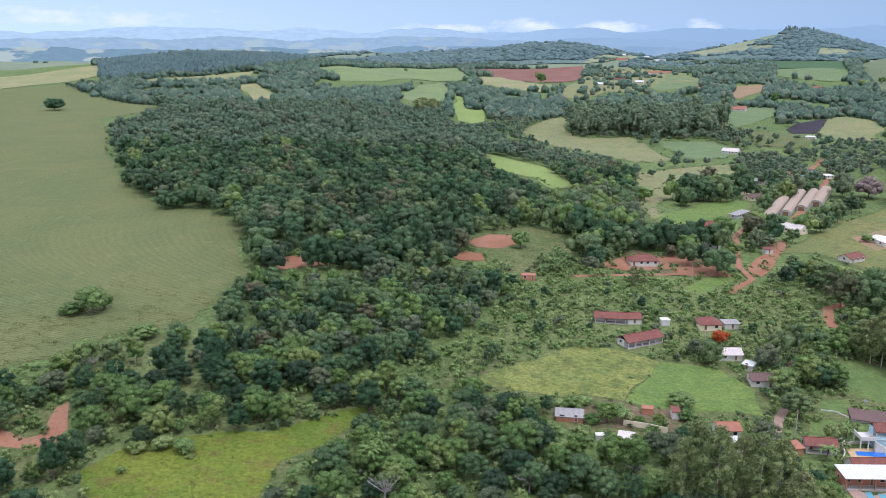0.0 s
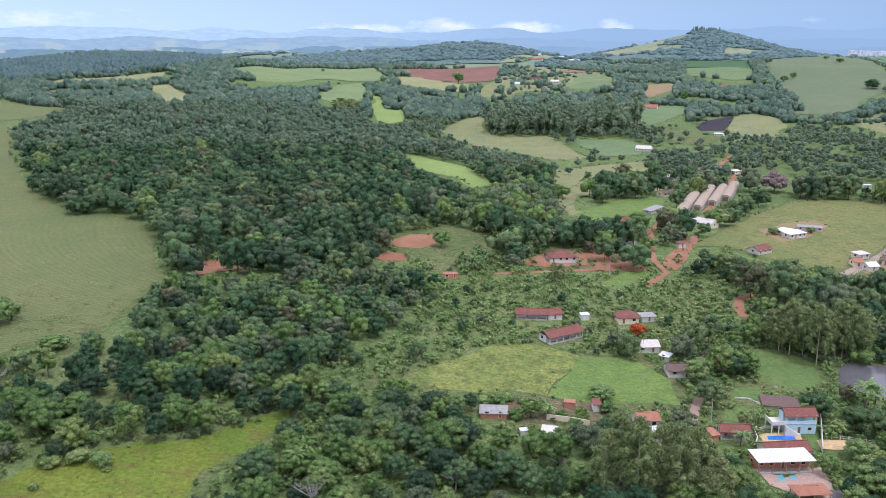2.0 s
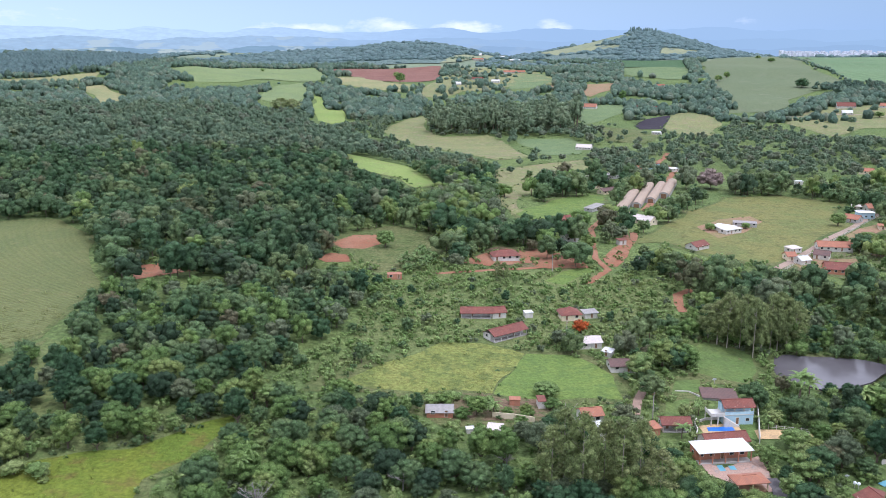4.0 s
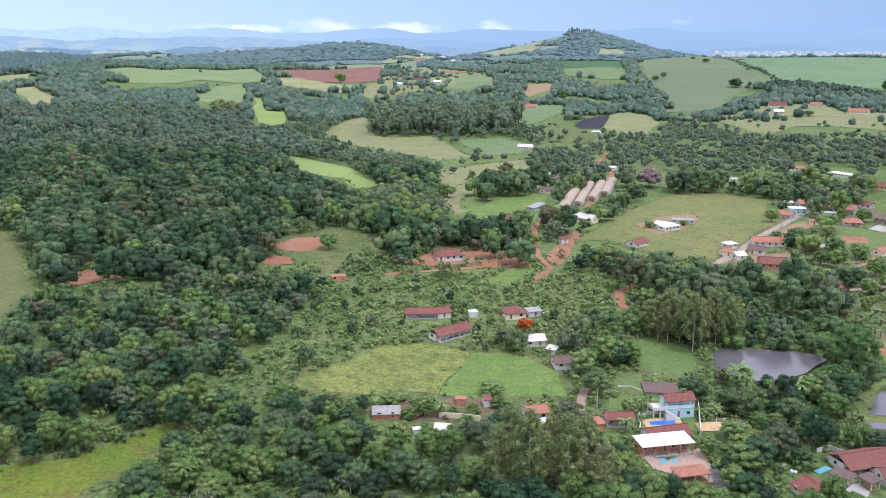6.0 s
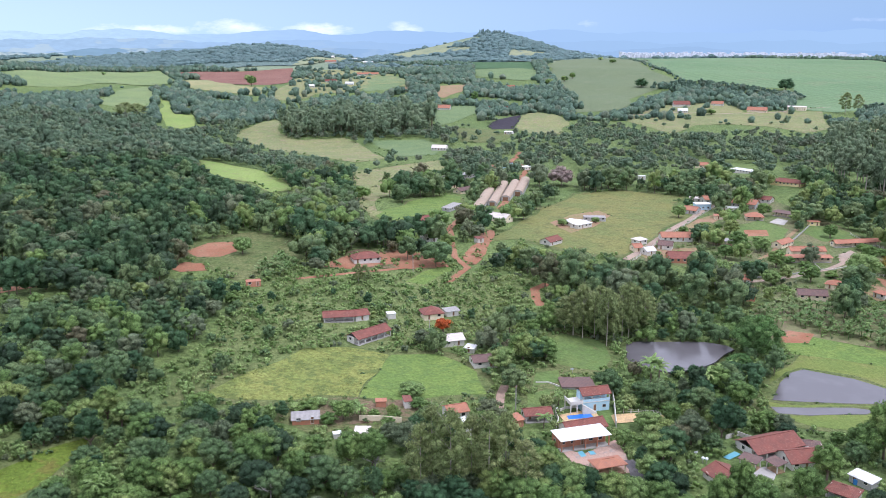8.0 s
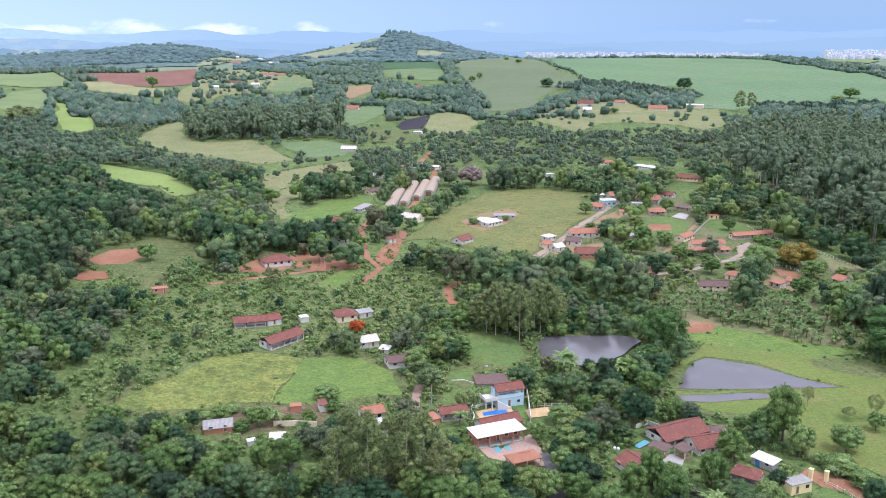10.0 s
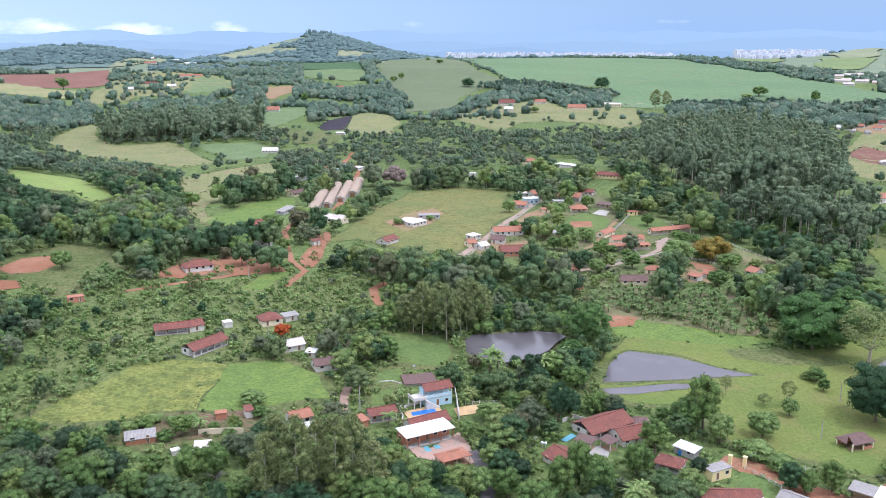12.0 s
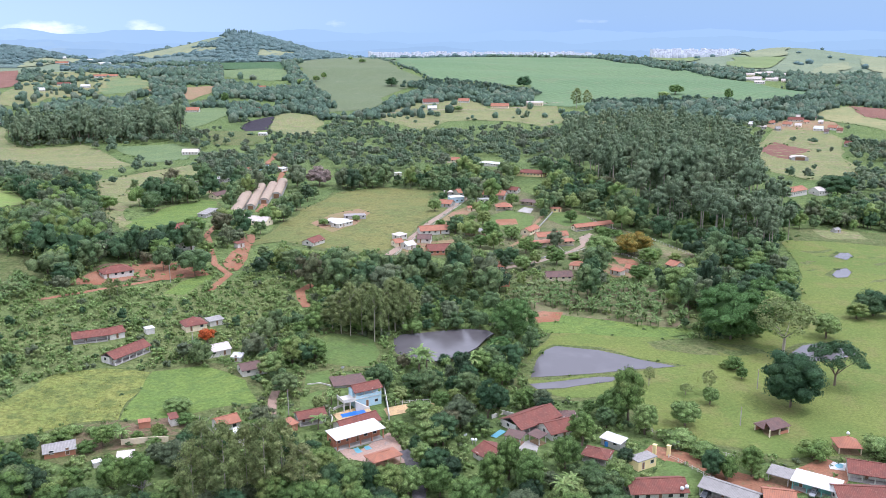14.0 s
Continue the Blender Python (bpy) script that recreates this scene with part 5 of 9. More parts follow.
CLEAR.append(([(170.8, 151.8), (178, 149.6), (169.8, 141.5), (162.8, 143.5)], 1.0))
CLEAR.append(([(157.5, 160), (163.5, 154.6), (156.7, 147.9), (151.5, 153.2)], 1.0))
CLEAR.append(([(169.2, 165.2), (171.6, 157.7), (166.3, 153), (163.5, 158.9)], 1.0))
CLEAR.append(([(133.4, 178.1), (140.1, 174.1), (137, 169.5), (129.8, 165.7), (129.2, 171.9)], 1.0))
CLEAR.append(([(589.7, 409.6), (669.3, 395.7), (610, 360.4), (547.1, 378.1)], 1.0))
CLEAR.append(([(445.5, 542.5), (458.1, 516.7), (437.6, 493.4), (424, 516.2)], 1.0))
CLEAR.append(([(477.1, 683.4), (480.5, 665.7), (451.9, 625.9), (450.8, 645.7)], 1.0))
CLEAR.append(([(471.5, 622.6), (475.5, 598), (448.8, 564.3), (443.5, 585.5)], 1.0))
CLEAR.append(([(1744, 1284.5), (1842, 1235.5), (1486.1, 994.2), (1413.4, 1038.7)], 1.0))
ZONES['old_forest'] = [(-611.2, 1441.8), (-424.5, 1361.4), (-355.1, 1660.4), (-244.4, 1702.5), (45.7, 1543.3), (51.3, 913.1), (84, 588.5), (60.2, 515.5), (18.5, 418.1), (4.2, 388), (-45.1, 362.2), (-75.5, 395.4), (-93.9, 394.5), (-153.1, 466), (-223.6, 582), (-364, 898)]
ZONES['old_forest_low'] = [(-88.2, 369.1), (-64.9, 363.3), (-41, 370.2), (4.2, 388), (15.6, 349.2), (26.1, 329.5), (9.1, 288.4), (-15.4, 263.1), (-38.4, 245), (-59.6, 240.2), (-89.1, 243.2), (-110.5, 273.5), (-91, 306.3)]
ZONES['tall_wood'] = [(146.9, 1046.7), (172.9, 1199.6), (211.5, 1341.4), (272.9, 1481.1), (364.5, 1448.8), (424.6, 1350.8), (320.1, 968.5), (246.4, 980.5), (219.4, 1011)]
ZONES['eucalyptus_slope'] = [(461.4, 507.7), (704.5, 762.3), (918.4, 824.2), (879.3, 655.1), (680, 461.9), (446.9, 288.5), (384.2, 252.9), (379.8, 266.6), (363.8, 286.4), (373.1, 326), (422.1, 410.1)]
ZONES['eucalyptus_grove'] = [(142.8, 276.8), (153.5, 296.1), (175.9, 302.6), (185.7, 290.8), (171.2, 266.8), (159.7, 265.1)]
ZONES['scrub'] = [(45.6, 359.1), (68.7, 363.6), (104.7, 362.2), (145.1, 357.7), (158.9, 324.2), (143.1, 298.5), (115.2, 279.2), (97.5, 260.4), (86.3, 283.1), (70.1, 285.5), (43.3, 283.7), (26.4, 272.7), (9.4, 265.8), (-3, 255), (-9.5, 244.8), (-14.6, 253.6), (-2.7, 277), (11.3, 299.8), (28.5, 332.8)]
ZONES['plantation'] = [(-587.9, 1503.1), (-1737.1, 4498.3), (-609, 1818.8), (-408, 1913), (-410, 2866.8), (-266.8, 1863), (-349.9, 1635), (-482.9, 1554.7), (-532, 1481.4)]
ZONES['hill_wood'] = [(739.3, 2975.5), (918.4, 2729.6), (1074, 2794.7), (1214.2, 2943.4), (1353, 2875.6), (1372.6, 2577.3), (1183.4, 2222.6), (1032, 2233.1), (941.4, 2372), (781.7, 2473.4)]
ZONES['ridge_wood'] = [(-313.3, 2454.1), (-69.5, 2797.1), (234.5, 2802.2), (392.7, 2677.4), (593.5, 2720), (593.5, 2720), (364.3, 2291.2), (188.5, 2272.2), (-61.8, 2421.2)]
ZONES['banana_plot'] = [(231.2, 281.1), (252.7, 285.2), (274.2, 270.9), (296.3, 260.4), (287.7, 235), (272.1, 216.9), (251.1, 219.5), (246.8, 236.7), (237.6, 250.2), (238.6, 254.7), (225, 264.2)]
ZONES['banana_patch'] = [(42.3, 376.6), (52.8, 387.9), (59.7, 382.4), (55.8, 366.3), (44.9, 358.7), (38.3, 364)]
ZONES['garden_patch'] = [(230.2, 548.1), (251.9, 558.8), (238.5, 510.5), (209.9, 485.6)]
house('hall', 'long party hall with a bright white sheet roof', 106.1, 195.6, -1.5, 14.4, 6.2, 3.3, 'mono', 0.3, M_SHEET_WHITE, M_WALL_BRICK, 'veranda', 0.40, 'house')
house('house', 'low bar building with dark red tiles beside the pool', 109.8, 201.6, 1.2, 12.1, 5.9, 2.7, 'gable', 1.5, M_TILE_RED, M_WALL_WHITE, 'closed', 0.40, 'house')
blue_house(120.8, 216.1, -4.4, 8.6, 5.0)
house('house', 'white bungalow with dark red tile roof', 101.0, 213.4, -8.8, 7.9, 5.2, 2.4, 'gable', 1.1, M_TILE_RED, M_WALL_WHITE, 'veranda', 0.40, 'house')
house('shed', 'small shed with an orange tiled roof', 94.1, 211.5, 9.9, 1.9, 3.5, 2.1, 'mono', 0.5, M_TILE_ORANGE, M_WALL_BRICK, 'closed', 0.40, 'house')
house('kiosk', 'kiosk with a bright orange tile roof', 105.9, 180.3, -0.4, 8.1, 4.7, 2.6, 'hip', 0.9, M_TILE_ORANGE, M_WALL_CREAM, 'open', 0.40, 'house')
house('hut', 'half-ruined clay block hut with grey roof sheets', 36.1, 229.0, -8.9, 7.5, 5.0, 1.5, 'mono', 0.3, M_SHEET_GREY, M_WALL_BRICK, 'closed', 0.40, 'house')
house('shed', 'small shed with a beige sheet roof', 49.3, 215.0, -19.2, 3.7, 4.0, 1.7, 'mono', 0.6, M_SHEET_PALE, M_WALL_CREAM, 'closed', 0.40, 'house')
house('shed', 'tiny white outbuilding with flat roof', 42.7, 217.1, 0.9, 2.1, 1.8, 1.1, 'flat', 0.0, M_SHEET_WHITE, M_WALL_WHITE, 'closed', 0.15, 'house')
house('shed', 'low brick outbuilding in a bare yard', 59.4, 233.4, -14.3, 3.1, 2.5, 1.6, 'flat', 0.0, M_TILE_ORANGE, M_WALL_BRICK, 'closed', 0.15, 'house')
house('shed', 'small whitewashed outbuilding with red roof', 66.9, 231.2, -5.0, 2.2, 3.5, 2.2, 'mono', 0.4, M_TILE_RED, M_WALL_WHITE, 'closed', 0.20, 'house')
house('house', 'white house with orange roof behind eucalyptus', 78.6, 221.2, 1.7, 6.0, 5.8, 2.5, 'gable', 1.2, M_TILE_ORANGE, M_WALL_WHITE, 'closed', 0.40, 'house')
house('tower_house', 'tall white water tower house', 77.4, 209.8, 12.3, 2.6, 3.0, 4.2, 'flat', 0.0, M_SHEET_WHITE, M_WALL_WHITE, 'closed', 0.10, 'house')
house('stable', 'long low stable with red tiles and white posts', 62.4, 307.7, -9.1, 11.3, 5.8, 2.2, 'gable', 1.4, M_TILE_RED, M_WALL_WHITE, 'veranda', 0.40, 'house')
house('stable', 'end wing of the long stable', 70.6, 307.6, 6.0, 5.3, 5.8, 2.2, 'gable', 1.4, M_TILE_RED, M_WALL_WHITE, 'closed', 0.40, 'house')
house('house', 'white farmhouse with steep red roof', 69.1, 287.2, 27.0, 15.2, 6.3, 2.4, 'gable', 1.6, M_TILE_RED, M_WALL_WHITE, 'veranda', 0.40, 'house')
house('shed', 'small white outbuilding in the garden', 82.3, 305.7, 2.0, 3.0, 3.0, 1.9, 'flat', 0.0, M_SHEET_WHITE, M_WALL_WHITE, 'closed', 0.20, 'house')
house('house', 'cottage with a red hipped roof', 97.9, 303.8, -1.1, 7.8, 7.5, 2.4, 'hip', 1.9, M_TILE_RED, M_WALL_CREAM, 'closed', 0.40, 'house')
house('annex', 'low annex with grey roof sheets', 106.2, 304.4, 4.4, 5.4, 4.0, 2.0, 'mono', 0.4, M_SHEET_GREY, M_WALL_WHITE, 'closed', 0.40, 'house')
house('house', 'white cottage with weathered pinkish roof', 96.4, 276.2, 0.8, 7.9, 5.8, 2.2, 'gable', 1.4, M_SHEET_PALE, M_WALL_WHITE, 'closed', 0.40, 'house')
house('shed', 'shed with a white sheet roof', 100.7, 267.8, -42.4, 3.2, 3.2, 1.6, 'mono', 0.4, M_SHEET_WHITE, M_WALL_WHITE, 'closed', 0.40, 'house')
house('house', 'whitewashed house with weathered brown roof', 100.9, 256.0, -5.4, 8.1, 6.3, 2.2, 'gable', 1.3, M_TILE_BROWN, M_WALL_WHITE, 'closed', 0.40, 'house')
house('shelter', 'low stone shelter with weathered flat roof', 124.1, 233.1, -17.7, 10.1, 7.5, 0.7, 'mono', 0.2, M_TILE_BROWN, M_WALL_GREY, 'closed', 0.40, 'house')
house('house', 'white bungalow with a red hipped roof', 90.1, 378.4, 1.6, 12.6, 8.0, 2.4, 'hip', 2.0, M_TILE_RED, M_WALL_WHITE, 'closed', 0.40, 'house')
house('house', 'square white plastered house with a flat-pitched roof', 131.9, 413.2, 4.0, 7.4, 6.0, 4.4, 'mono', 0.5, M_SHEET_WHITE, M_WALL_WHITE, 'closed', 0.40, 'house')
house('house', 'tiny white house with red roof', 157.5, 407.7, 15.3, 4.2, 3.0, 2.4, 'mono', 0.4, M_TILE_RED, M_WALL_WHITE, 'closed', 0.40, 'house')
house('hut', 'unfinished clay block hut at the forest edge', 36.2, 353.5, -1.2, 5.9, 4.0, 1.9, 'flat', 0.0, M_TILE_ORANGE, M_WALL_BRICK, 'closed', 0.10, 'house')
house("barn", "long barn with a pinkish barrel roof", 206.7, 527.8, -28.1, 6.5, 73.8, 2.2, "barrel", 2.3, M_SHEET_PINK, M_WALL_GREY, "closed", 0.20, "barn")
house("barn", "long barn with a pinkish barrel roof", 227.5, 552.2, -27.7, 5.9, 87.9, 2.2, "barrel", 2.3, M_SHEET_PINK, M_WALL_GREY, "closed", 0.20, "barn")
house("barn", "long barn with a pinkish barrel roof", 241.7, 564.1, -28.5, 6.1, 73.8, 2.2, "barrel", 2.3, M_SHEET_PINK, M_WALL_GREY, "closed", 0.20, "barn")
house("barn", "long barn with a pinkish barrel roof", 257.4, 580.1, -28.6, 6.5, 66.0, 2.2, "barrel", 2.3, M_SHEET_PINK, M_WALL_GREY, "closed", 0.20, "barn")
house('house', 'farm building with a pale pinkish roof', 190.4, 463.3, -55.4, 16.5, 8.0, 2.5, 'gable', 2.0, M_SHEET_PALE, M_WALL_CREAM, 'closed', 0.40, 'house')
house('house', 'house with a bright orange roof', 209.8, 602.7, 7.5, 11.4, 6.9, 2.5, 'gable', 1.7, M_TILE_ORANGE, M_WALL_CREAM, 'closed', 0.40, 'house')
house('workshop', 'long workshop with a light grey roof', 229.3, 640.5, 30.0, 37.7, 6.0, 3.5, 'mono', 0.5, M_SHEET_GREY, M_WALL_GREY, 'closed', 0.40, 'house')
house('house', 'house with weathered brown roof', 210.9, 575.4, 26.7, 16.3, 6.9, 2.4, 'gable', 1.7, M_TILE_BROWN, M_WALL_CREAM, 'closed', 0.40, 'house')
house('house', 'small house with orange roof on the lane', 256.5, 674.6, -8.2, 8.3, 6.9, 2.4, 'gable', 1.7, M_TILE_ORANGE, M_WALL_WHITE, 'closed', 0.40, 'house')
house('house', 'small house with orange roof on the lane', 268.0, 673.8, 6.3, 10.9, 6.9, 2.4, 'gable', 1.7, M_TILE_ORANGE, M_WALL_WHITE, 'closed', 0.40, 'house')
house('house', 'pale blue house with a red roof', 286.6, 683.4, 29.5, 15.6, 6.0, 3.4, 'flat', 0.0, M_TILE_RED, M_WALL_BLUE, 'closed', 0.40, 'house')
house('house', 'house with a white roof by the road', 336.8, 728.8, -11.1, 11.2, 6.0, 2.4, 'mono', 0.5, M_SHEET_WHITE, M_WALL_WHITE, 'closed', 0.40, 'house')
house('house', 'small white house by the road', 297.8, 663.3, 25.1, 7.8, 5.0, 2.4, 'mono', 0.5, M_SHEET_WHITE, M_WALL_WHITE, 'closed', 0.40, 'house')
house('house', 'house with a red roof among trees', 140.8, 457.3, 15.3, 11.2, 6.9, 2.4, 'gable', 1.7, M_TILE_RED, M_WALL_CREAM, 'closed', 0.40, 'house')
house('shed', 'grey shed beside the crop plot', 175.5, 502.5, 48.8, 19.1, 5.0, 2.2, 'mono', 0.4, M_SHEET_GREY, M_WALL_GREY, 'closed', 0.40, 'house')
house('house', 'white-roofed house standing in the pasture', 230.7, 441.9, -53.4, 10.6, 7.0, 2.4, 'mono', 0.5, M_SHEET_WHITE, M_WALL_WHITE, 'closed', 0.40, 'house')
house('annex', 'white-roofed annex of the pasture house', 231.3, 436.5, 20.3, 11.9, 6.0, 2.4, 'mono', 0.5, M_SHEET_WHITE, M_WALL_WHITE, 'closed', 0.40, 'house')
house('building', 'unfinished roofless grey block building', 249.5, 454.0, -24.4, 12.9, 7.0, 2.0, 'flat', 0.0, M_SHEET_GREY, M_WALL_GREY, 'closed', 0.10, 'house')
house('house', 'small red-roofed house at the pasture fence', 195.8, 401.8, 29.0, 10.7, 6.9, 2.0, 'gable', 1.7, M_TILE_RED, M_WALL_WHITE, 'closed', 0.40, 'house')
house('house', 'farmhouse with orange-red roof', 412.8, 1225.4, -32.3, 24.5, 9.6, 2.8, 'gable', 4.0, M_TILE_ORANGE, M_WALL_WHITE, 'closed', 0.40, 'house')
house('house', 'farmhouse wing with red roof', 480.5, 1178.9, -35.9, 34.9, 9.6, 2.8, 'gable', 4.0, M_TILE_RED, M_WALL_CREAM, 'closed', 0.40, 'house')
house('shed', 'small white store by the netting', 393.8, 927.1, -36.7, 9.7, 8.0, 2.5, 'mono', 0.5, M_SHEET_WHITE, M_WALL_WHITE, 'closed', 0.40, 'house')
house('shed', 'pale farm shed beside the green field', 284.1, 851.3, -32.1, 15.5, 10.3, 2.5, 'gable', 2.6, M_SHEET_PALE, M_WALL_WHITE, 'closed', 0.40, 'house')
house('shed', 'small white building at the wood edge', 173.9, 1252.7, -21.6, 7.4, 9.0, 4.0, 'flat', 0.0, M_SHEET_WHITE, M_WALL_WHITE, 'closed', 0.40, 'house')
house('house', 'pink ridge house with orange roof', 474.7, 2350.5, -25.1, 30.3, 7.2, 2.8, 'gable', 3.0, M_TILE_ORANGE, M_WALL_WHITE, 'closed', 0.50, 'house')
house('house', 'white house on the far ridge', 601.6, 2451.2, -27.5, 32.0, 7.2, 2.8, 'gable', 3.0, M_SHEET_WHITE, M_WALL_WHITE, 'closed', 0.50, 'house')
house('house', 'farmhouse on the far slope with red roof', 354.8, 1758.6, -25.1, 22.4, 7.2, 2.8, 'gable', 3.0, M_TILE_RED, M_WALL_WHITE, 'closed', 0.50, 'house')
house('house', 'white shed on the far slope', 291.2, 1628.1, -23.9, 10.9, 7.2, 2.8, 'gable', 3.0, M_SHEET_WHITE, M_WALL_WHITE, 'closed', 0.50, 'house')
house('house', 'white farmhouse on the far slope', 379.5, 1698.1, -26.3, 16.0, 7.2, 2.8, 'gable', 3.0, M_SHEET_WHITE, M_WALL_WHITE, 'closed', 0.50, 'house')
house('house', 'long farm building with orange roof', 472.8, 1928.9, -0.0, 48.3, 7.2, 2.8, 'gable', 3.0, M_TILE_ORANGE, M_WALL_WHITE, 'closed', 0.50, 'house')
house('house', 'house with orange roof on the far slope', 559.6, 1668.7, -25.4, 13.9, 7.2, 2.8, 'gable', 3.0, M_TILE_ORANGE, M_WALL_WHITE, 'closed', 0.50, 'house')
house('house', 'small house with orange roof in the woods', 375.5, 1315.5, -9.1, 8.8, 7.2, 2.8, 'gable', 3.0, M_TILE_ORANGE, M_WALL_WHITE, 'closed', 0.50, 'house')
house('house', 'small house with red roof in the woods', 391.9, 1224.8, -4.0, 10.7, 7.2, 2.8, 'gable', 3.0, M_TILE_RED, M_WALL_WHITE, 'closed', 0.50, 'house')
house('house', 'house with orange roof in far trees', 618.9, 1453.7, -36.8, 14.5, 7.2, 2.8, 'gable', 3.0, M_TILE_ORANGE, M_WALL_WHITE, 'closed', 0.50, 'house')
house('house', 'small white house on the ridge', 510.9, 2520.7, -25.2, 19.2, 7.2, 2.8, 'gable', 3.0, M_SHEET_WHITE, M_WALL_WHITE, 'closed', 0.50, 'house')
house('house', 'small white house on the ridge', 602.0, 2625.9, -26.6, 20.1, 7.2, 2.8, 'gable', 3.0, M_SHEET_WHITE, M_WALL_WHITE, 'closed', 0.50, 'house')
house('shed', 'tiny pale shed in the valley', 488.7, 286.1, -4.1, 5.0, 3.4, 1.9, 'gable', 0.9, M_SHEET_GREY, M_WALL_GREY, 'closed', 0.20, 'house')
house('house', 'village house with an orange roof', 319.0, 456.1, -56.5, 8.7, 7.5, 2.5, 'gable', 1.9, M_TILE_ORANGE, M_WALL_GREY, 'closed', 0.40, 'house')
house('house', 'bright blue village house with white flat roof', 333.1, 465.2, -18.7, 9.4, 7.0, 3.6, 'flat', 0.0, M_SHEET_WHITE, M_WALL_BLUE, 'closed', 0.40, 'house')
house('house', 'village house with an orange roof', 350.5, 481.3, -10.1, 10.5, 8.0, 3.2, 'gable', 2.0, M_TILE_ORANGE, M_WALL_WHITE, 'closed', 0.40, 'house')
house('house', 'grey village house with a broad orange roof', 360.2, 457.1, -54.6, 15.1, 9.2, 3.2, 'gable', 2.3, M_TILE_ORANGE, M_WALL_GREY, 'closed', 0.40, 'house')
house('house', 'white flat-roofed village house', 344.0, 451.2, -32.3, 10.4, 5.0, 2.5, 'flat', 0.0, M_SHEET_WHITE, M_WALL_WHITE, 'closed', 0.40, 'house')
house('shed', 'low village shed with terracotta roof', 323.8, 432.3, -27.3, 8.2, 5.0, 2.1, 'mono', 0.4, M_TILE_ORANGE, M_WALL_CREAM, 'closed', 0.40, 'house')
house('house', 'cream village house with orange hipped roof', 340.4, 423.2, -30.9, 10.0, 8.0, 2.4, 'hip', 2.0, M_TILE_ORANGE, M_WALL_CREAM, 'veranda', 0.40, 'house')
house('house', 'cream village house with brown veranda roof', 362.6, 421.2, -67.8, 15.6, 6.0, 2.4, 'mono', 0.6, M_TILE_BROWN, M_WALL_CREAM, 'veranda', 0.40, 'house')
house('garden_house', 'small yellow garden house with flat terracotta roof', 360.9, 396.6, -24.7, 5.8, 4.0, 2.2, 'flat', 0.0, M_TILE_ORANGE, M_WALL_YELLOW, 'closed', 0.40, 'house')
house('house', 'broad villa wing with bright orange tiles', 304.5, 336.8, -20.5, 23.5, 4.0, 2.4, 'mono', 0.7, M_TILE_ORANGE, M_WALL_CREAM, 'veranda', 0.40, 'house')
house('house', 'upper roof of the orange villa', 310.2, 344.0, -19.7, 17.5, 6.3, 3.8, 'gable', 1.6, M_TILE_ORANGE, M_WALL_CREAM, 'closed', 0.40, 'house')
house('stable', 'long low stable with orange roof and white posts', 349.3, 352.5, -8.0, 25.8, 5.2, 2.4, 'gable', 1.3, M_TILE_ORANGE, M_WALL_CREAM, 'veranda', 0.40, 'house')
house('house', 'small house with orange roof by the villa', 312.6, 364.5, 23.6, 13.0, 5.8, 2.4, 'gable', 1.4, M_TILE_ORANGE, M_WALL_CREAM, 'closed', 0.40, 'house')
house('house', 'white street house with orange roof', 266.7, 394.2, -19.2, 16.5, 8.0, 2.5, 'gable', 2.0, M_TILE_ORANGE, M_WALL_WHITE, 'closed', 0.40, 'house')
house('house', 'white street house with dark roof', 251.2, 379.7, -40.7, 7.1, 6.9, 2.5, 'gable', 1.7, M_TILE_BROWN, M_WALL_WHITE, 'closed', 0.40, 'house')
house('house', 'street house with a red roof', 244.4, 356.3, -23.4, 12.1, 9.2, 2.5, 'gable', 2.3, M_TILE_RED, M_WALL_BRICK, 'closed', 0.40, 'house')
house('shelter', 'open shelter with grey sheet roof', 285.4, 377.7, -55.0, 13.7, 6.0, 2.6, 'mono', 0.4, M_SHEET_GREY, M_WALL_GREY, 'open', 0.40, 'house')
house('house', 'cottage with orange roof in the garden', 287.1, 298.2, -53.9, 7.8, 5.8, 2.4, 'hip', 1.4, M_TILE_ORANGE, M_WALL_CREAM, 'closed', 0.40, 'house')
house('house', 'cottage with dark weathered roof', 266.8, 290.2, -28.9, 11.8, 6.9, 2.2, 'gable', 1.7, M_TILE_BROWN, M_WALL_CREAM, 'closed', 0.40, 'house')
house('house', 'house with brick-red roof in the trees', 238.3, 297.5, -21.4, 5.9, 8.0, 3.4, 'gable', 2.0, M_TILE_RED, M_WALL_BRICK, 'closed', 0.40, 'house')
house('house', 'small house with terracotta roof in the trees', 253.0, 317.2, -38.6, 4.3, 5.8, 2.2, 'gable', 1.4, M_TILE_ORANGE, M_WALL_WHITE, 'closed', 0.40, 'house')
house('shed', 'small store with terracotta roof', 297.1, 281.6, -84.4, 5.7, 4.0, 2.2, 'mono', 0.5, M_TILE_ORANGE, M_WALL_WHITE, 'closed', 0.40, 'house')
house('house', 'small white house with orange roof on the slope', 329.4, 274.2, -92.3, 5.9, 6.9, 2.4, 'gable', 1.7, M_TILE_ORANGE, M_WALL_WHITE, 'closed', 0.40, 'house')
house('house', 'long yellow school house with dark red roof', 431.9, 503.3, -64.3, 22.7, 8.0, 2.5, 'hip', 2.0, M_TILE_RED, M_WALL_YELLOW, 'closed', 0.40, 'house')
house('house', 'house with orange roof on the wooded hill', 447.1, 627.9, -49.1, 10.2, 8.0, 2.5, 'gable', 2.0, M_TILE_ORANGE, M_WALL_CREAM, 'closed', 0.40, 'house')
house('shed', 'shed with a white roof on the wooded hill', 446.5, 572.2, -75.6, 19.6, 7.0, 2.2, 'mono', 0.5, M_SHEET_WHITE, M_WALL_WHITE, 'closed', 0.40, 'house')
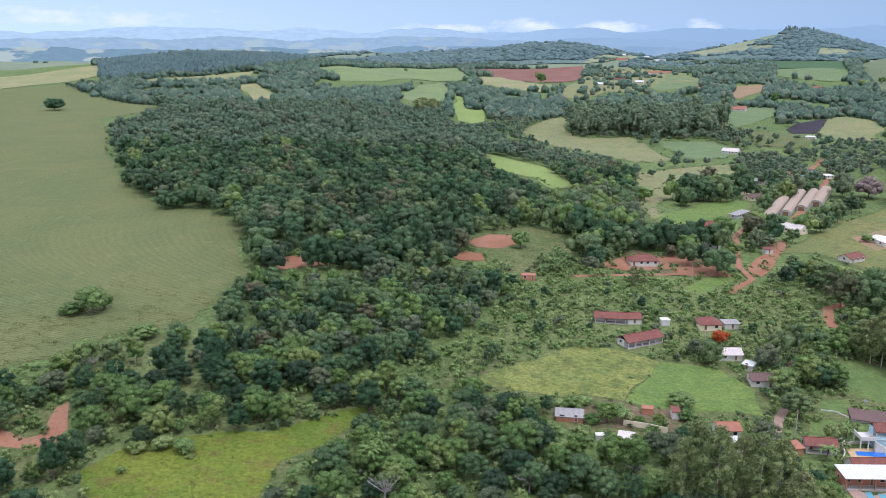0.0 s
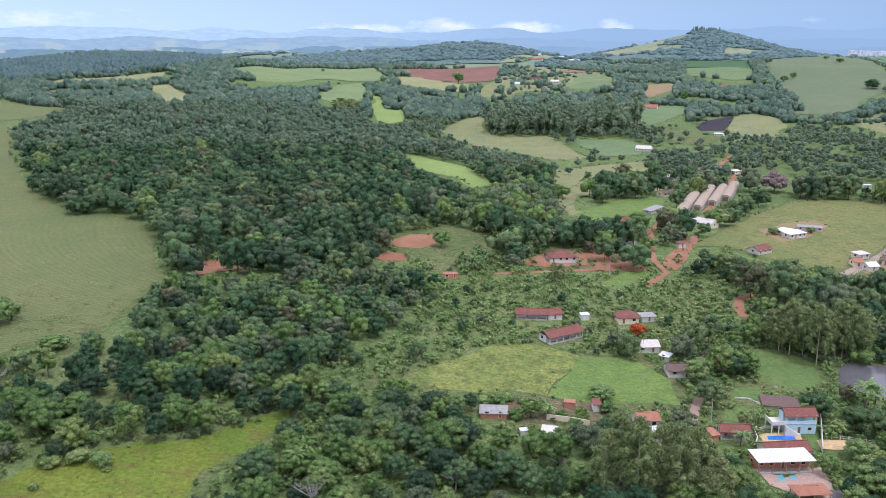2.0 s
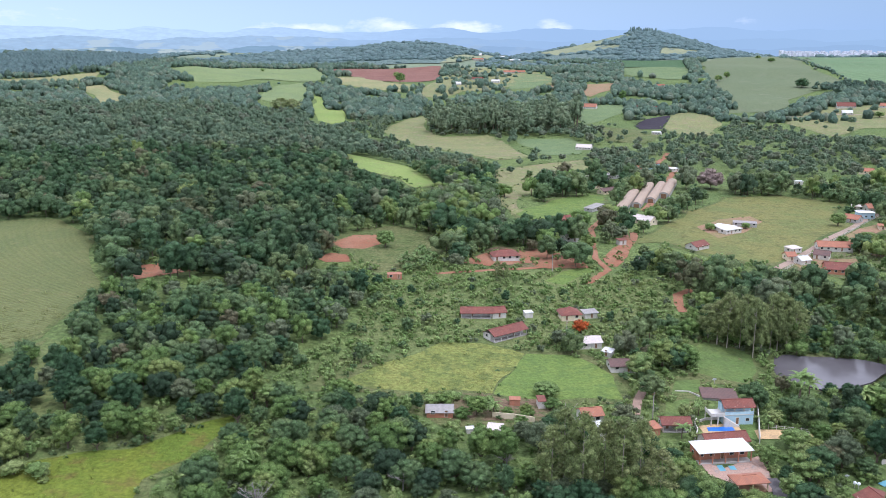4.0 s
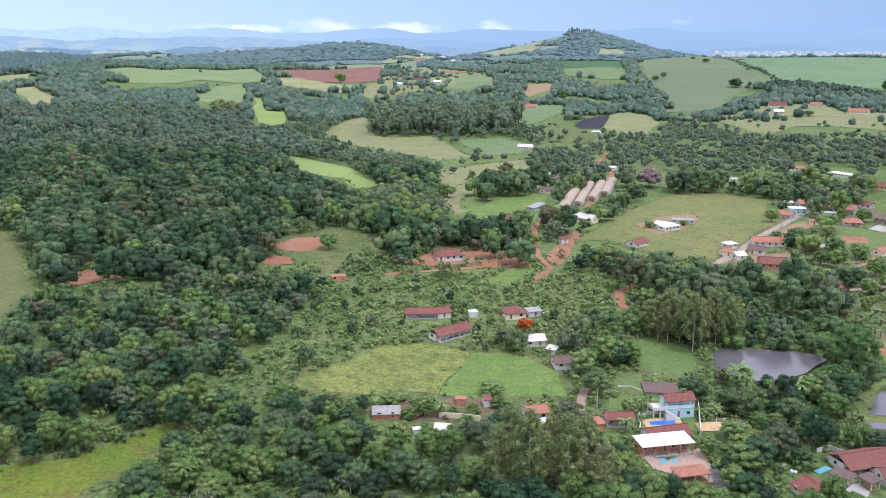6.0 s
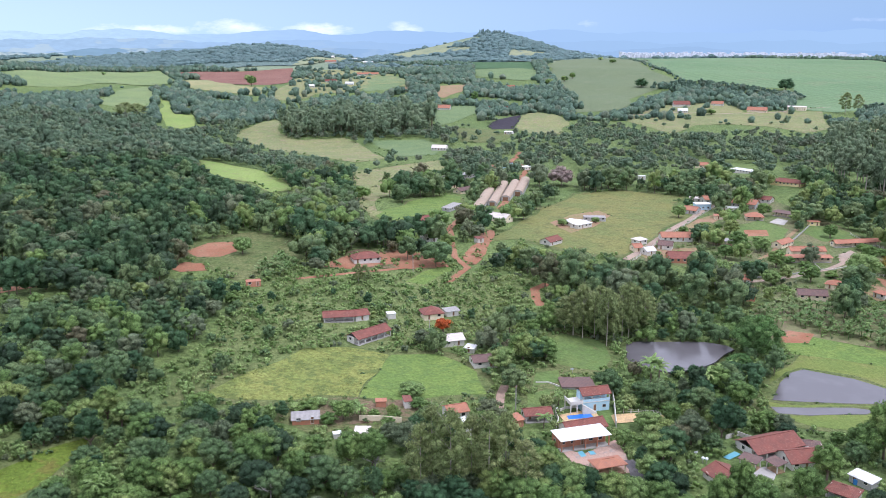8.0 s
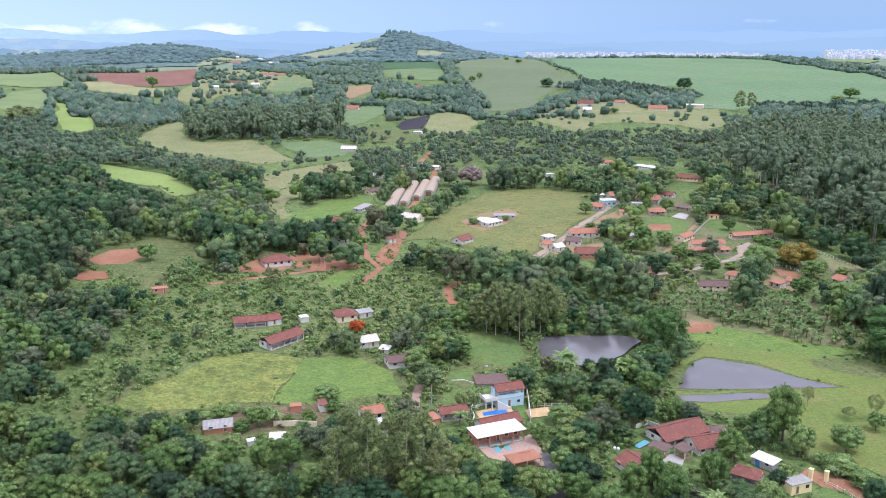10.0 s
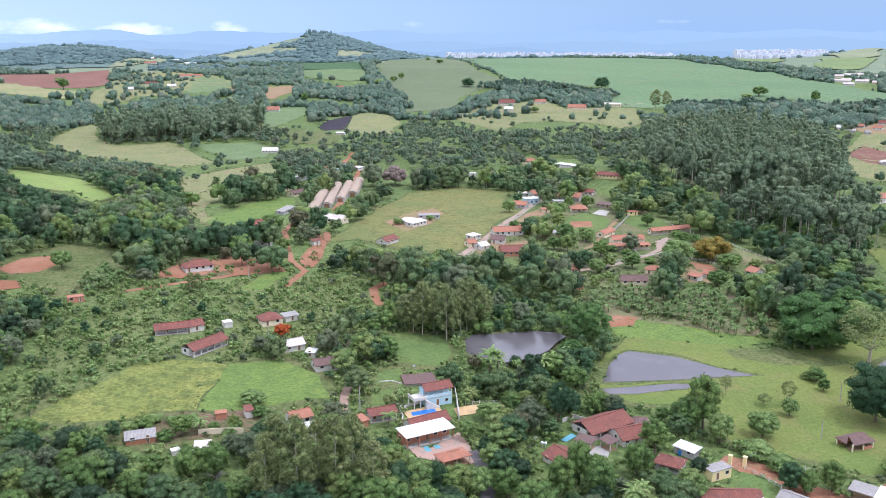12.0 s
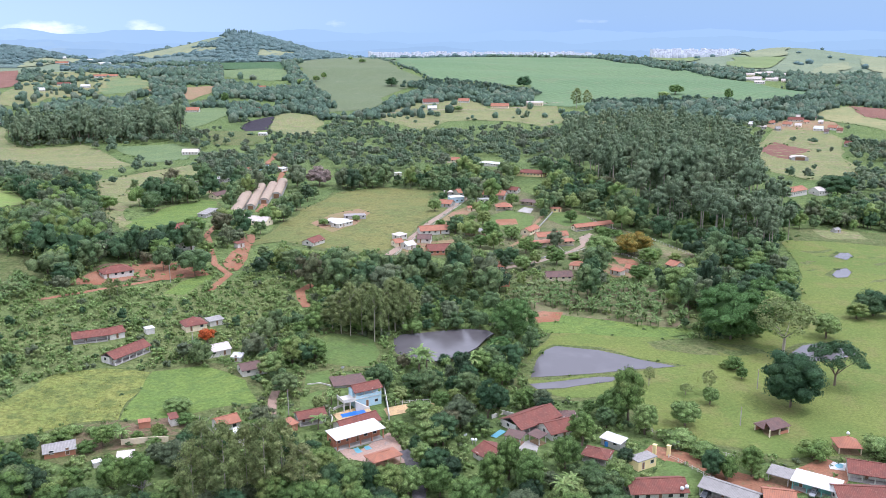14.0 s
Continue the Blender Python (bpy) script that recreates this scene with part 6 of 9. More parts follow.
house('house', 'tiny white house among dense trees', 364.5, 589.7, -11.6, 5.0, 4.0, 2.5, 'flat', 0.0, M_SHEET_WHITE, M_WALL_WHITE, 'closed', 0.40, 'house')
house('house', 'hill farm house with red roof', 743.1, 1105.2, -20.2, 24.0, 9.5, 2.8, 'gable', 4.7, M_TILE_RED, M_WALL_WHITE, 'closed', 0.40, 'house')
house('shed', 'white shed of the hill farm', 713.0, 1056.1, -20.3, 13.0, 7.0, 2.8, 'gable', 3.4, M_SHEET_WHITE, M_WALL_WHITE, 'closed', 0.40, 'house')
house('barn', 'hill farm barn with pinkish roof', 801.9, 1009.4, -45.3, 26.1, 9.6, 2.8, 'gable', 4.0, M_TILE_ORANGE, M_WALL_CREAM, 'closed', 0.40, 'house')
house('shed', 'pale shed of the hill farm', 864.5, 1005.9, -47.5, 26.8, 12.0, 4.0, 'mono', 1.0, M_SHEET_PALE, M_WALL_CREAM, 'closed', 0.40, 'house')
house('shed', 'small outbuilding of the hill farm', 792.3, 1086.0, -49.8, 16.7, 8.0, 2.8, 'gable', 3.4, M_TILE_ORANGE, M_WALL_WHITE, 'closed', 0.40, 'house')
house('barn', 'pale tunnel barn beside the ploughed field', 750.6, 484.3, -43.5, 15.5, 10.0, 2.1, 'barrel', 2.0, M_SHEET_PALE, M_WALL_GREY, 'closed', 0.40, 'house')
house('house', 'house with red roof on the building plots', 1023.9, 669.8, -70.5, 19.2, 6.4, 2.8, 'gable', 2.7, M_TILE_RED, M_WALL_WHITE, 'closed', 0.40, 'house')
house('house', 'small white house on the slope', 963.0, 598.7, -71.8, 10.3, 6.4, 2.8, 'gable', 2.7, M_SHEET_WHITE, M_WALL_WHITE, 'closed', 0.40, 'house')
house('house', 'small house with orange roof on the slope', 981.3, 591.9, -72.6, 10.4, 6.4, 2.8, 'gable', 2.7, M_TILE_ORANGE, M_WALL_WHITE, 'closed', 0.40, 'house')
house('house', 'white house at the wood edge', 938.0, 669.6, -68.2, 14.2, 6.4, 2.8, 'gable', 2.7, M_SHEET_WHITE, M_WALL_WHITE, 'closed', 0.40, 'house')
house('house', 'house with red roof on the valley side', 901.6, 520.4, -73.7, 12.8, 6.4, 2.8, 'gable', 2.7, M_TILE_RED, M_WALL_WHITE, 'closed', 0.40, 'house')
house('house', 'dark-roofed house by the valley', 571.8, 388.4, -58.9, 8.4, 9.2, 3.4, 'gable', 2.3, M_TILE_BROWN, M_WALL_WHITE, 'closed', 0.40, 'house')
house('house', 'house with orange roof by the valley', 575.6, 373.2, 2.9, 22.2, 9.2, 3.4, 'gable', 2.3, M_TILE_ORANGE, M_WALL_WHITE, 'closed', 0.40, 'house')
house('house', 'pale-roofed house beside the green valley', 601.6, 367.5, -5.3, 15.4, 9.2, 3.4, 'gable', 2.3, M_SHEET_PALE, M_WALL_WHITE, 'closed', 0.40, 'house')
house('house', 'small house with bright orange roof', 967.8, 644.1, -70.1, 10.6, 6.4, 2.8, 'gable', 2.7, M_TILE_ORANGE, M_WALL_WHITE, 'closed', 0.40, 'house')
house('house', 'pale estate house with pink roof', 1496.2, 1080.3, -67.9, 29.3, 6.4, 2.8, 'gable', 2.7, M_SHEET_PALE, M_WALL_WHITE, 'closed', 0.40, 'house')
house('house', 'pale estate house with pink roof', 1576.6, 1098.4, -68.9, 30.6, 6.4, 2.8, 'gable', 2.7, M_SHEET_PALE, M_WALL_WHITE, 'closed', 0.40, 'house')
house('house', 'long white building of the far estate', 1553.9, 1057.3, -42.0, 27.4, 6.4, 2.8, 'gable', 2.7, M_SHEET_PALE, M_WALL_WHITE, 'closed', 0.40, 'house')
house('house', 'long white building of the far estate', 1431.6, 1019.4, -68.3, 18.7, 6.4, 2.8, 'gable', 2.7, M_SHEET_PALE, M_WALL_WHITE, 'closed', 0.40, 'house')
house('house', 'pale estate house with a washed-out roof', 1565.8, 1138.6, -54.0, 16.9, 7.2, 2.8, 'gable', 3.0, M_SHEET_PALE, M_WALL_CREAM, 'closed', 0.40, 'house')
house('house', 'pale estate house with a washed-out roof', 1597.8, 1138.4, -40.8, 22.3, 7.2, 2.8, 'gable', 3.0, M_SHEET_PALE, M_WALL_WHITE, 'closed', 0.40, 'house')
house('house', 'pale estate house with a washed-out roof', 1621.8, 1132.4, -55.1, 14.7, 7.2, 2.8, 'gable', 3.0, M_SHEET_PALE, M_WALL_CREAM, 'closed', 0.40, 'house')
house('house', 'pale estate house with a washed-out roof', 1616.1, 1101.9, -48.9, 19.6, 7.2, 2.8, 'gable', 3.0, M_SHEET_PALE, M_WALL_CREAM, 'closed', 0.40, 'house')
house('house', 'pale estate house with a washed-out roof', 1520.1, 1089.1, -50.9, 17.5, 7.2, 2.8, 'gable', 3.0, M_SHEET_PALE, M_WALL_CREAM, 'closed', 0.40, 'house')
house('house', 'pale estate house with a washed-out roof', 1514.8, 1051.5, -55.2, 23.3, 7.2, 2.8, 'gable', 3.0, M_SHEET_PALE, M_WALL_WHITE, 'closed', 0.40, 'house')
house('house', 'pale estate house with a washed-out roof', 1503.2, 1015.3, -62.8, 11.0, 7.2, 2.8, 'gable', 3.0, M_SHEET_PALE, M_WALL_CREAM, 'closed', 0.40, 'house')
house('house', 'small plain house on the building plots', 927.9, 649.6, -51.6, 5.8, 5.6, 2.4, 'gable', 2.4, M_SHEET_PALE, M_WALL_GREY, 'closed', 0.40, 'house')
house('house', 'small plain house on the building plots', 971.2, 668.6, -69.2, 6.9, 5.6, 2.4, 'gable', 2.4, M_TILE_ORANGE, M_WALL_GREY, 'closed', 0.40, 'house')
house('house', 'small plain house on the building plots', 930.3, 631.7, -38.7, 5.8, 5.6, 2.4, 'gable', 2.4, M_SHEET_GREY, M_WALL_GREY, 'closed', 0.40, 'house')
house('house', 'small plain house on the building plots', 970.2, 630.6, -67.3, 7.5, 5.6, 2.4, 'gable', 2.4, M_SHEET_PALE, M_WALL_CREAM, 'closed', 0.40, 'house')
house('house', 'small plain house on the building plots', 1008.8, 645.3, -40.2, 6.2, 5.6, 2.4, 'gable', 2.4, M_TILE_ORANGE, M_WALL_CREAM, 'closed', 0.40, 'house')
house('house', 'small plain house on the building plots', 1021.9, 633.3, -65.1, 5.5, 5.6, 2.4, 'gable', 2.4, M_SHEET_PALE, M_WALL_GREY, 'closed', 0.40, 'house')
house('house', 'small plain house on the building plots', 954.6, 583.2, -65.4, 5.0, 5.6, 2.4, 'gable', 2.4, M_TILE_BROWN, M_WALL_GREY, 'closed', 0.40, 'house')
house('house', 'small plain house on the building plots', 971.8, 577.0, -59.3, 6.6, 5.6, 2.4, 'gable', 2.4, M_TILE_RED, M_WALL_CREAM, 'closed', 0.40, 'house')
house('house', 'small plain house on the building plots', 1056.1, 689.2, -70.6, 7.4, 5.6, 2.4, 'gable', 2.4, M_SHEET_PALE, M_WALL_GREY, 'closed', 0.40, 'house')
house('house', 'small plain house on the building plots', 1061.7, 669.4, -47.5, 6.6, 5.6, 2.4, 'gable', 2.4, M_TILE_BROWN, M_WALL_CREAM, 'closed', 0.40, 'house')
house('house', 'narrow white street house with pale roof', 243.2, 392.5, 16.1, 6.6, 5.0, 2.4, 'mono', 0.4, M_SHEET_PALE, M_WALL_WHITE, 'closed', 0.40, 'house')
house('house', 'white street house with white roof', 235.9, 372.0, 7.7, 5.4, 5.8, 2.4, 'gable', 1.4, M_SHEET_WHITE, M_WALL_WHITE, 'closed', 0.40, 'house')
house('house', 'cream street house with terracotta roof', 233.6, 379.5, -4.0, 4.6, 5.8, 2.4, 'gable', 1.4, M_TILE_ORANGE, M_WALL_CREAM, 'closed', 0.40, 'house')
house('house', 'village house with a red roof', 366.7, 506.1, -32.5, 7.4, 5.8, 2.5, 'gable', 1.4, M_TILE_RED, M_WALL_CREAM, 'closed', 0.40, 'house')
house('house', 'village house with pale roof sheets', 346.0, 491.0, -31.6, 7.1, 5.0, 2.5, 'mono', 0.4, M_SHEET_PALE, M_WALL_WHITE, 'closed', 0.40, 'house')
house('house', 'village house with a dark red roof', 381.4, 465.2, -61.3, 9.8, 6.9, 2.5, 'gable', 1.7, M_TILE_RED, M_WALL_WHITE, 'closed', 0.40, 'house')
house('house', 'small garden cottage with terracotta roof', 306.5, 281.3, -67.7, 4.9, 5.8, 2.4, 'gable', 1.4, M_TILE_ORANGE, M_WALL_WHITE, 'closed', 0.40, 'house')
house('house', 'small white garden cottage with orange roof', 307.1, 308.3, -57.2, 3.8, 4.6, 2.2, 'gable', 1.1, M_TILE_ORANGE, M_WALL_WHITE, 'closed', 0.40, 'house')
house('house', 'large farmhouse with a sweeping dark red roof', 155.0, 178.6, 3.0, 15.5, 9.0, 2.4, 'gable', 2.0, M_TILE_RED, M_WALL_WHITE, 'veranda', 0.50, 'house')
house('house', 'side wing of the red-roofed farmhouse', 158.0, 170.2, -8.0, 9.0, 7.6, 2.2, 'gable', 1.7, M_TILE_RED, M_WALL_WHITE, 'closed', 0.50, 'house')
house('house', 'rear wing with paler brown tiles', 165.8, 175.4, -30.7, 5.9, 4.7, 1.9, 'hip', 1.0, M_TILE_BROWN, M_WALL_WHITE, 'closed', 0.40, 'house')
house('porch', 'lean-to with weathered brown tiles beside the pool', 143.5, 171.8, -62.0, 4.5, 3.2, 2.3, 'mono', 0.5, M_TILE_BROWN, M_WALL_WHITE, 'open', 0.40, 'house')
house('porch', 'porch roof of the farmhouse', 149.0, 168.5, -82.0, 3.8, 3.0, 2.3, 'mono', 0.5, M_TILE_BROWN, M_WALL_WHITE, 'open', 0.40, 'house')
house('outbuilding', 'outbuilding with bright red roof', 132.5, 167.7, -87.7, 7.0, 7.9, 2.0, 'gable', 1.6, M_TILE_RED, M_WALL_WHITE, 'closed', 0.40, 'house')
house('shed', 'shed with a clean white sheet roof', 165.9, 155.8, -77.1, 6.1, 3.4, 2.0, 'mono', 0.5, M_SHEET_WHITE, M_WALL_GREY, 'closed', 0.40, 'house')
house('house', 'cottage with brown-red hipped roof', 156.2, 152.3, -60.8, 6.8, 5.8, 2.0, 'hip', 1.2, M_TILE_RED, M_WALL_WHITE, 'veranda', 0.40, 'house')
house('gate_house', 'small yellow gate house with grey flat roof', 163.7, 143.0, -3.2, 6.5, 3.5, 2.5, 'flat', 0.0, M_SHEET_GREY, M_WALL_YELLOW, 'closed', 0.20, 'house')
house('house', 'broad house with a dark red hipped roof', 155.1, 131.0, -30.7, 14.1, 7.9, 2.5, 'gable', 1.7, M_TILE_RED, M_WALL_WHITE, 'closed', 0.40, 'house')
house('garage', 'long garage with grey roof sheets', 169.0, 119.0, -74.9, 13.6, 6.3, 2.5, 'gable', 1.3, M_SHEET_GREY, M_WALL_GREY, 'veranda', 0.40, 'house')
house('shop', 'shop with white sheet roof and teal posts', 190.8, 109.6, -70.0, 10.7, 5.5, 2.5, 'mono', 0.7, M_SHEET_WHITE, M_WALL_TEAL, 'veranda', 0.40, 'house')
house('house', 'house with patched orange tiles', 176.6, 110.8, -47.2, 7.1, 7.9, 2.4, 'gable', 1.6, M_TILE_ORANGE, M_WALL_BRICK, 'closed', 0.40, 'house')
house('lean_to', 'open lean-to with grey roof sheets', 187.6, 117.8, -70.0, 5.2, 4.4, 2.4, 'mono', 0.5, M_SHEET_GREY, M_WALL_GREY, 'open', 0.40, 'house')
house('house', 'large house with maroon tile roof', 196.6, 99.0, -40.4, 16.9, 8.4, 2.5, 'gable', 1.7, M_TILE_RED, M_WALL_WHITE, 'closed', 0.40, 'house')
house('house', 'long house with maroon roof and arcade', 210.8, 104.2, -55.0, 15.5, 8.4, 2.5, 'gable', 1.7, M_TILE_RED, M_WALL_WHITE, 'veranda', 0.40, 'house')
house('pavilion', 'pavilion with a pointed orange tile roof', 218.9, 118.2, -40.6, 6.1, 5.8, 2.4, 'hip', 1.8, M_TILE_ORANGE, M_WALL_CREAM, 'open', 0.40, 'house')
FIELD_SHED = (212.0, 137.3, -7.5)
CLEAR.append(([(206, 133), (218, 133), (218, 142), (206, 142)], 1.0))
LATER.append(CLEAR[-1])

# ---- trees and other growth ----
def rot_to(nrm, rng):
    """For each normal, two directions across it, turned at random."""
    a = rng.normal(size=nrm.shape)
    u = np.cross(nrm, a)
    u /= np.linalg.norm(u, axis=1)[:, None] + 1e-9
    return u, np.cross(nrm, u)


def leaf_quads(p, nrm, size, rng, long=1.0):
    u, v = rot_to(nrm, rng)
    s = size * rng.uniform(0.65, 1.35, len(p))[:, None]
    droop = nrm * s * 0.25
    c = np.stack([p - u * s * long, p - v * s * 0.62 + droop, p + u * s * long, p + v * s * 0.62 + droop], 1)
    return c.reshape(-1, 3), np.arange(len(p) * 4).reshape(-1, 4)


def unit(rng, n, low=-1.0):
    z = rng.uniform(low, 1, n)
    a = rng.uniform(0, 2 * np.pi, n)
    q = np.sqrt(1 - z * z)
    return np.stack([q * np.cos(a), q * np.sin(a), z], 1)


def ball(c, r, rng, seg=6, rows=4, rough=(0.76, 1.2)):
    """A lumpy closed form out of quads: the shaded inside of a clump, rounder above than below."""
    vs, qs = [], []
    rise = {2: (-0.8, 0.5, 1.5), 3: (-0.7, 0.15, 0.85, 1.5)}.get(rows) or [-np.pi / 2 + np.pi * (0.04 + 0.92 * i / rows) for i in range(rows + 1)]
    for i, e in enumerate(rise):
        for j in range(seg):
            a = 2 * np.pi * (j + 0.5 * (i % 2)) / seg
            k = rng.uniform(*rough)
            vs.append((c[0] + r[0] * k * np.cos(e) * np.cos(a), c[1] + r[1] * k * np.cos(e) * np.sin(a), c[2] + r[2] * k * np.sin(e)))
    for i in range(rows):
        for j in range(seg):
            qs.append((i * seg + j, i * seg + (j + 1) % seg, (i + 1) * seg + (j + 1) % seg, (i + 1) * seg + j))
    return np.array(vs), np.array(qs)


def limb(p0, p1, r0, r1, seg=5):
    p0, p1 = np.array(p0, float), np.array(p1, float)
    d = (p1 - p0) / (np.linalg.norm(p1 - p0) + 1e-9)
    u = np.cross(d, (0.3, 0.9, 0.1))
    u /= np.linalg.norm(u)
    v = np.cross(d, u)
    a = np.arange(seg) * 2 * np.pi / seg
    ring = np.cos(a)[:, None] * u + np.sin(a)[:, None] * v
    vs = np.concatenate([p0 + ring * r0, p1 + ring * r1])
    qs = np.array([(i, (i + 1) % seg, seg + (i + 1) % seg, seg + i) for i in range(seg)])
    return vs, qs


def join(parts):
    vs, qs, n = [], [], 0
    for v, q in parts:
        vs.append(v), qs.append(q + n)
        n += len(v)
    return np.concatenate(vs), np.concatenate(qs)


def broad_crown(rng, width, low, top, clumps, leaves, leaf, open_=0.0, seg=(5, 3), fill=0.82, under=-0.25):
    """A round-headed, uneven crown: billowing clumps over a lobed dome, hollows between them, loose leaves round each."""
    R, H = width / 2, (top - low) / 2
    mid = np.array([0, 0, low + H])
    parts = []
    k = np.arange(clumps) + 0.5
    dz = under + (1 - under) * k / clumps
    da = k * 2.39996 + rng.uniform(0, 6.28) + rng.normal(size=clumps) * 0.35
    q = np.sqrt(1 - dz * dz)
    d = np.stack([q * np.cos(da), q * np.sin(da), dz], 1)
    lobes = unit(rng, 4, -0.2)
    reach = 0.80 + 0.26 * np.max(np.maximum(d @ lobes.T, 0.0) ** 3, axis=1)
    usual = math.sqrt(2 * (1 - under) / clumps) * 0.82 * R
    for k in range(clumps):
        rad = min(0.5 * R, usual * rng.uniform(0.75, 1.3))
        c = mid + d[k] * np.maximum((R - rad * 0.75, R - rad * 0.75, H - rad * 0.5), 0.1) * reach[k] * rng.uniform(0.9, 1.08)
        n = max(2, int(leaves / clumps * rng.uniform(0.7, 1.3)))
        nd = unit(rng, n, -0.35) + 0.3 * d[k]
        nd /= np.linalg.norm(nd, axis=1)[:, None]
        flat = rng.uniform(0.6, 0.8)
        p = c + nd * (rad, rad, rad * flat) * rng.uniform(0.75, 1.18, n)[:, None]
        nrm = nd + 0.4 * rng.normal(size=nd.shape) + (0, 0, 0.3)
        nrm /= np.linalg.norm(nrm, axis=1)[:, None]
        parts.append(leaf_quads(p, nrm, leaf, rng))
        if open_ < 0.5:
            parts.append(ball(c, (rad * fill, rad * fill, rad * fill * flat), rng, *seg))
    if open_ < 0.5 and clumps > 5:
        parts.append(ball(mid, (R * 0.55, R * 0.55, H * 0.55), rng, *((8, 5) if clumps > 20 else seg)))
    return join(parts)


def broad_trunk(rng, low, width, r=0.28):
    fork = low + width * 0.12
    parts = [limb((0, 0, -0.6), (rng.uniform(-0.2, 0.2), rng.uniform(-0.2, 0.2), fork), r * 1.25, r, 7)]
    for k in range(6):
        a = 2 * np.pi * (k + rng.uniform(0, 0.6)) / 6
        bend = np.array((np.cos(a) * width * 0.15, np.sin(a) * width * 0.15, fork + width * rng.uniform(0.12, 0.2)))
        tip = bend + (np.cos(a + 0.3) * width * 0.2, np.sin(a + 0.3) * width * 0.2, width * rng.uniform(0.08, 0.2))
        parts += [limb((0, 0, fork * 0.9), bend, r * 0.6, r * 0.35, 5), limb(bend, tip, r * 0.35, r * 0.12, 4)]
    return join(parts)


def tall_crown(rng, width, low, top, clumps, leaves, leaf, dense=0.7):
    """A eucalyptus: rounded airy clumps set about an upright egg-shaped head."""
    parts = []
    for k in range(clumps):
        f = (k + rng.uniform(0, 1)) / clumps
        a = k * 2.4 + rng.uniform(-0.6, 0.6)
        girth = math.sin(math.pi * (0.16 + 0.80 * f)) ** 0.7
        rad = width * rng.uniform(0.16, 0.26) * min(1.0, (16 / clumps) ** 0.4)
        out = max(0.0, width / 2 * girth - rad * 0.7) * rng.uniform(0.75, 1.1)
        c = np.array([np.cos(a) * out, np.sin(a) * out, low + (top - low) * (0.06 + 0.88 * f)])
        n = max(3, int(leaves / clumps * rng.uniform(0.8, 1.2)))
        nd = unit(rng, n, -0.5)
        p = c + nd * (rad, rad, rad * 0.85) * rng.uniform(0.8, 1.12, n)[:, None]
        nrm = nd + 0.3 * rng.normal(size=nd.shape) + (0, 0, 0.35)
        nrm /= np.linalg.norm(nrm, axis=1)[:, None]
        parts.append(leaf_quads(p, nrm, leaf, rng, 1.1))
        if dense:
            parts.append(ball(c, (rad * dense, rad * dense, rad * dense * 0.85), rng, 5, 3))
    if dense > 0.6:
        parts.append(ball((0, 0, (low + top) / 2), (width * 0.22, width * 0.22, (top - low) * 0.3), rng, 5, 3))
    return join(parts)


def tall_trunk(rng, top, width, r=0.22):
    lean = rng.uniform(-0.5, 0.5, 2)
    parts = [limb((0, 0, -0.6), (lean[0], lean[1], top * 0.92), r, r * 0.3, 6)]
    for k in range(6):
        z = top * rng.uniform(0.45, 0.85)
        a = rng.uniform(0, 2 * np.pi)
        parts.append(limb((lean[0] * z / top, lean[1] * z / top, z), (np.cos(a) * width * 0.35, np.sin(a) * width * 0.35, z + width * 0.35), r * 0.4, r * 0.12, 4))
    return join(parts)


def scattered(step, r0, r1, az0=-65.5, az1=31.0, seed=1):
    """Uneven places over the ring from r0 to r1."""
    rng = np.random.default_rng(seed)
    a = np.arange(-r1, r1, step)
    x, y = np.meshgrid(a, np.arange(-0.2 * r1, r1, step))
    x, y = x.ravel(), y.ravel()
    x, y = x + rng.uniform(-0.46, 0.46, len(x)) * step, y + rng.uniform(-0.46, 0.46, len(x)) * step
    r, az = np.hypot(x, y), np.degrees(np.arctan2(-x, y))
    k = (r >= r0) & (r < r1) & (az > az0) & (az < az1)
    return x[k], y[k], rng


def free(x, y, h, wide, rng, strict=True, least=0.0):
    """Where growth of height h neither stands in a clearing nor hides one in the camera's view."""
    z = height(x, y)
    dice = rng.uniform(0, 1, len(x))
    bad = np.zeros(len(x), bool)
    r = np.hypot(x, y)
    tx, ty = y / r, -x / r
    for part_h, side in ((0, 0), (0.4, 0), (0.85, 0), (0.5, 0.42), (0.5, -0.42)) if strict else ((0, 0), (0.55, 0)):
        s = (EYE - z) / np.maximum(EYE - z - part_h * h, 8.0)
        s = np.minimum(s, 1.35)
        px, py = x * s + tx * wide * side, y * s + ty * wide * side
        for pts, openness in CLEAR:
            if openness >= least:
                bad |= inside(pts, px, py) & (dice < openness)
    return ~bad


def in_zone(name, x, y):
    return inside(ZONES[name], x, y)


def gaps(x, y, wide, seed):
    """Slow change of cover from place to place, -1 to 1."""
    return np.array([noise.noise(Vector((a / wide, b / wide, seed))) for a, b in zip(x, y)])


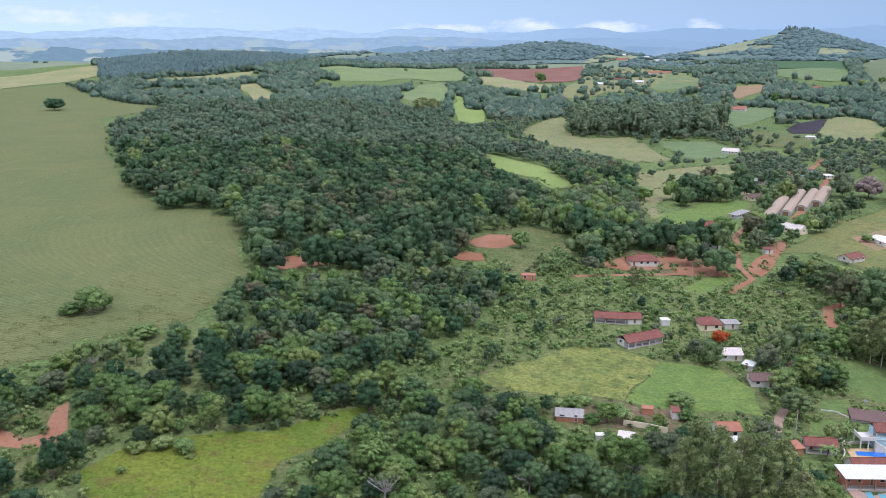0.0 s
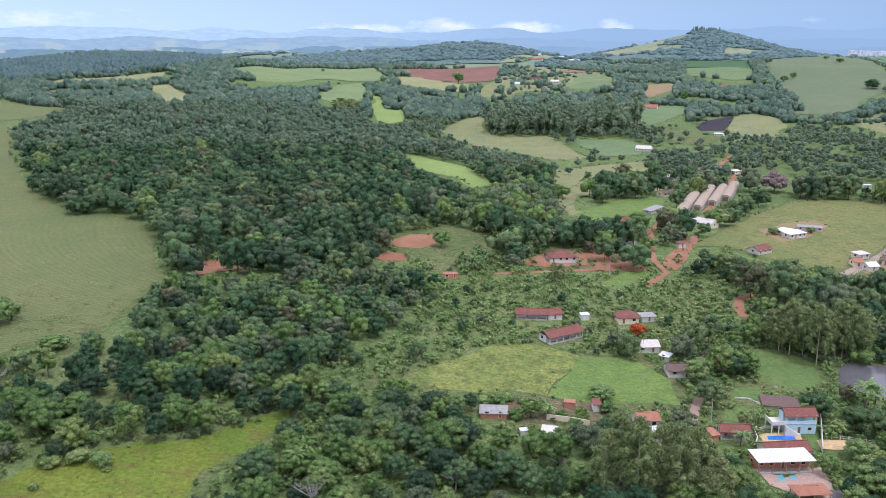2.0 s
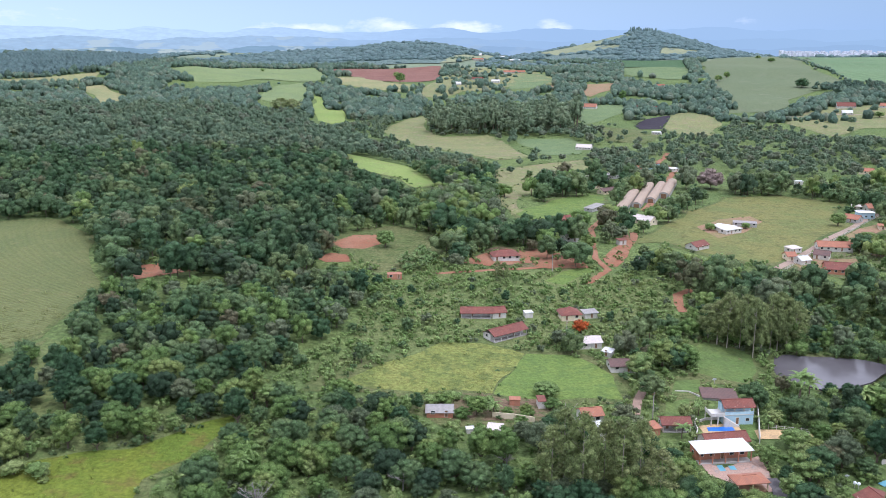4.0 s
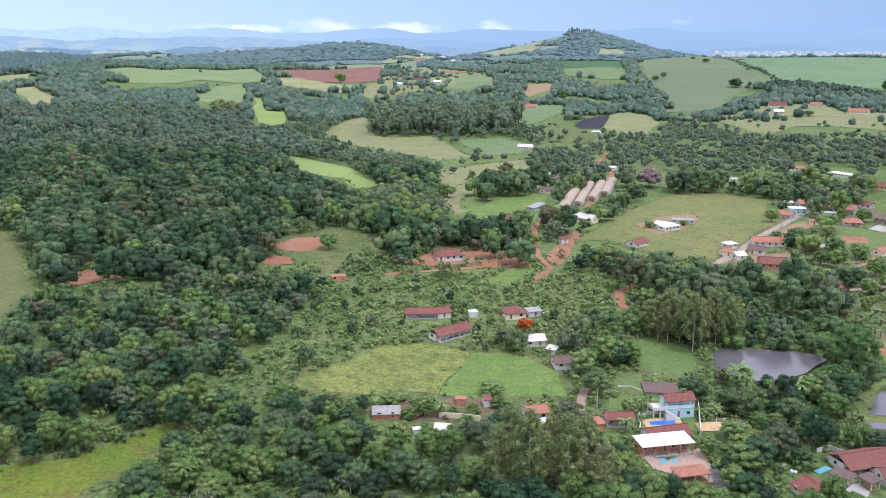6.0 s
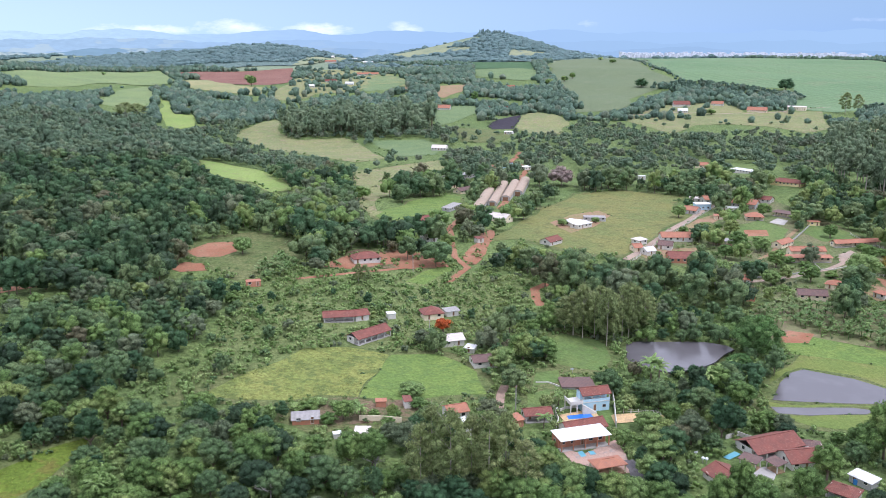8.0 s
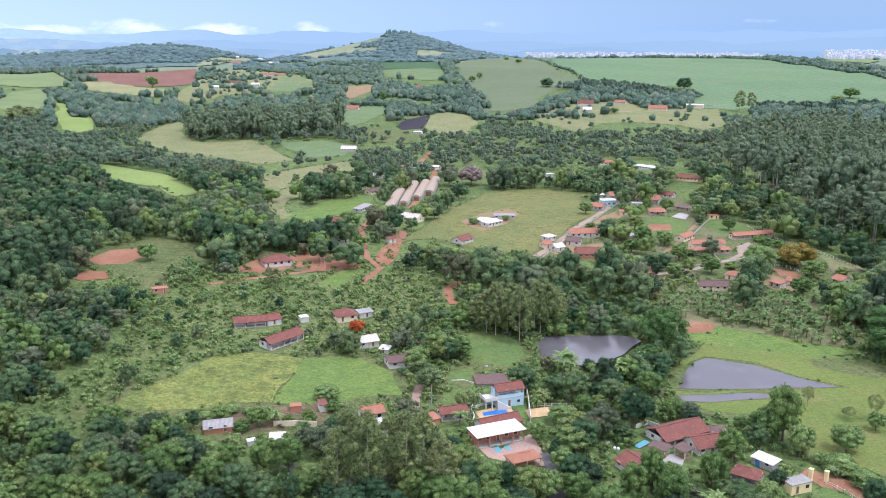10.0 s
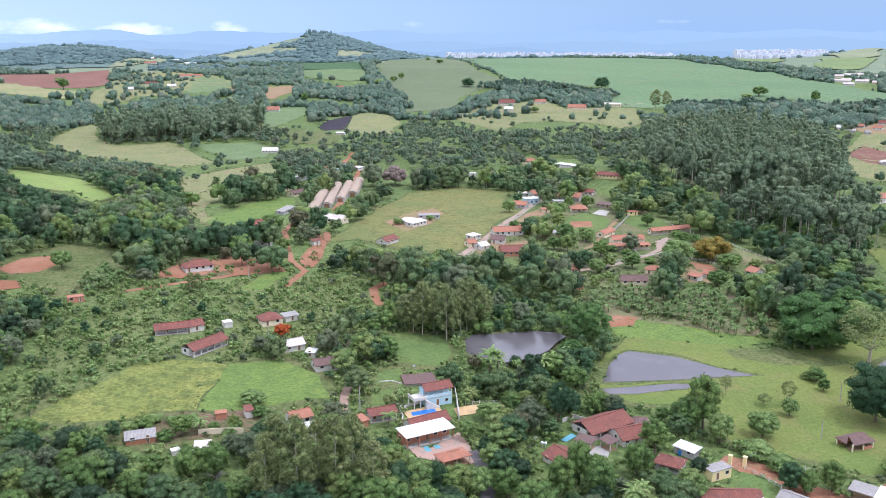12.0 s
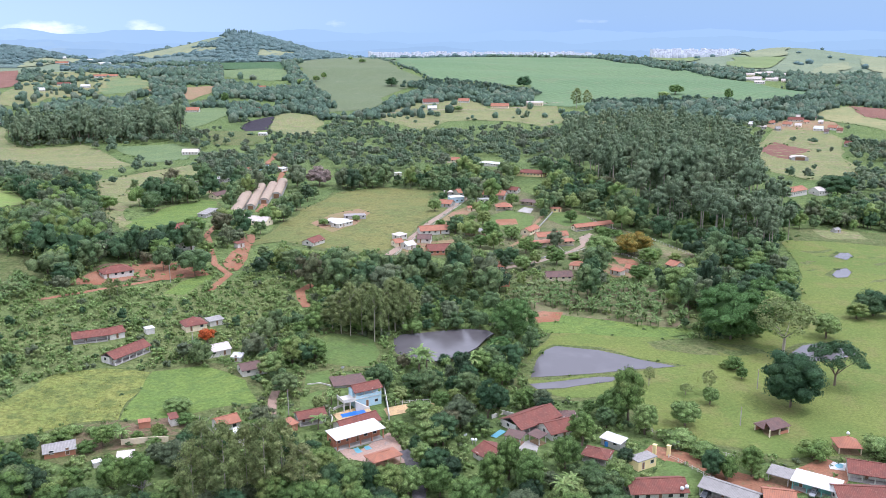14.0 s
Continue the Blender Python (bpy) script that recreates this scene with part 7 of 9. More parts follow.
def growth(name, label, category, templates, x, y, sizes, leaves, bark=None, seed=0, odds=None):
    """Many plants as one mass, out of a few shapes turned and scaled, each in one of several leaf colours."""
    rng = np.random.default_rng(seed)
    z = height(x, y)
    pick = rng.integers(0, len(templates), len(x))
    turn = rng.uniform(0, 2 * np.pi, len(x))
    tall = rng.uniform(0.82, 1.22, len(x))
    tone = rng.choice(len(leaves), len(x), p=odds)
    vs, qs, mi, n = [], [], [], 0
    for k, (v, q, m) in enumerate(templates):
        sel = np.where(pick == k)[0]
        if not len(sel):
            continue
        c, s = np.cos(turn[sel])[:, None], np.sin(turn[sel])[:, None]
        f = sizes[sel][:, None]
        X = (v[None, :, 0] * c - v[None, :, 1] * s) * f + x[sel][:, None]
        Y = (v[None, :, 0] * s + v[None, :, 1] * c) * f + y[sel][:, None]
        Z = v[None, :, 2] * f * tall[sel][:, None] + z[sel][:, None]
        vs.append(np.stack([X, Y, Z], -1).reshape(-1, 3))
        qs.append((q[None] + (np.arange(len(sel)) * len(v))[:, None, None]).reshape(-1, 4) + n)
        mi.append(np.where(m[None] == 0, tone[sel][:, None], len(leaves)).ravel())
        n += len(sel) * len(v)
    me = quads_ob(name, np.concatenate(vs), np.concatenate(qs), leaves + ([bark] if bark else []), np.concatenate(mi))
    return tagged(new(name, me), label, category, kind="stuff")


def with_trunk(crown, trunk):
    v, q = join([crown, trunk])
    return v, q, np.concatenate([np.zeros(len(crown[1]), int), np.ones(len(trunk[1]), int)])


def crown_only(crown):
    return (*crown, np.zeros(len(crown[1]), int))


def dome(rng, width, top, leaves, leaf, seg=7, rows=3):
    """A far crown: one lumpy rounded head with a few loose tufts."""
    R = width / 2
    parts = [ball((0, 0, top * 0.4), (R, R, top * 0.6), rng, seg, rows, (0.86, 1.12))]
    nd = unit(rng, leaves, 0.0)
    parts.append(leaf_quads(nd * (R, R, top * 0.6) + (0, 0, top * 0.4), nd, leaf, rng))
    return join(parts)


R_NEAR, R_MID, R_FAR = 352.0, 670.0, 1170.0


def stem(r, h, seg=4):
    return limb((0, 0, -1.0), (0, 0, h), r, r * 0.7, seg)


rng0 = np.random.default_rng(7)
MID_BROAD = [with_trunk(broad_crown(rng0, rng0.uniform(7.0, 10.5), rng0.uniform(0.2, 1.2), rng0.uniform(6.0, 10.5), int(rng0.integers(9, 14)), 125, 0.36, seg=(5, 2), under=-0.85), stem(0.18, 4.0)) for _ in range(10)]
FAR_BROAD = [crown_only(broad_crown(rng0, rng0.uniform(8, 11.5), rng0.uniform(0.2, 1.0), rng0.uniform(6, 10), 6, 28, 0.55, seg=(5, 2))) for _ in range(9)]
DIM_BROAD = [crown_only(dome(rng0, rng0.uniform(8, 12), rng0.uniform(5, 10), 4, 0.8, 5, 3)) for _ in range(12)]
PLANTED = [crown_only(dome(rng0, rng0.uniform(8, 10), rng0.uniform(9, 10.5), 2, 0.8, 5, 2)) for _ in range(5)]
LOW_BROAD = [crown_only(dome(rng0, rng0.uniform(14, 20), rng0.uniform(6, 11), 3, 1.2, 5, 3)) for _ in range(8)]
MID_TALL = [with_trunk(broad_crown(rng0, rng0.uniform(8.5, 11.5), rng0.uniform(6, 9), rng0.uniform(17, 23), 13, 150, 0.40, seg=(5, 2), under=-0.6), stem(0.26, 14)) for _ in range(8)]
FAR_TALL = [with_trunk(broad_crown(rng0, rng0.uniform(8.0, 11.0), rng0.uniform(0.5, 3), rng0.uniform(14, 19), 8, 40, 0.55, seg=(5, 2), under=-0.6), stem(0.28, 12)) for _ in range(7)]
SPIRES = [crown_only(dome(rng0, rng0.uniform(6, 10), rng0.uniform(17, 26), 6, 1.0, 5, 3)) for _ in range(5)]
BUSHES = [crown_only(broad_crown(rng0, rng0.uniform(2.6, 4.6), -0.5, rng0.uniform(1.2, 2.8), 4, 20, 0.26, seg=(4, 2))) for _ in range(6)]


def tree_row(pts, wide, step, tall, label):
    """A belt of trees along a line, of uneven width."""
    rng = np.random.default_rng(int(abs(pts[0][0]) + 1))
    xs, ys = [], []
    for (x1, y1), (x2, y2) in zip(pts, pts[1:]):
        d = math.hypot(x2 - x1, y2 - y1)
        n = max(1, int(d * max(wide, step) / step ** 2))
        k, off = rng.uniform(0, 1, n), rng.uniform(-0.5, 0.5, n) * wide
        xs.append(x1 + (x2 - x1) * k - (y2 - y1) / d * off), ys.append(y1 + (y2 - y1) * k + (x2 - x1) / d * off)
    x, y = np.concatenate(xs), np.concatenate(ys)
    far = np.hypot(*pts[0]) > 1600
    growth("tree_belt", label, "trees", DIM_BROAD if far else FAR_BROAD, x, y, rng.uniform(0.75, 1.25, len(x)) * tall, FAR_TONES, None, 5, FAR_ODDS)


# leaf colours of the masses, with how often each comes; far tones include haze
FAR_TONES, FAR_ODDS = [M_LEAF_FAR_HAZE, M_LEAF_FAR_HAZE_DARK, M_LEAF_FAR_HAZE_DULL], [0.45, 0.4, 0.15]
FOREST_TONES, FOREST_ODDS = [M_LEAF_DARK, M_LEAF_DEEP, M_LEAF_MID, M_LEAF_GREY, M_LEAF, M_LEAF_RUST], [0.50, 0.20, 0.20, 0.05, 0.03, 0.02]
WOOD_TONES, WOOD_ODDS = [M_LEAF_MID, M_LEAF_DARK, M_LEAF_DEEP, M_LEAF, M_LEAF_GREY, M_LEAF_RUST], [0.36, 0.24, 0.06, 0.20, 0.12, 0.02]

# woodland beyond the near slope, as masses
x, y, rng = scattered(8.5, R_NEAR, R_MID, seed=11)
euc = in_zone("eucalyptus_slope", x, y)
scrub = in_zone("scrub", x, y)
forest = in_zone("old_forest", x, y) | in_zone("old_forest_low", x, y)
size = np.where(forest, rng.uniform(0.75, 1.7, len(x)), rng.uniform(0.7, 1.85, len(x)))
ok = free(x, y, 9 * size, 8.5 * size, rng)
k = ok & forest
growth("forest", "dense dark green old forest of rounded crowns", "forest", MID_BROAD, x[k], y[k], size[k], FOREST_TONES, M_BARK, 1, FOREST_ODDS)
k = ok & ~forest & ~euc & ~scrub & (rng.uniform(0, 1, len(x)) < 0.9)
growth("woodland", "mixed green trees between fields and houses", "trees", MID_BROAD, x[k], y[k], size[k], WOOD_TONES, M_BARK, 2, WOOD_ODDS)
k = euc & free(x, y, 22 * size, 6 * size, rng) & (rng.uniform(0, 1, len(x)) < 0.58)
growth("eucalyptus_wood", "tall grey-green eucalyptus wood on a slope", "forest", MID_TALL, x[k], y[k], size[k] * 0.92, [M_LEAF_EUC, M_LEAF_EUC_DARK], M_BARK_PALE, 4)

k = euc & ok & (rng.uniform(0, 1, len(x)) < 0.55)
growth("woodland", "low dark green trees under the eucalyptus", "trees", MID_BROAD, x[k], y[k], size[k] * 0.75, WOOD_TONES, M_BARK, 3, WOOD_ODDS)

x, y, rng = scattered(9.6, R_MID, R_FAR, seed=12)
euc = in_zone("eucalyptus_slope", x, y) | in_zone("tall_wood", x, y)
forest = in_zone("old_forest", x, y)
size = np.where(forest | euc, rng.uniform(0.8, 1.75, len(x)), rng.uniform(0.55, 1.3, len(x)))
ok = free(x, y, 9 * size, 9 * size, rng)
k = ok & forest & ~euc
growth("forest", "dense dark green forest on the hill", "forest", FAR_BROAD, x[k], y[k], size[k], [M_LEAF_HILL_HAZE, M_LEAF_HILL_HAZE_MID, M_LEAF_HILL_HAZE_DULL], None, 5, [0.66, 0.26, 0.08])
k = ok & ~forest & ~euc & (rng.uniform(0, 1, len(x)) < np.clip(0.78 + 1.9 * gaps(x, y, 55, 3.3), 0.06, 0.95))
growth("woodland", "green trees and hedges of the middle distance", "trees", FAR_BROAD, x[k], y[k], size[k], [M_LEAF_HILL_HAZE, M_LEAF_HILL_HAZE_MID, M_LEAF_HILL_HAZE_DULL], None, 6, [0.42, 0.40, 0.18])
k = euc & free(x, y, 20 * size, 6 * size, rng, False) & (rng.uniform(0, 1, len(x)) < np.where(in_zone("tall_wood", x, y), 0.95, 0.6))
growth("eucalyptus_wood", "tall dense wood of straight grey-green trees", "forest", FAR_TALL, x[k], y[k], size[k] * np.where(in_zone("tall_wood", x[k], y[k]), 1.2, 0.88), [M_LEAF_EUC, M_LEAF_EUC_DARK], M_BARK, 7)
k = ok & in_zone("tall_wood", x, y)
growth("woodland", "low trees along the foot of the tall wood", "trees", FAR_BROAD, x[k], y[k], size[k] * 0.55, [M_LEAF_HILL_HAZE, M_LEAF_HILL_HAZE_MID], None, 17)

x, y, rng = scattered(7.7, R_FAR, 2150.0, seed=13)
size = rng.uniform(0.6, 1.45, len(x))
plant = in_zone("plantation", x, y)
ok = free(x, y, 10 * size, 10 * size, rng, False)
k = ok & ~plant & (rng.uniform(0, 1, len(x)) < np.clip(0.80 + 1.8 * gaps(x, y, 80, 8.1), 0.06, 0.97))
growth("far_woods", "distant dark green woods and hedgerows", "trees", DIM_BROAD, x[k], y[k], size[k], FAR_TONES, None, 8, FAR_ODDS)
x, y, rng = scattered(7.0, R_FAR, 2150.0, seed=19)
size = rng.uniform(0.85, 1.1, len(x))
k = in_zone("plantation", x, y) & free(x, y, 8 * size, 8 * size, rng, False)
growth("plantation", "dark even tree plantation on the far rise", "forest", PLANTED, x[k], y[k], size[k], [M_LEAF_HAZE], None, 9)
x, y, rng = scattered(13.0, 2150.0, 3500.0, seed=14)
size = rng.uniform(0.7, 1.3, len(x))
ok = free(x, y, 6 * size, 10 * size, rng, False)
ridges = in_zone("hill_wood", x, y) | in_zone("ridge_wood", x, y)
copse = gaps(x, y * 0.55, 230, 5.2)
k = ok & (rng.uniform(0, 1, len(x)) < np.where(ridges, 0.97, np.clip(0.1 + 2.4 * copse, 0.01, 0.6)))
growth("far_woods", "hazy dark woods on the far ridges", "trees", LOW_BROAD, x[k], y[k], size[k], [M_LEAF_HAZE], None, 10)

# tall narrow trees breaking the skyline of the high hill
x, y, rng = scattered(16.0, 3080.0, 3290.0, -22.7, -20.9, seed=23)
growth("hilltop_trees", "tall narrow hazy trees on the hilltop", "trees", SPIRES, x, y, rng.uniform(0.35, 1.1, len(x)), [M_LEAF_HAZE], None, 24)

# low scrub under and between the trees
x, y, rng = scattered(3.4, 176.0, 470.0, seed=15)
size = rng.uniform(0.5, 1.35, len(x))
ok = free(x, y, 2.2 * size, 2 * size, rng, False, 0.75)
woods = in_zone("old_forest", x, y) | in_zone("old_forest_low", x, y)
dens = np.where(in_zone("scrub", x, y), 1.0, np.where(np.hypot(x, y) < 400, 0.8, 0.3))
k = ok & (rng.uniform(0, 1, len(x)) < dens) & ~woods
growth("scrub", "dense bright green scrub and shrubs", "shrubs", BUSHES, x[k], y[k], size[k], [M_LEAF_LIGHT, M_LEAF, M_LEAF_MID, M_LEAF_GREY], None, 11, [0.62, 0.26, 0.08, 0.04])

# ragged growth along the edges of fields and yards
ex, ey, es = [], [], []
rng = np.random.default_rng(41)
for pts, openness in CLEAR:
    c = np.mean(pts, 0)
    if openness < 0.5 or np.hypot(*c) > 1500 or len(pts) < 5:
        continue
    for px, py in outline(pts, 3.2, 0.0):
        if rng.uniform() < 0.2:
            ex.append(px + rng.normal() * 0.9), ey.append(py + rng.normal() * 0.9)
            es.append(rng.uniform(0.16, 0.55) * (1.0 if np.hypot(px, py) < 560 else 1.7))
ex, ey, es = np.array(ex), np.array(ey), np.array(es)
k = (np.hypot(ex, ey) > 178) & (np.degrees(np.arctan2(-ex, ey)) < 31)
growth("field_edge_scrub", "ragged low growth along field edges", "shrubs", BUSHES, ex[k], ey[k], es[k], [M_LEAF, M_LEAF_MID], None, 42)


# grass and maize blades on the open land that lies near
def tuft(rng, n, tall, spread):
    parts = []
    for _ in range(n):
        a = rng.uniform(0, 2 * np.pi)
        d = np.array([np.cos(a), np.sin(a), 0])
        s = np.array([-np.sin(a), np.cos(a), 0]) * tall * 0.16
        h = tall * rng.uniform(0.7, 1.2)
        p = d * rng.uniform(0, spread)
        parts.append((np.array([p - s, p + s, p + s * 0.4 + d * h * 0.9 + (0, 0, h * 0.75), p - s * 0.4 + d * h * 0.9 + (0, 0, h * 0.75)]), np.array([(0, 1, 2, 3)])))
    return crown_only(join(parts))


GRASSES = [tuft(rng0, 5, 0.55, 0.6) for _ in range(5)]
MAIZE = [tuft(rng0, 6, 1.1, 1.0) for _ in range(5)]


def sown(name, label, category, pts, templates, material, step, reach, share, seed, low=0.7, high=1.4):
    p = np.array(pts)
    rng = np.random.default_rng(seed)
    x, y = np.meshgrid(np.arange(p[:, 0].min(), p[:, 0].max(), step), np.arange(p[:, 1].min(), p[:, 1].max(), step))
    x, y = x.ravel(), y.ravel()
    x, y = x + rng.uniform(-0.5, 0.5, len(x)) * step, y + rng.uniform(-0.5, 0.5, len(x)) * step
    clump = np.array([noise.noise(Vector((a / 9, b / 9, 0.7))) for a, b in zip(x, y)])
    az = np.degrees(np.arctan2(-x, y))
    k = inside(pts, x, y) & (np.hypot(x, y) < reach) & (az < 31) & (az > -65) & (rng.uniform(0, 1, len(x)) < (share + 0.5 * clump) * (1 - smooth(np.hypot(x, y), 0.5 * reach, reach)))
    for other, openness in LATER:
        k &= ~inside(other, x, y)
    if k.any():
        growth(name, label, category, templates, x[k], y[k], rng.uniform(low, high, int(k.sum())), [material], None, seed)


for i, (kind, pts) in enumerate(SOWN):
    if kind == "maize":
        sown("maize_plants", "standing grey-green maize plants", "maize", pts, MAIZE, M_TUFT_CORN, 2.0, 400, 0.75, 60 + i)
    else:
        sown("grass_tufts", "tufts of long meadow grass", "grass", pts, GRASSES, M_TUFT, 1.7 if kind == "long" else 2.6, 430, 0.6, 60 + i, 0.6, 1.5 if kind == "long" else 1.0)

# trees of the near slope, one by one
def tree_thing(name, label, category, crown, trunk, leaf, bark, group):
    root = new(name)
    for part_name, (v, q), m in (("trunk", trunk, bark), ("crown", crown, leaf)):
        ob = new(part_name, quads_ob(part_name, v, q, [m]))
        ob.parent = root
    return tagged(root, label, category, group)


class Kind:
    """A kind of tree: a few built shapes, the first of each used for the first plant, then copied."""

    def __init__(self, shapes):
        self.shapes, self.made, self.count = shapes, [None] * len(shapes), 0

    def plant(self, x, y, size, rng, k=None):
        k = rng.integers(0, len(self.shapes)) if k is None else k
        m = pose(x, y, float(height(x, y)), 0, 0, rng.uniform(0, 360)) @ Matrix.Diagonal((size, size, size * rng.uniform(0.9, 1.12), 1))
        if self.made[k] is None:
            self.made[k] = tree_thing(*self.shapes[k])
            self.made[k].matrix_basis = m
            return self.made[k]
        self.count += 1
        ob = copy_thing(self.made[k], Matrix())
        ob.matrix_basis = m
        return ob


rngt = np.random.default_rng(21)


def broad_shape(label, width, low, top, leaf_m, leaves=1800, leaf=0.22, clumps=28, name="broadleaf_tree", bark=None, group="trees of the near slope", open_=0.0, under=-0.6):
    return (name, label, "tree", broad_crown(rngt, width, low, top, clumps, leaves, leaf, open_, (6, 3), 0.82, under), broad_trunk(rngt, low, width), leaf_m, bark or M_BARK, group)


BROAD = Kind([
    broad_shape("rounded dark green broadleaf tree on the slope", 10.5, 0.4, 11.4, M_LEAF_DARK),
    broad_shape("rounded grey-green broadleaf tree on the slope", 9.5, 0.4, 9.6, M_LEAF_GREY),
    broad_shape("full green broadleaf tree with lighter tufts", 11.0, 0.5, 10.8, M_LEAF_MID),
    broad_shape("full fresh green broadleaf tree with lighter tufts", 9.0, 0.4, 10.2, M_LEAF),
    broad_shape("wide green broadleaf tree with uneven crown", 12.4, 0.5, 10.6, M_LEAF, 2200, 0.22, 34),
    broad_shape("small fresh green garden tree", 7.5, 0.4, 7.5, M_LEAF_LIGHT, 800, 0.2, 18),
    broad_shape("small fresh green garden tree", 6.2, 0.4, 8.1, M_LEAF_LIGHT, 700, 0.2, 16),
    broad_shape("dense very dark green rounded tree", 10.0, 0.4, 9.0, M_LEAF_DEEP),
    broad_shape("tall uneven dark green tree on the slope", 9.0, 0.6, 13.0, M_LEAF_DARK, 1800, 0.22, 26),
])
TALL = Kind([("eucalyptus_tree", "tall slender grey-green eucalyptus with pale trunk", "tree", tall_crown(rngt, w, low, top, 44, 2500, 0.25, 0.6),
              tall_trunk(rngt, top, w), M_LEAF_EUC_NEAR, M_BARK_PALE, "eucalyptus of the near slope") for w, low, top in ((10.5, 4, 21), (9.5, 5, 24), (11.0, 4, 20))])

x, y, rng = scattered(7.0, 176.0, 352.0, seed=16)
scrubz = in_zone("scrub", x, y)
low_forest = in_zone("old_forest_low", x, y) | in_zone("old_forest", x, y)
size = np.where(low_forest, rng.uniform(0.65, 1.02, len(x)), rng.uniform(0.45, 0.95, len(x)))
size = np.where(scrubz, size * 0.55, size)
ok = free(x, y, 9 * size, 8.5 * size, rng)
dice = rng.uniform(0, 1, len(x))
ok &= dice < np.where(scrubz, 0.14, np.where(low_forest, 1.0, 0.85))
order = np.argsort(np.hypot(x[ok], y[ok]))
one, rest = np.where(ok)[0][order[:290]], np.where(ok)[0][order[290:]]
for i in one:
    BROAD.plant(x[i], y[i], size[i], rng, rng.choice([0, 0, 1, 2, 3, 4, 7, 8]) if low_forest[i] else (rng.choice([5, 6, 3]) if scrubz[i] else rng.choice([0, 1, 2, 2, 3, 3, 4, 4, 5, 6, 7, 8])))
growth("woodland", "leafy green trees of the middle slope", "trees", MID_BROAD, x[rest], y[rest], size[rest] * 1.1, WOOD_TONES, M_BARK, 17, WOOD_ODDS)


# single trees and shrubs that stand apart
SINGLE = {
    "round": Kind([broad_shape("single round-headed green tree in the open", 9.0, 0.9, 9.0, M_LEAF, 1500, under=-0.7), broad_shape("single round-headed green tree in the open", 8.5, 0.8, 8.0, M_LEAF_LIGHT, 1500, under=-0.7)]),
    "pasture": Kind([broad_shape("large spreading dark green tree in the pasture", 17.0, 0.8, 16.5, M_LEAF_DARK, 5200, 0.28, 36, "pasture_tree", group="pasture trees", under=-0.9)]),
    "pasture_dark": Kind([broad_shape("dense dark green tree standing alone", 12.0, 0.2, 9.0, M_LEAF_DARK, 2200, 0.28, 24, "pasture_tree", group="pasture trees", under=-0.8)]),
    "umbrella": Kind([broad_shape("open umbrella-shaped tree with thin crown", 15.0, 1.5, 12.0, M_LEAF_DARK, 4200, 0.27, 40, "umbrella_tree", group="pasture trees", open_=1.0, under=0.05)]),
    "sparse": Kind([broad_shape("thin pale tree with sparse grey-green crown", 12.0, 5.0, 20.0, M_LEAF_EUC_NEAR, 2600, 0.30, 36, "sparse_tree", M_BARK_PALE, open_=1.0)]),
    "bush": Kind([broad_shape("dense rounded green shrub", 5.0, -0.3, 4.0, M_LEAF, 700, 0.19, 10, "shrub", group="garden shrubs"), broad_shape("dense rounded bright green shrub", 5.0, -0.3, 4.0, M_LEAF_LIGHT, 700, 0.19, 10, "shrub", group="garden shrubs")]),
    "topiary": Kind([broad_shape("clipped ball-shaped dark shrub", 4.0, 0.1, 3.8, M_LEAF_DARK, 700, 0.16, 22, "ball_shrub", group="garden shrubs")]),
    "bamboo": Kind([broad_shape("great arching clump of deep green bamboo", 20.0, 0.5, 17.0, M_LEAF_BAMBOO, 5200, 0.36, 60, "bamboo_clump", group="bamboo clumps", under=-0.9)]),
    "yellow": Kind([broad_shape("tree in full yellow blossom", 16.0, 0.8, 12.0, M_YELLOW, 1800, 0.38, 26, "blossom_tree", group="blossom trees", under=-0.6)]),
    "pink": Kind([broad_shape("tree in dusky pink blossom", 18.0, 0.6, 13.0, M_PINK, 1800, 0.42, 28, "blossom_tree", group="blossom trees", under=-0.6)]),
    "orange": Kind([broad_shape("small flame tree in orange bloom", 5.5, 1.6, 5.5, M_ORANGE, 500, 0.26, 12, "blossom_tree", group="blossom trees")]),
    "tall": TALL,
    "russet": Kind([broad_shape("russet-tinged garden tree with loose crown", 8.0, 0.6, 7.0, M_LEAF_RUST, 1200, 0.24, 16, "russet_tree", group="garden trees")]),
}
SIZES = {"russet": ((8.0, 7.0),), "round": ((9.0, 9.0), (8.5, 8.0)), "pasture": ((17.0, 16.5),), "pasture_dark": ((12.0, 9.0),), "umbrella": ((15.0, 12.0),), "sparse": ((12.0, 20.0),),
         "bush": ((5.0, 4.0), (5.0, 4.0)), "topiary": ((4.0, 3.8),), "bamboo": ((20.0, 17.0),), "yellow": ((16.0, 12.0),), "pink": ((18.0, 13.0),),
         "orange": ((5.5, 5.5),), "tall": ((10.5, 21), (9.5, 24), (11.0, 20))}


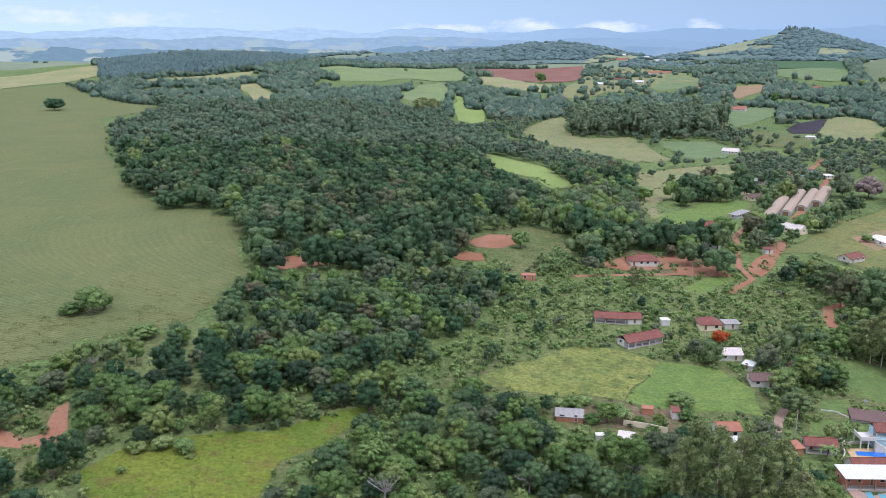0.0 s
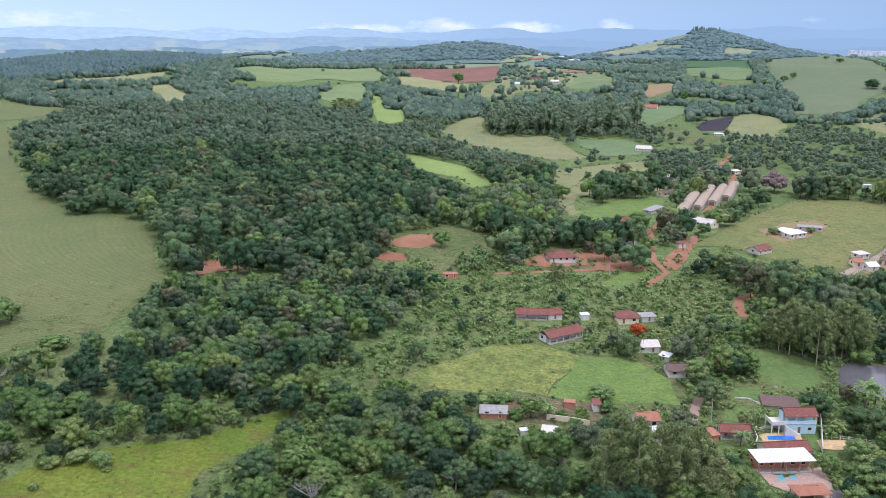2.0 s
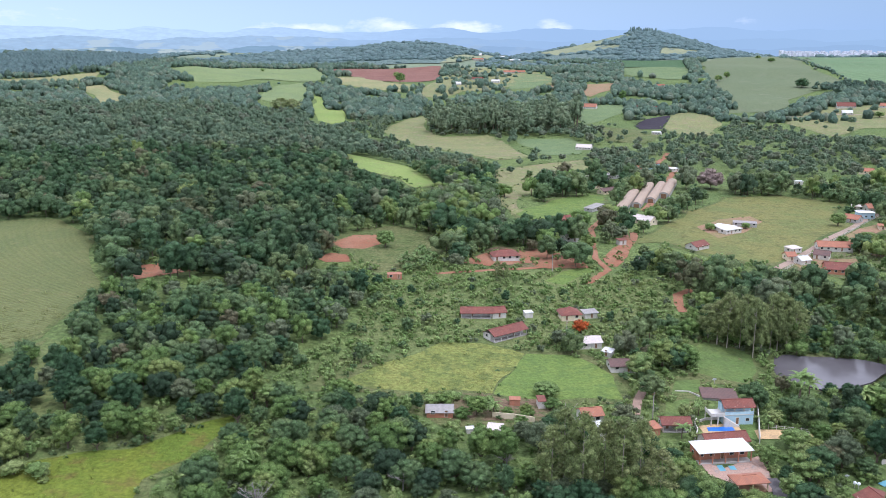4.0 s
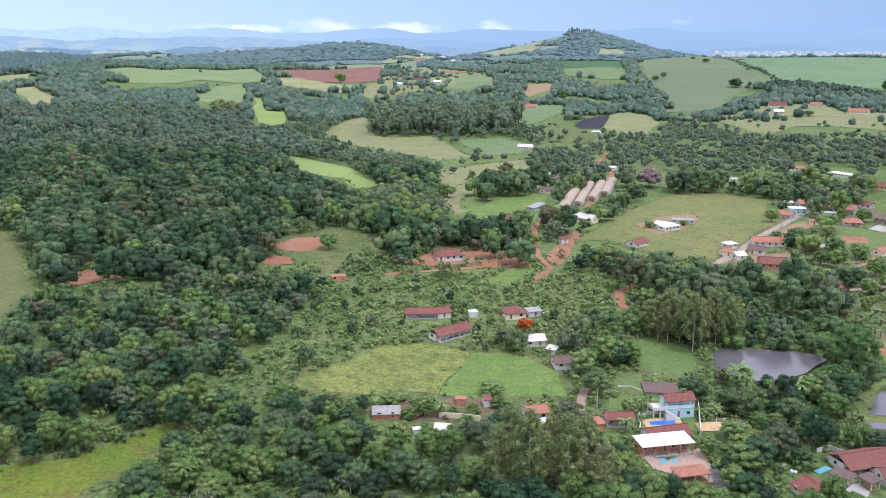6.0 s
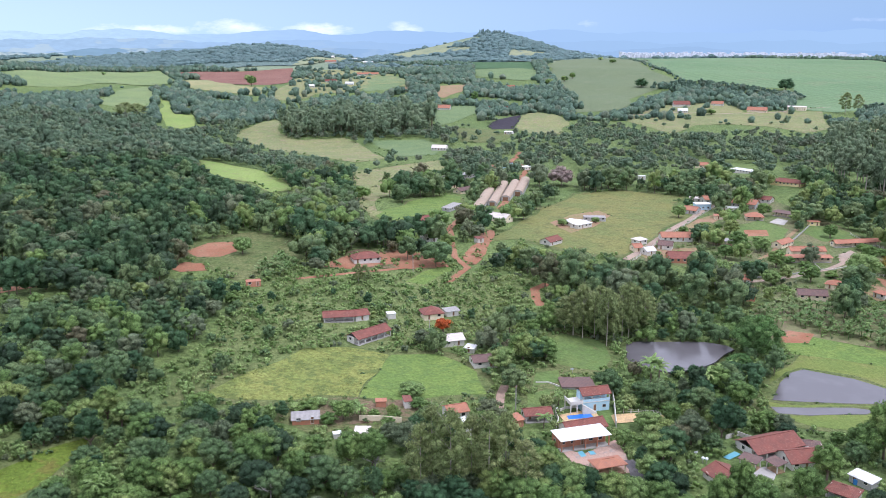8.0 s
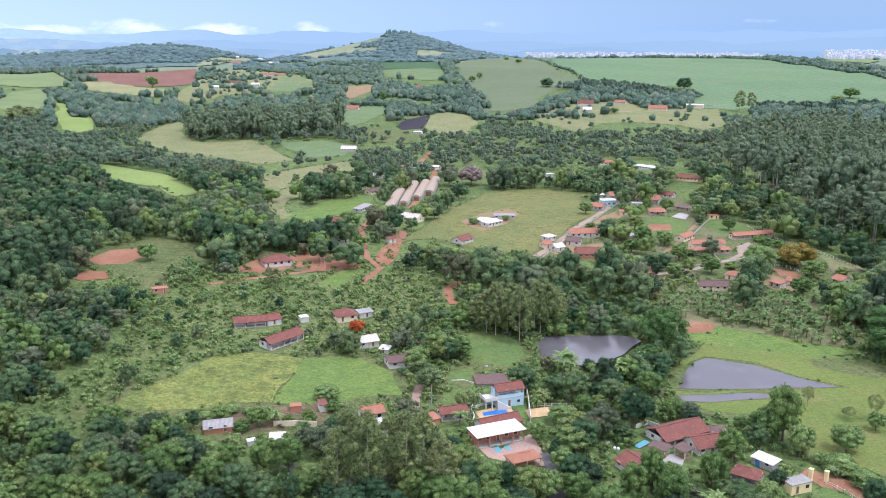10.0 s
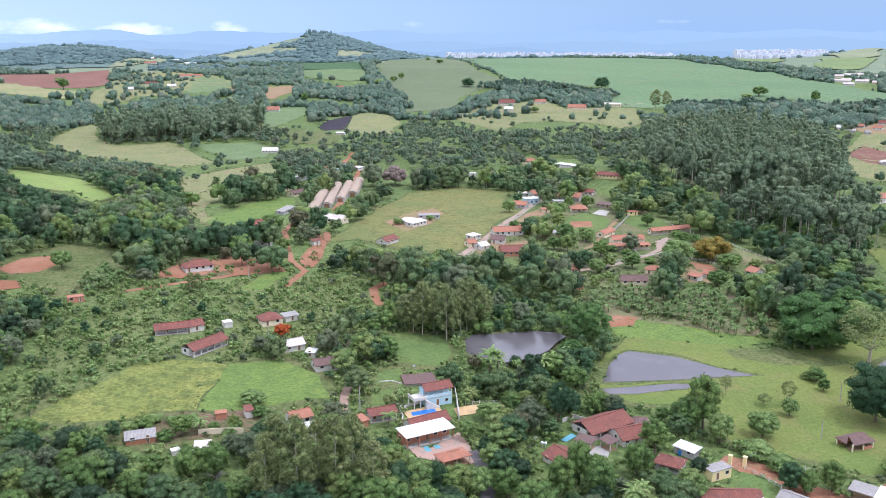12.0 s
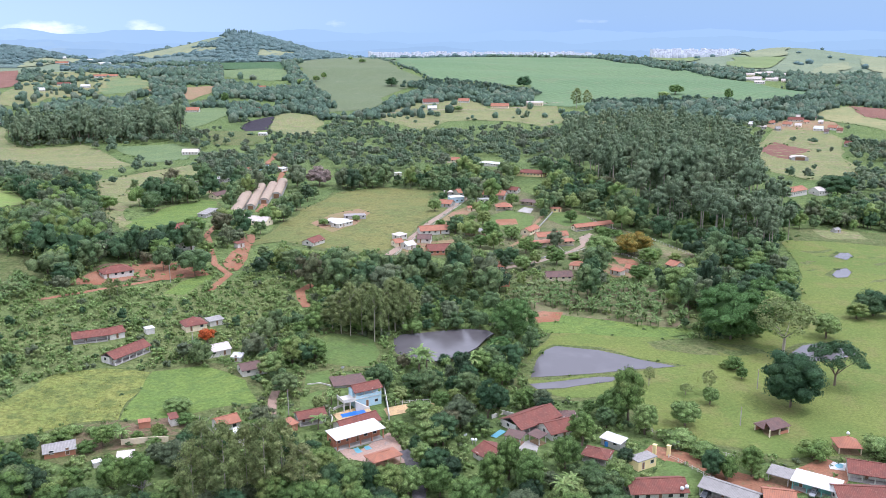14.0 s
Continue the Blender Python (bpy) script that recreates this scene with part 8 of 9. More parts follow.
def palm_shape():
    trunk = join([limb((0, 0, -0.5), (0.15, 0.1, 3.0), 0.22, 0.17, 7), limb((0.15, 0.1, 3.0), (0.1, 0.3, 6.2), 0.17, 0.14, 7)])
    parts = []
    for i in range(16):
        a, up = 2 * np.pi * i / 16 + rngt.uniform(-0.2, 0.2), rngt.uniform(0.1, 1.1)
        prev = np.array([0.1, 0.3, 6.2])
        dirv = np.array([np.cos(a) * np.cos(up), np.sin(a) * np.cos(up), np.sin(up)])
        side = np.array([-np.sin(a), np.cos(a), 0.0])
        for j in range(6):
            nxt = prev + dirv * 0.55
            for sgn in (-1, 1):
                w0, w1 = 0.62 * (1 - j / 8.0), 0.62 * (1 - (j + 1) / 8.0)
                hang0, hang1 = np.array([0, 0, -0.35 * w0]), np.array([0, 0, -0.35 * w1])
                parts.append((np.array([prev, nxt, nxt + sgn * side * w1 + hang1 + dirv * 0.3, prev + sgn * side * w0 + hang0 + dirv * 0.3]), np.array([(0, 1, 2, 3)])))
            prev = nxt
            dirv = dirv + np.array([0, 0, -0.26])
            dirv /= np.linalg.norm(dirv)
    return ("palm_tree", "palm with drooping feathery fronds", "palm", join(parts), trunk, M_LEAF_LIGHT, M_BARK, "palms")


def bare_shape():
    parts = [limb((0, 0, -0.5), (0.2, 0, 2.0), 0.22, 0.16, 6)]
    twigs = []
    for i in range(9):
        a, e = 2 * np.pi * i / 9, rngt.uniform(0.5, 1.2)
        tip = np.array([np.cos(a) * np.cos(e), np.sin(a) * np.cos(e), np.sin(e)]) * rngt.uniform(2.5, 4.0) + (0.2, 0, 2.0)
        parts.append(limb((0.2, 0, 1.9), tip, 0.10, 0.04, 4))
        for _ in range(9):
            b = rngt.normal(size=3)
            b[2] = abs(b[2])
            q = (0.2, 0, 2.0) + (tip - (0.2, 0, 2.0)) * rngt.uniform(0.4, 1.0)
            twigs.append(limb(q, q + b / np.linalg.norm(b) * rngt.uniform(0.6, 1.5), 0.045, 0.015, 3))
    return ("bare_tree", "leafless grey tree with fine twigs", "tree", join(twigs), join(parts), M_DEADWOOD, M_DEADWOOD, "bare trees")


SINGLE["palm"], SIZES["palm"] = Kind([palm_shape()]), ((6.0, 8.0),)
SINGLE["bare"], SIZES["bare"] = Kind([bare_shape()]), ((7.0, 6.0),)


def plant(kind, x, y, tall, wide):
    k = int(rngt.integers(0, len(SIZES[kind])))
    w, h = SIZES[kind][k]
    ob = SINGLE[kind].plant(x, y, 1.0, rngt, k)
    ob.matrix_basis = pose(x, y, float(height(x, y)), 0, 0, rngt.uniform(0, 360)) @ Matrix.Diagonal((wide / w, wide / w, tall / h, 1))


# banana plants
def banana(rng):
    parts = [limb((0, 0, -0.3), (0, 0, 1.8), 0.16, 0.11, 5)]
    for i in range(8):
        a, up = 2 * np.pi * i / 8 + rng.uniform(-0.3, 0.3), rng.uniform(0.4, 1.2)
        p = np.array([0, 0, 1.7])
        d = np.array([np.cos(a) * np.cos(up), np.sin(a) * np.cos(up), np.sin(up)])
        s = np.array([-np.sin(a), np.cos(a), 0]) * 0.34
        for j in range(3):
            q = p + d * 0.75
            e0, e1 = (0.5, 1.0, 0.9)[j], (1.0, 0.9, 0.15)[j]
            parts.append((np.array([p - s * e0, q - s * e1, q + s * e1, p + s * e0]), np.array([(0, 1, 2, 3)])))
            p = q
            d = d + np.array([0, 0, -0.45])
            d /= np.linalg.norm(d)
    return crown_only(join(parts))


x, y, rng = scattered(2.7, 330.0, 560.0, seed=31)
k = (in_zone("banana_plot", x, y) & (rng.uniform(0, 1, len(x)) < 0.62)) | in_zone("banana_patch", x, y) | (in_zone("garden_patch", x, y) & (rng.uniform(0, 1, len(x)) < 0.6))
growth("banana_plants", "rows of broad-leaved pale green banana plants", "banana plants", [banana(rng) for _ in range(4)], x[k], y[k], rng.uniform(0.9, 1.5, int(k.sum())), [M_LEAF_BANANA], None, 32)


# fences, walls, poles
def along(pts, step):
    out = []
    for (x1, y1), (x2, y2) in zip(pts, pts[1:]):
        n = max(1, round(math.hypot(x2 - x1, y2 - y1) / step))
        out += [(x1 + (x2 - x1) * i / n, y1 + (y2 - y1) * i / n) for i in range(n)]
    return out + [pts[-1]]


def fence(pts, tall, label):
    root = new("fence")
    q = along(pts, 2.4)
    root.matrix_basis = pose(*q[0], float(height(*q[0])))
    o = np.array([*q[0], float(height(*q[0]))])
    loc = [np.array([x, y, float(height(x, y))]) - o for x, y in q]
    post = bpy.data.meshes.new("post")
    bm = box_bm(-0.09, -0.09, -0.5, 0.09, 0.09, tall)
    bm.to_mesh(post)
    bm.free()
    post.materials.append(M_WALL_WHITE)
    for p in loc:
        ob = new("post", post)
        ob.parent, ob.location = root, p
    for a, b in zip(loc, loc[1:]):
        for zz in (0.45, 0.85):
            bm = bmesh.new()
            v, f = limb(a + (0, 0, tall * zz), b + (0, 0, tall * zz), 0.045, 0.045, 4)
            vs = [bm.verts.new(c) for c in v]
            for g in f:
                bm.faces.new([vs[i] for i in g])
            part("rail", bm, M_WALL_WHITE, root)
    return tagged(root, label, "fence")


def low_wall(pts, tall, material, label):
    q = along(pts, 3.0)
    bm = bmesh.new()
    o = np.array([*q[0], float(height(*q[0]))])
    for (x1, y1), (x2, y2) in zip(q, q[1:]):
        d = math.hypot(x2 - x1, y2 - y1)
        nx, ny = -(y2 - y1) / d * 0.11, (x2 - x1) / d * 0.11
        z1, z2 = float(height(x1, y1)), float(height(x2, y2))
        v = []
        for zz in (-0.6, tall):
            for px, py, pz in ((x1 + nx, y1 + ny, z1), (x1 - nx, y1 - ny, z1), (x2 - nx, y2 - ny, z2), (x2 + nx, y2 + ny, z2)):
                v.append(bm.verts.new((px - o[0], py - o[1], pz + zz - o[2])))
        for f in ((3, 2, 1, 0), (4, 5, 6, 7), (0, 1, 5, 4), (1, 2, 6, 5), (2, 3, 7, 6), (3, 0, 4, 7)):
            bm.faces.new([v[i] for i in f])
    bmesh.ops.remove_doubles(bm, verts=bm.verts, dist=0.005)
    ob = part("garden_wall", bm, material, None)
    ob.matrix_basis = pose(*o)
    return tagged(ob, label, "wall")


def pillar(x, y, wide, tall, material, label):
    bm = box_bm(-wide / 2, -wide / 2, -0.5, wide / 2, wide / 2, tall)
    box(bm, -wide / 2 - 0.1, -wide / 2 - 0.1, tall, wide / 2 + 0.1, wide / 2 + 0.1, tall + 0.15)
    ob = part("gate_pillar", bm, material, None)
    ob.matrix_basis = pose(x, y, float(height(x, y)), 0, 0, 20)
    return tagged(ob, label, "pillar", "gate pillars")


def tank(x, y, wide, up, label):
    """A round tank on a slender stand."""
    root = new("water_tank")
    root.matrix_basis = pose(x, y, float(height(x, y)))
    bm = bmesh.new()
    bmesh.ops.create_cone(bm, cap_ends=True, segments=10, radius1=0.12, radius2=0.10, depth=up, matrix=Matrix.Translation((0, 0, up / 2 - 0.2)))
    part("stand", bm, M_WALL_GREY, root)
    bm = bmesh.new()
    bmesh.ops.create_uvsphere(bm, u_segments=14, v_segments=8, radius=wide / 2, matrix=Matrix.Translation((0, 0, up + wide / 2 - 0.25)))
    part("tank", bm, M_TANK, root)
    return tagged(root, label, "water tank")


def dish(x, y, wide, label):
    root = new("satellite_dish")
    root.matrix_basis = pose(x, y, float(height(x, y)), 0, 0, 160)
    bm = bmesh.new()
    bmesh.ops.create_cone(bm, cap_ends=True, segments=8, radius1=0.06, radius2=0.05, depth=2.0, matrix=Matrix.Translation((0, 0, 0.7)))
    part("mast", bm, M_WALL_GREY, root)
    bm = bmesh.new()
    rings = [(r, 0.35 * (r / (wide / 2)) ** 2) for r in (0.02, wide * 0.2, wide * 0.36, wide / 2)]
    vs = [[bm.verts.new((r * math.cos(a), r * math.sin(a), h)) for a in (2 * math.pi * i / 14 for i in range(14))] for r, h in rings]
    for a, b in zip(vs, vs[1:]):
        for i in range(14):
            bm.faces.new((a[i], a[(i + 1) % 14], b[(i + 1) % 14], b[i]))
    bmesh.ops.solidify(bm, geom=bm.faces[:], thickness=0.04)
    bmesh.ops.transform(bm, matrix=pose(0, 0, 1.8, 50, 0, 0), verts=bm.verts)
    part("reflector", bm, M_TANK, root)
    return tagged(root, label, "satellite dish")


def pole(x, y, tall, label):
    root = new("utility_pole")
    root.matrix_basis = pose(x, y, float(height(x, y)), 0, 0, 30)
    bm = bmesh.new()
    bmesh.ops.create_cone(bm, cap_ends=True, segments=8, radius1=0.17, radius2=0.11, depth=tall + 0.6, matrix=Matrix.Translation((0, 0, tall / 2 - 0.3)))
    part("mast", bm, M_CONCRETE, root)
    part("crossarm", box_bm(-0.9, -0.06, tall - 0.6, 0.9, 0.06, tall - 0.46), M_WOOD, root)
    return tagged(root, label, "utility pole")

# ---- single trees, fences, walls and poles ----
plant('russet', 131.2, 186.5, 7.5, 8.5)
plant('pasture', 232.1, 144.7, 18.2, 20.1)
plant('umbrella', 260.7, 147.4, 15.2, 18.8)
plant('sparse', 273.5, 175.5, 21.6, 21.3)
plant('round', 302.8, 176.5, 10.1, 11.5)
plant('bamboo', 269.5, 195.6, 21.1, 28.0)
plant('bamboo', 199.5, 240.5, 16.5, 17.0)
plant('bamboo', 305.0, 207.7, 15.9, 17.6)
plant('round', 192.6, 153.0, 7.9, 9.2)
plant('round', 211.0, 158.7, 5.9, 5.2)
plant('sparse', 216.5, 163.8, 8.6, 4.6)
plant('sparse', 210.3, 167.7, 3.8, 4.6)
plant('sparse', 206.4, 179.5, 6.7, 4.2)
plant('round', 238.2, 167.2, 4.5, 4.5)
plant('bush', 243.2, 174.0, 5.0, 7.1)
plant('bush', 241.8, 176.7, 2.5, 4.2)
plant('round', 181.3, 164.8, 16.9, 10.9)
plant('round', 176.9, 166.6, 10.2, 10.4)
plant('round', 178.5, 155.9, 9.5, 7.5)
plant('yellow', 330.2, 302.0, 12.0, 19.9)
plant('round', 309.3, 304.4, 13.2, 16.1)
plant('pasture_dark', 274.0, 276.1, 13.3, 11.1)
plant('round', 299.5, 246.6, 13.2, 15.8)
plant('pasture_dark', 346.9, 182.5, 10.9, 15.5)
plant('round', 336.6, 183.8, 7.3, 10.4)
plant('pasture_dark', 821.8, 1347.1, 15.8, 24.8)
plant('round', 988.2, 1745.7, 9.8, 18.4)
plant('round', 1071.8, 1953.3, 9.4, 14.6)
plant('round', 773.2, 1516.2, 12.6, 13.4)
plant('round', 1178.4, 895.5, 18.8, 15.5)
plant('round', 1163.3, 990.7, 16.9, 28.0)
plant('bush', 1131.8, 987.4, 9.5, 19.7)
plant('tall', 897.7, 948.6, 30.4, 18.8)
plant('tall', 920.9, 951.3, 26.6, 15.6)
plant('pasture_dark', 1018.1, 1213.5, 19.9, 29.0)
plant('round', 734.3, 1019.0, 8.0, 14.8)
plant('pasture_dark', 612.9, 361.3, 15.2, 28.3)
plant('palm', 130.7, 137.2, 8.8, 7.1)
plant('palm', 135.9, 140.5, 6.9, 5.9)
plant('round', 128.7, 156.3, 11.7, 7.5)
plant('round', 145.2, 153.1, 9.6, 8.1)
plant('round', 120.8, 153.1, 11.3, 8.0)
plant('round', 127.7, 147.3, 11.1, 8.8)
plant('round', 147.9, 136.9, 8.7, 8.1)
plant('round', 183.4, 123.3, 8.8, 6.8)
plant('bush', 176.6, 126.1, 7.1, 5.7)
plant('bush', 180.7, 136.6, 4.8, 8.2)
plant('bush', 181.5, 146.1, 4.6, 10.1)
plant('bush', 206.1, 120.0, 5.8, 8.9)
plant('bush', 223.6, 110.7, 5.8, 10.7)
plant('round', 158.4, 160.5, 10.0, 8.5)
plant('round', 123.5, 182.1, 8.2, 11.2)
plant('round', 301.6, 393.8, 9.4, 9.9)
plant('round', 285.2, 364.7, 10.4, 10.6)
plant('round', 294.3, 358.7, 8.5, 9.3)
plant('round', 282.6, 332.7, 8.9, 10.0)
plant('round', 282.5, 308.8, 8.5, 10.2)
plant('round', 301.8, 302.8, 10.2, 9.8)
plant('round', 269.2, 353.7, 7.5, 9.0)
plant('round', 291.0, 401.7, 7.3, 8.6)
plant('round', 348.4, 369.7, 7.9, 8.8)
plant('round', 334.0, 327.1, 8.8, 9.4)
plant('round', 355.2, 402.7, 9.0, 10.0)
plant('round', 351.4, 428.9, 8.6, 9.6)
plant('round', 323.3, 285.0, 8.7, 11.6)
plant('round', 297.0, 268.0, 8.7, 10.8)
plant('round', 261.3, 309.5, 7.8, 8.8)
plant('round', 247.0, 329.1, 8.5, 10.0)
plant('round', 302.9, 445.8, 8.3, 9.3)
plant('bush', 291.7, 367.9, 3.8, 6.3)
plant('bush', 305.1, 374.5, 3.9, 5.8)
plant('bush', 294.8, 338.0, 3.6, 6.6)
plant('bush', 296.7, 329.0, 3.6, 6.0)
plant('bush', 296.8, 311.9, 3.5, 6.4)
plant('bush', 325.9, 306.7, 4.2, 7.8)
plant('bush', 262.6, 337.9, 3.8, 6.3)
plant('bush', 271.1, 337.0, 3.5, 5.8)
plant('bush', 281.2, 408.0, 4.0, 6.0)
plant('bush', 278.1, 389.4, 3.9, 6.4)
plant('bush', 303.4, 407.4, 4.1, 6.1)
plant('bush', 346.6, 344.3, 4.0, 6.5)
plant('bush', 347.8, 332.2, 4.6, 7.7)
plant('bush', 337.8, 294.3, 4.5, 7.8)
plant('bush', 341.2, 284.1, 4.2, 6.6)
plant('pink', 293.5, 587.8, 14.0, 20.9)
plant('orange', 96.6, 285.6, 6.2, 6.3)
plant('palm', 148.4, 228.5, 9.1, 9.6)
plant('palm', 150.6, 226.5, 8.1, 7.6)
plant('palm', 164.6, 220.9, 7.4, 7.7)
plant('palm', 173.7, 223.4, 6.6, 7.5)
plant('palm', 183.0, 230.1, 6.1, 7.4)
plant('palm', 103.2, 406.1, 6.8, 6.2)
plant('topiary', 161.0, 231.5, 4.3, 4.7)
plant('topiary', 166.5, 230.7, 4.7, 4.8)
plant('round', 89.7, 170.3, 9.8, 8.9)
plant('pasture_dark', 94.6, 167.7, 8.7, 7.2)
plant('round', 97.4, 164.3, 9.2, 8.9)
plant('round', 102.9, 163.3, 7.7, 7.8)
plant('pasture_dark', 85.6, 171.3, 9.2, 8.6)
plant('round', 107.6, 162.6, 5.9, 7.3)
plant('bamboo', 184.5, 230.6, 7.0, 9.0)
plant('bush', 222.5, 442.2, 4.7, 5.9)
plant('bush', 245.9, 445.7, 4.1, 4.8)
plant('tall', 144.4, 275.4, 16.8, 10.7)
plant('tall', 146.8, 272.5, 21.3, 9.8)
plant('tall', 151.8, 272.6, 17.9, 9.5)
plant('tall', 152.1, 263.8, 22.2, 9.7)
plant('tall', 156.2, 266.0, 19.6, 8.5)
plant('tall', 160.8, 267.9, 21.9, 9.5)
plant('tall', 164.6, 269.7, 22.2, 10.9)
plant('tall', 167.2, 268.1, 20.3, 10.0)
plant('tall', 171.3, 269.7, 18.5, 9.7)
plant('tall', 157.3, 278.6, 18.6, 10.1)
plant('tall', 151.9, 281.1, 16.6, 11.0)
plant('tall', 142.7, 279.1, 14.2, 9.9)
plant('tall', 58.8, 182.2, 23.6, 10.0)
plant('tall', 61.8, 177.0, 24.5, 9.9)
plant('tall', 68.9, 181.9, 20.2, 8.7)
plant('tall', 71.7, 177.6, 22.6, 9.5)
plant('tall', 77.8, 181.5, 19.8, 8.8)
plant('tall', 55.6, 181.2, 19.7, 8.5)
plant('tall', 79.4, 173.1, 15.9, 8.6)
plant('bare', 20.8, 188.9, 6.6, 8.5)
plant('bare', 48.2, 196.7, 5.4, 7.5)
plant('round', 36.6, 398.8, 8.7, 9.2)
plant('bush', 52.9, 390.4, 3.8, 4.2)
plant('bush', 60.9, 225.4, 4.2, 4.0)
plant('palm', 51.1, 225.3, 5.2, 5.6)
plant('round', 70.1, 237.9, 4.3, 8.5)
plant('bush', 38.1, 235.4, 3.9, 6.8)
plant('round', 46.6, 227.3, 5.9, 7.3)
plant('bush', 42.2, 226.1, 3.4, 5.0)
plant('bush', 42.1, 238.8, 2.4, 5.2)
plant('bush', 46.3, 235.5, 2.4, 4.4)
plant('bush', 51.7, 235.4, 2.0, 3.8)
plant('bush', 55.7, 226.8, 2.3, 4.0)
plant('bush', 34.9, 236.4, 2.7, 5.8)
plant('bush', 58.9, 222.8, 2.0, 4.3)
plant('bush', 69.8, 229.6, 3.2, 5.8)
plant('tall', 79.5, 347.5, 9.3, 4.8)
plant('tall', 82.3, 346.9, 8.7, 5.3)
plant('round', 106.5, 218.4, 5.2, 4.5)
plant('palm', 111.5, 220.4, 4.2, 3.9)
plant('palm', 100.5, 207.5, 4.6, 5.6)
plant('round', 129.5, 198.5, 5.8, 8.5)
plant('round', 104.4, 249.0, 8.7, 9.5)
plant('round', 115.8, 256.6, 10.0, 12.2)
plant('round', 123.5, 255.2, 8.0, 10.9)
plant('bush', 203.5, 1897.1, 12.1, 15.0)
plant('round', 187.9, 1685.6, 20.2, 20.0)
plant('round', -79.6, 1898.3, 7.5, 9.9)
plant('round', 490.8, 1294.1, 17.2, 12.7)
plant('round', 736.7, 1476.4, 11.8, 15.1)
plant('round', 698.3, 1455.1, 11.5, 19.0)
plant('round', 313.5, 1263.7, 12.5, 13.7)
plant('tall', -28.3, 1211.7, 20.4, 31.8)
plant('tall', -13.9, 1197.4, 21.0, 28.3)
plant('round', -130.3, 307.5, 10.6, 11.8)
plant('bush', -137.5, 307.1, 4.5, 10.1)
plant('round', -127.9, 312.3, 6.1, 6.9)
plant('pasture_dark', -461.0, 1036.1, 14.6, 23.8)
plant('round', -114.3, 259.4, 9.4, 9.8)
plant('bush', -117.9, 255.1, 7.3, 9.8)
plant('round', -103.5, 283.7, 5.1, 10.4)
plant('umbrella', -96.9, 224.5, 8.0, 6.2)
plant('umbrella', -85.5, 231.2, 5.5, 4.9)
plant('umbrella', -62.3, 229.2, 7.1, 7.4)
plant('bush', -66.5, 205.5, 4.2, 6.3)
plant('bush', -73.0, 207.6, 3.8, 6.4)
plant('bush', -79.6, 205.6, 3.1, 6.4)
plant('palm', -15.9, 198.9, 9.2, 5.9)
plant('palm', -18.1, 196.2, 8.3, 5.8)
plant('bare', -13.8, 183.5, 7.4, 9.7)
plant('bare', -111.7, 257.3, 5.5, 9.7)
plant('bush', -79.5, 194.9, 1.9, 2.5)
plant('bush', -65.0, 202.8, 1.3, 2.8)
tree_row([(1589, 2070), (1661, 1974), (1742, 1895), (1708, 1723), (1675, 1608), (1597, 1442), (1497, 1271)], 22, 7, 0.95, 'dark row of trees behind the long green field')
tree_row([(1798, 1814), (1741, 1611), (1654, 1405), (1661, 1311), (1608, 1210)], 60, 10, 1.1, 'dark wood edge beyond the long green field')
tree_row([(1315, 2275), (1056, 1736), (996, 1571), (953, 1451), (932, 1386)], 9, 8, 0.6, 'hedge between the olive and green fields')
tree_row([(621, 1101), (659, 1118), (703, 1141), (735, 1168)], 10, 8, 0.7, 'hedge below the olive field')
tree_row([(833, 1286), (916, 1329), (932, 1229), (948, 1170), (956, 1120)], 70, 9, 1, 'wood round the hill farm')
tree_row([(929, 946), (996, 929), (1069, 904), (1105, 837), (1147, 779), (1260, 796)], 45, 9, 1.25, 'tall tree belt below the long green field')
tree_row([(1593, 1213), (1616, 1144), (1580, 1052), (1513, 948)], 70, 10, 1, 'wood beside the far estate')
tree_row([(1562, 1003), (1673, 1025), (1624, 947)], 60, 10, 1.1, 'round dark copse on the far slope')
tree_row([(-267, 1780), (-221, 2342), (-60, 2351), (56, 2269), (168, 2190)], 25, 9, 0.9, 'dark tree row above the pale green field')
tree_row([(496, 2207), (636, 2395), (740, 2358), (795, 2186)], 60, 9, 0.9, 'dense wood below the ridge houses')
tree_row([(767, 1640), (703, 1453), (653, 1306), (596, 1158)], 25, 9, 0.9, 'wood edge along the olive field')
tree_row([(-594, 1423), (-508, 1305), (-433, 1232), (-377, 1181)], 40, 10, 0.95, 'wood edge between the maize fields')
tree_row([(401, 2316), (481, 2382), (585, 2431)], 25, 9, 0.8, 'tree row on the ridge')
fence([(173.1, 142.2), (173.5, 139.2), (173.5, 134.5), (173.3, 130.6), (173.2, 127.4), (171.9, 121.5), (171.8, 118.1)], 1.3, 'white-painted garden fence posts with rails')
fence([(181.3, 158.0), (181.5, 150.1), (184.1, 140.3), (188.6, 132.5)], 1.2, 'pale wooden pasture fence')
fence([(128.2, 210.5), (132.4, 209.1), (136.6, 207.6), (140.3, 205.1)], 1.3, 'pale wooden fence along the sandy yard')
fence([(214.4, 355.3), (254.6, 391.5), (301.1, 430.7), (347.8, 470.4)], 1.4, 'pale street fence of posts and rails')
fence([(361.4, 319.6), (358.5, 300.9), (355.8, 283.5), (352.4, 269.3)], 1.4, 'pale hillside garden fence')
fence([(311.1, 308.3), (324.4, 305.3), (325.0, 288.4)], 1.3, 'white riding ring fence')
fence([(364.3, 371.8), (358.2, 352.4), (358.9, 343.1)], 1.4, 'pale fence behind the stable')
low_wall([(320.2, 367.6), (338.7, 381.3), (356.9, 395.2)], 1.2, M_WALL_GREY, 'pale garden wall beside the lawn')
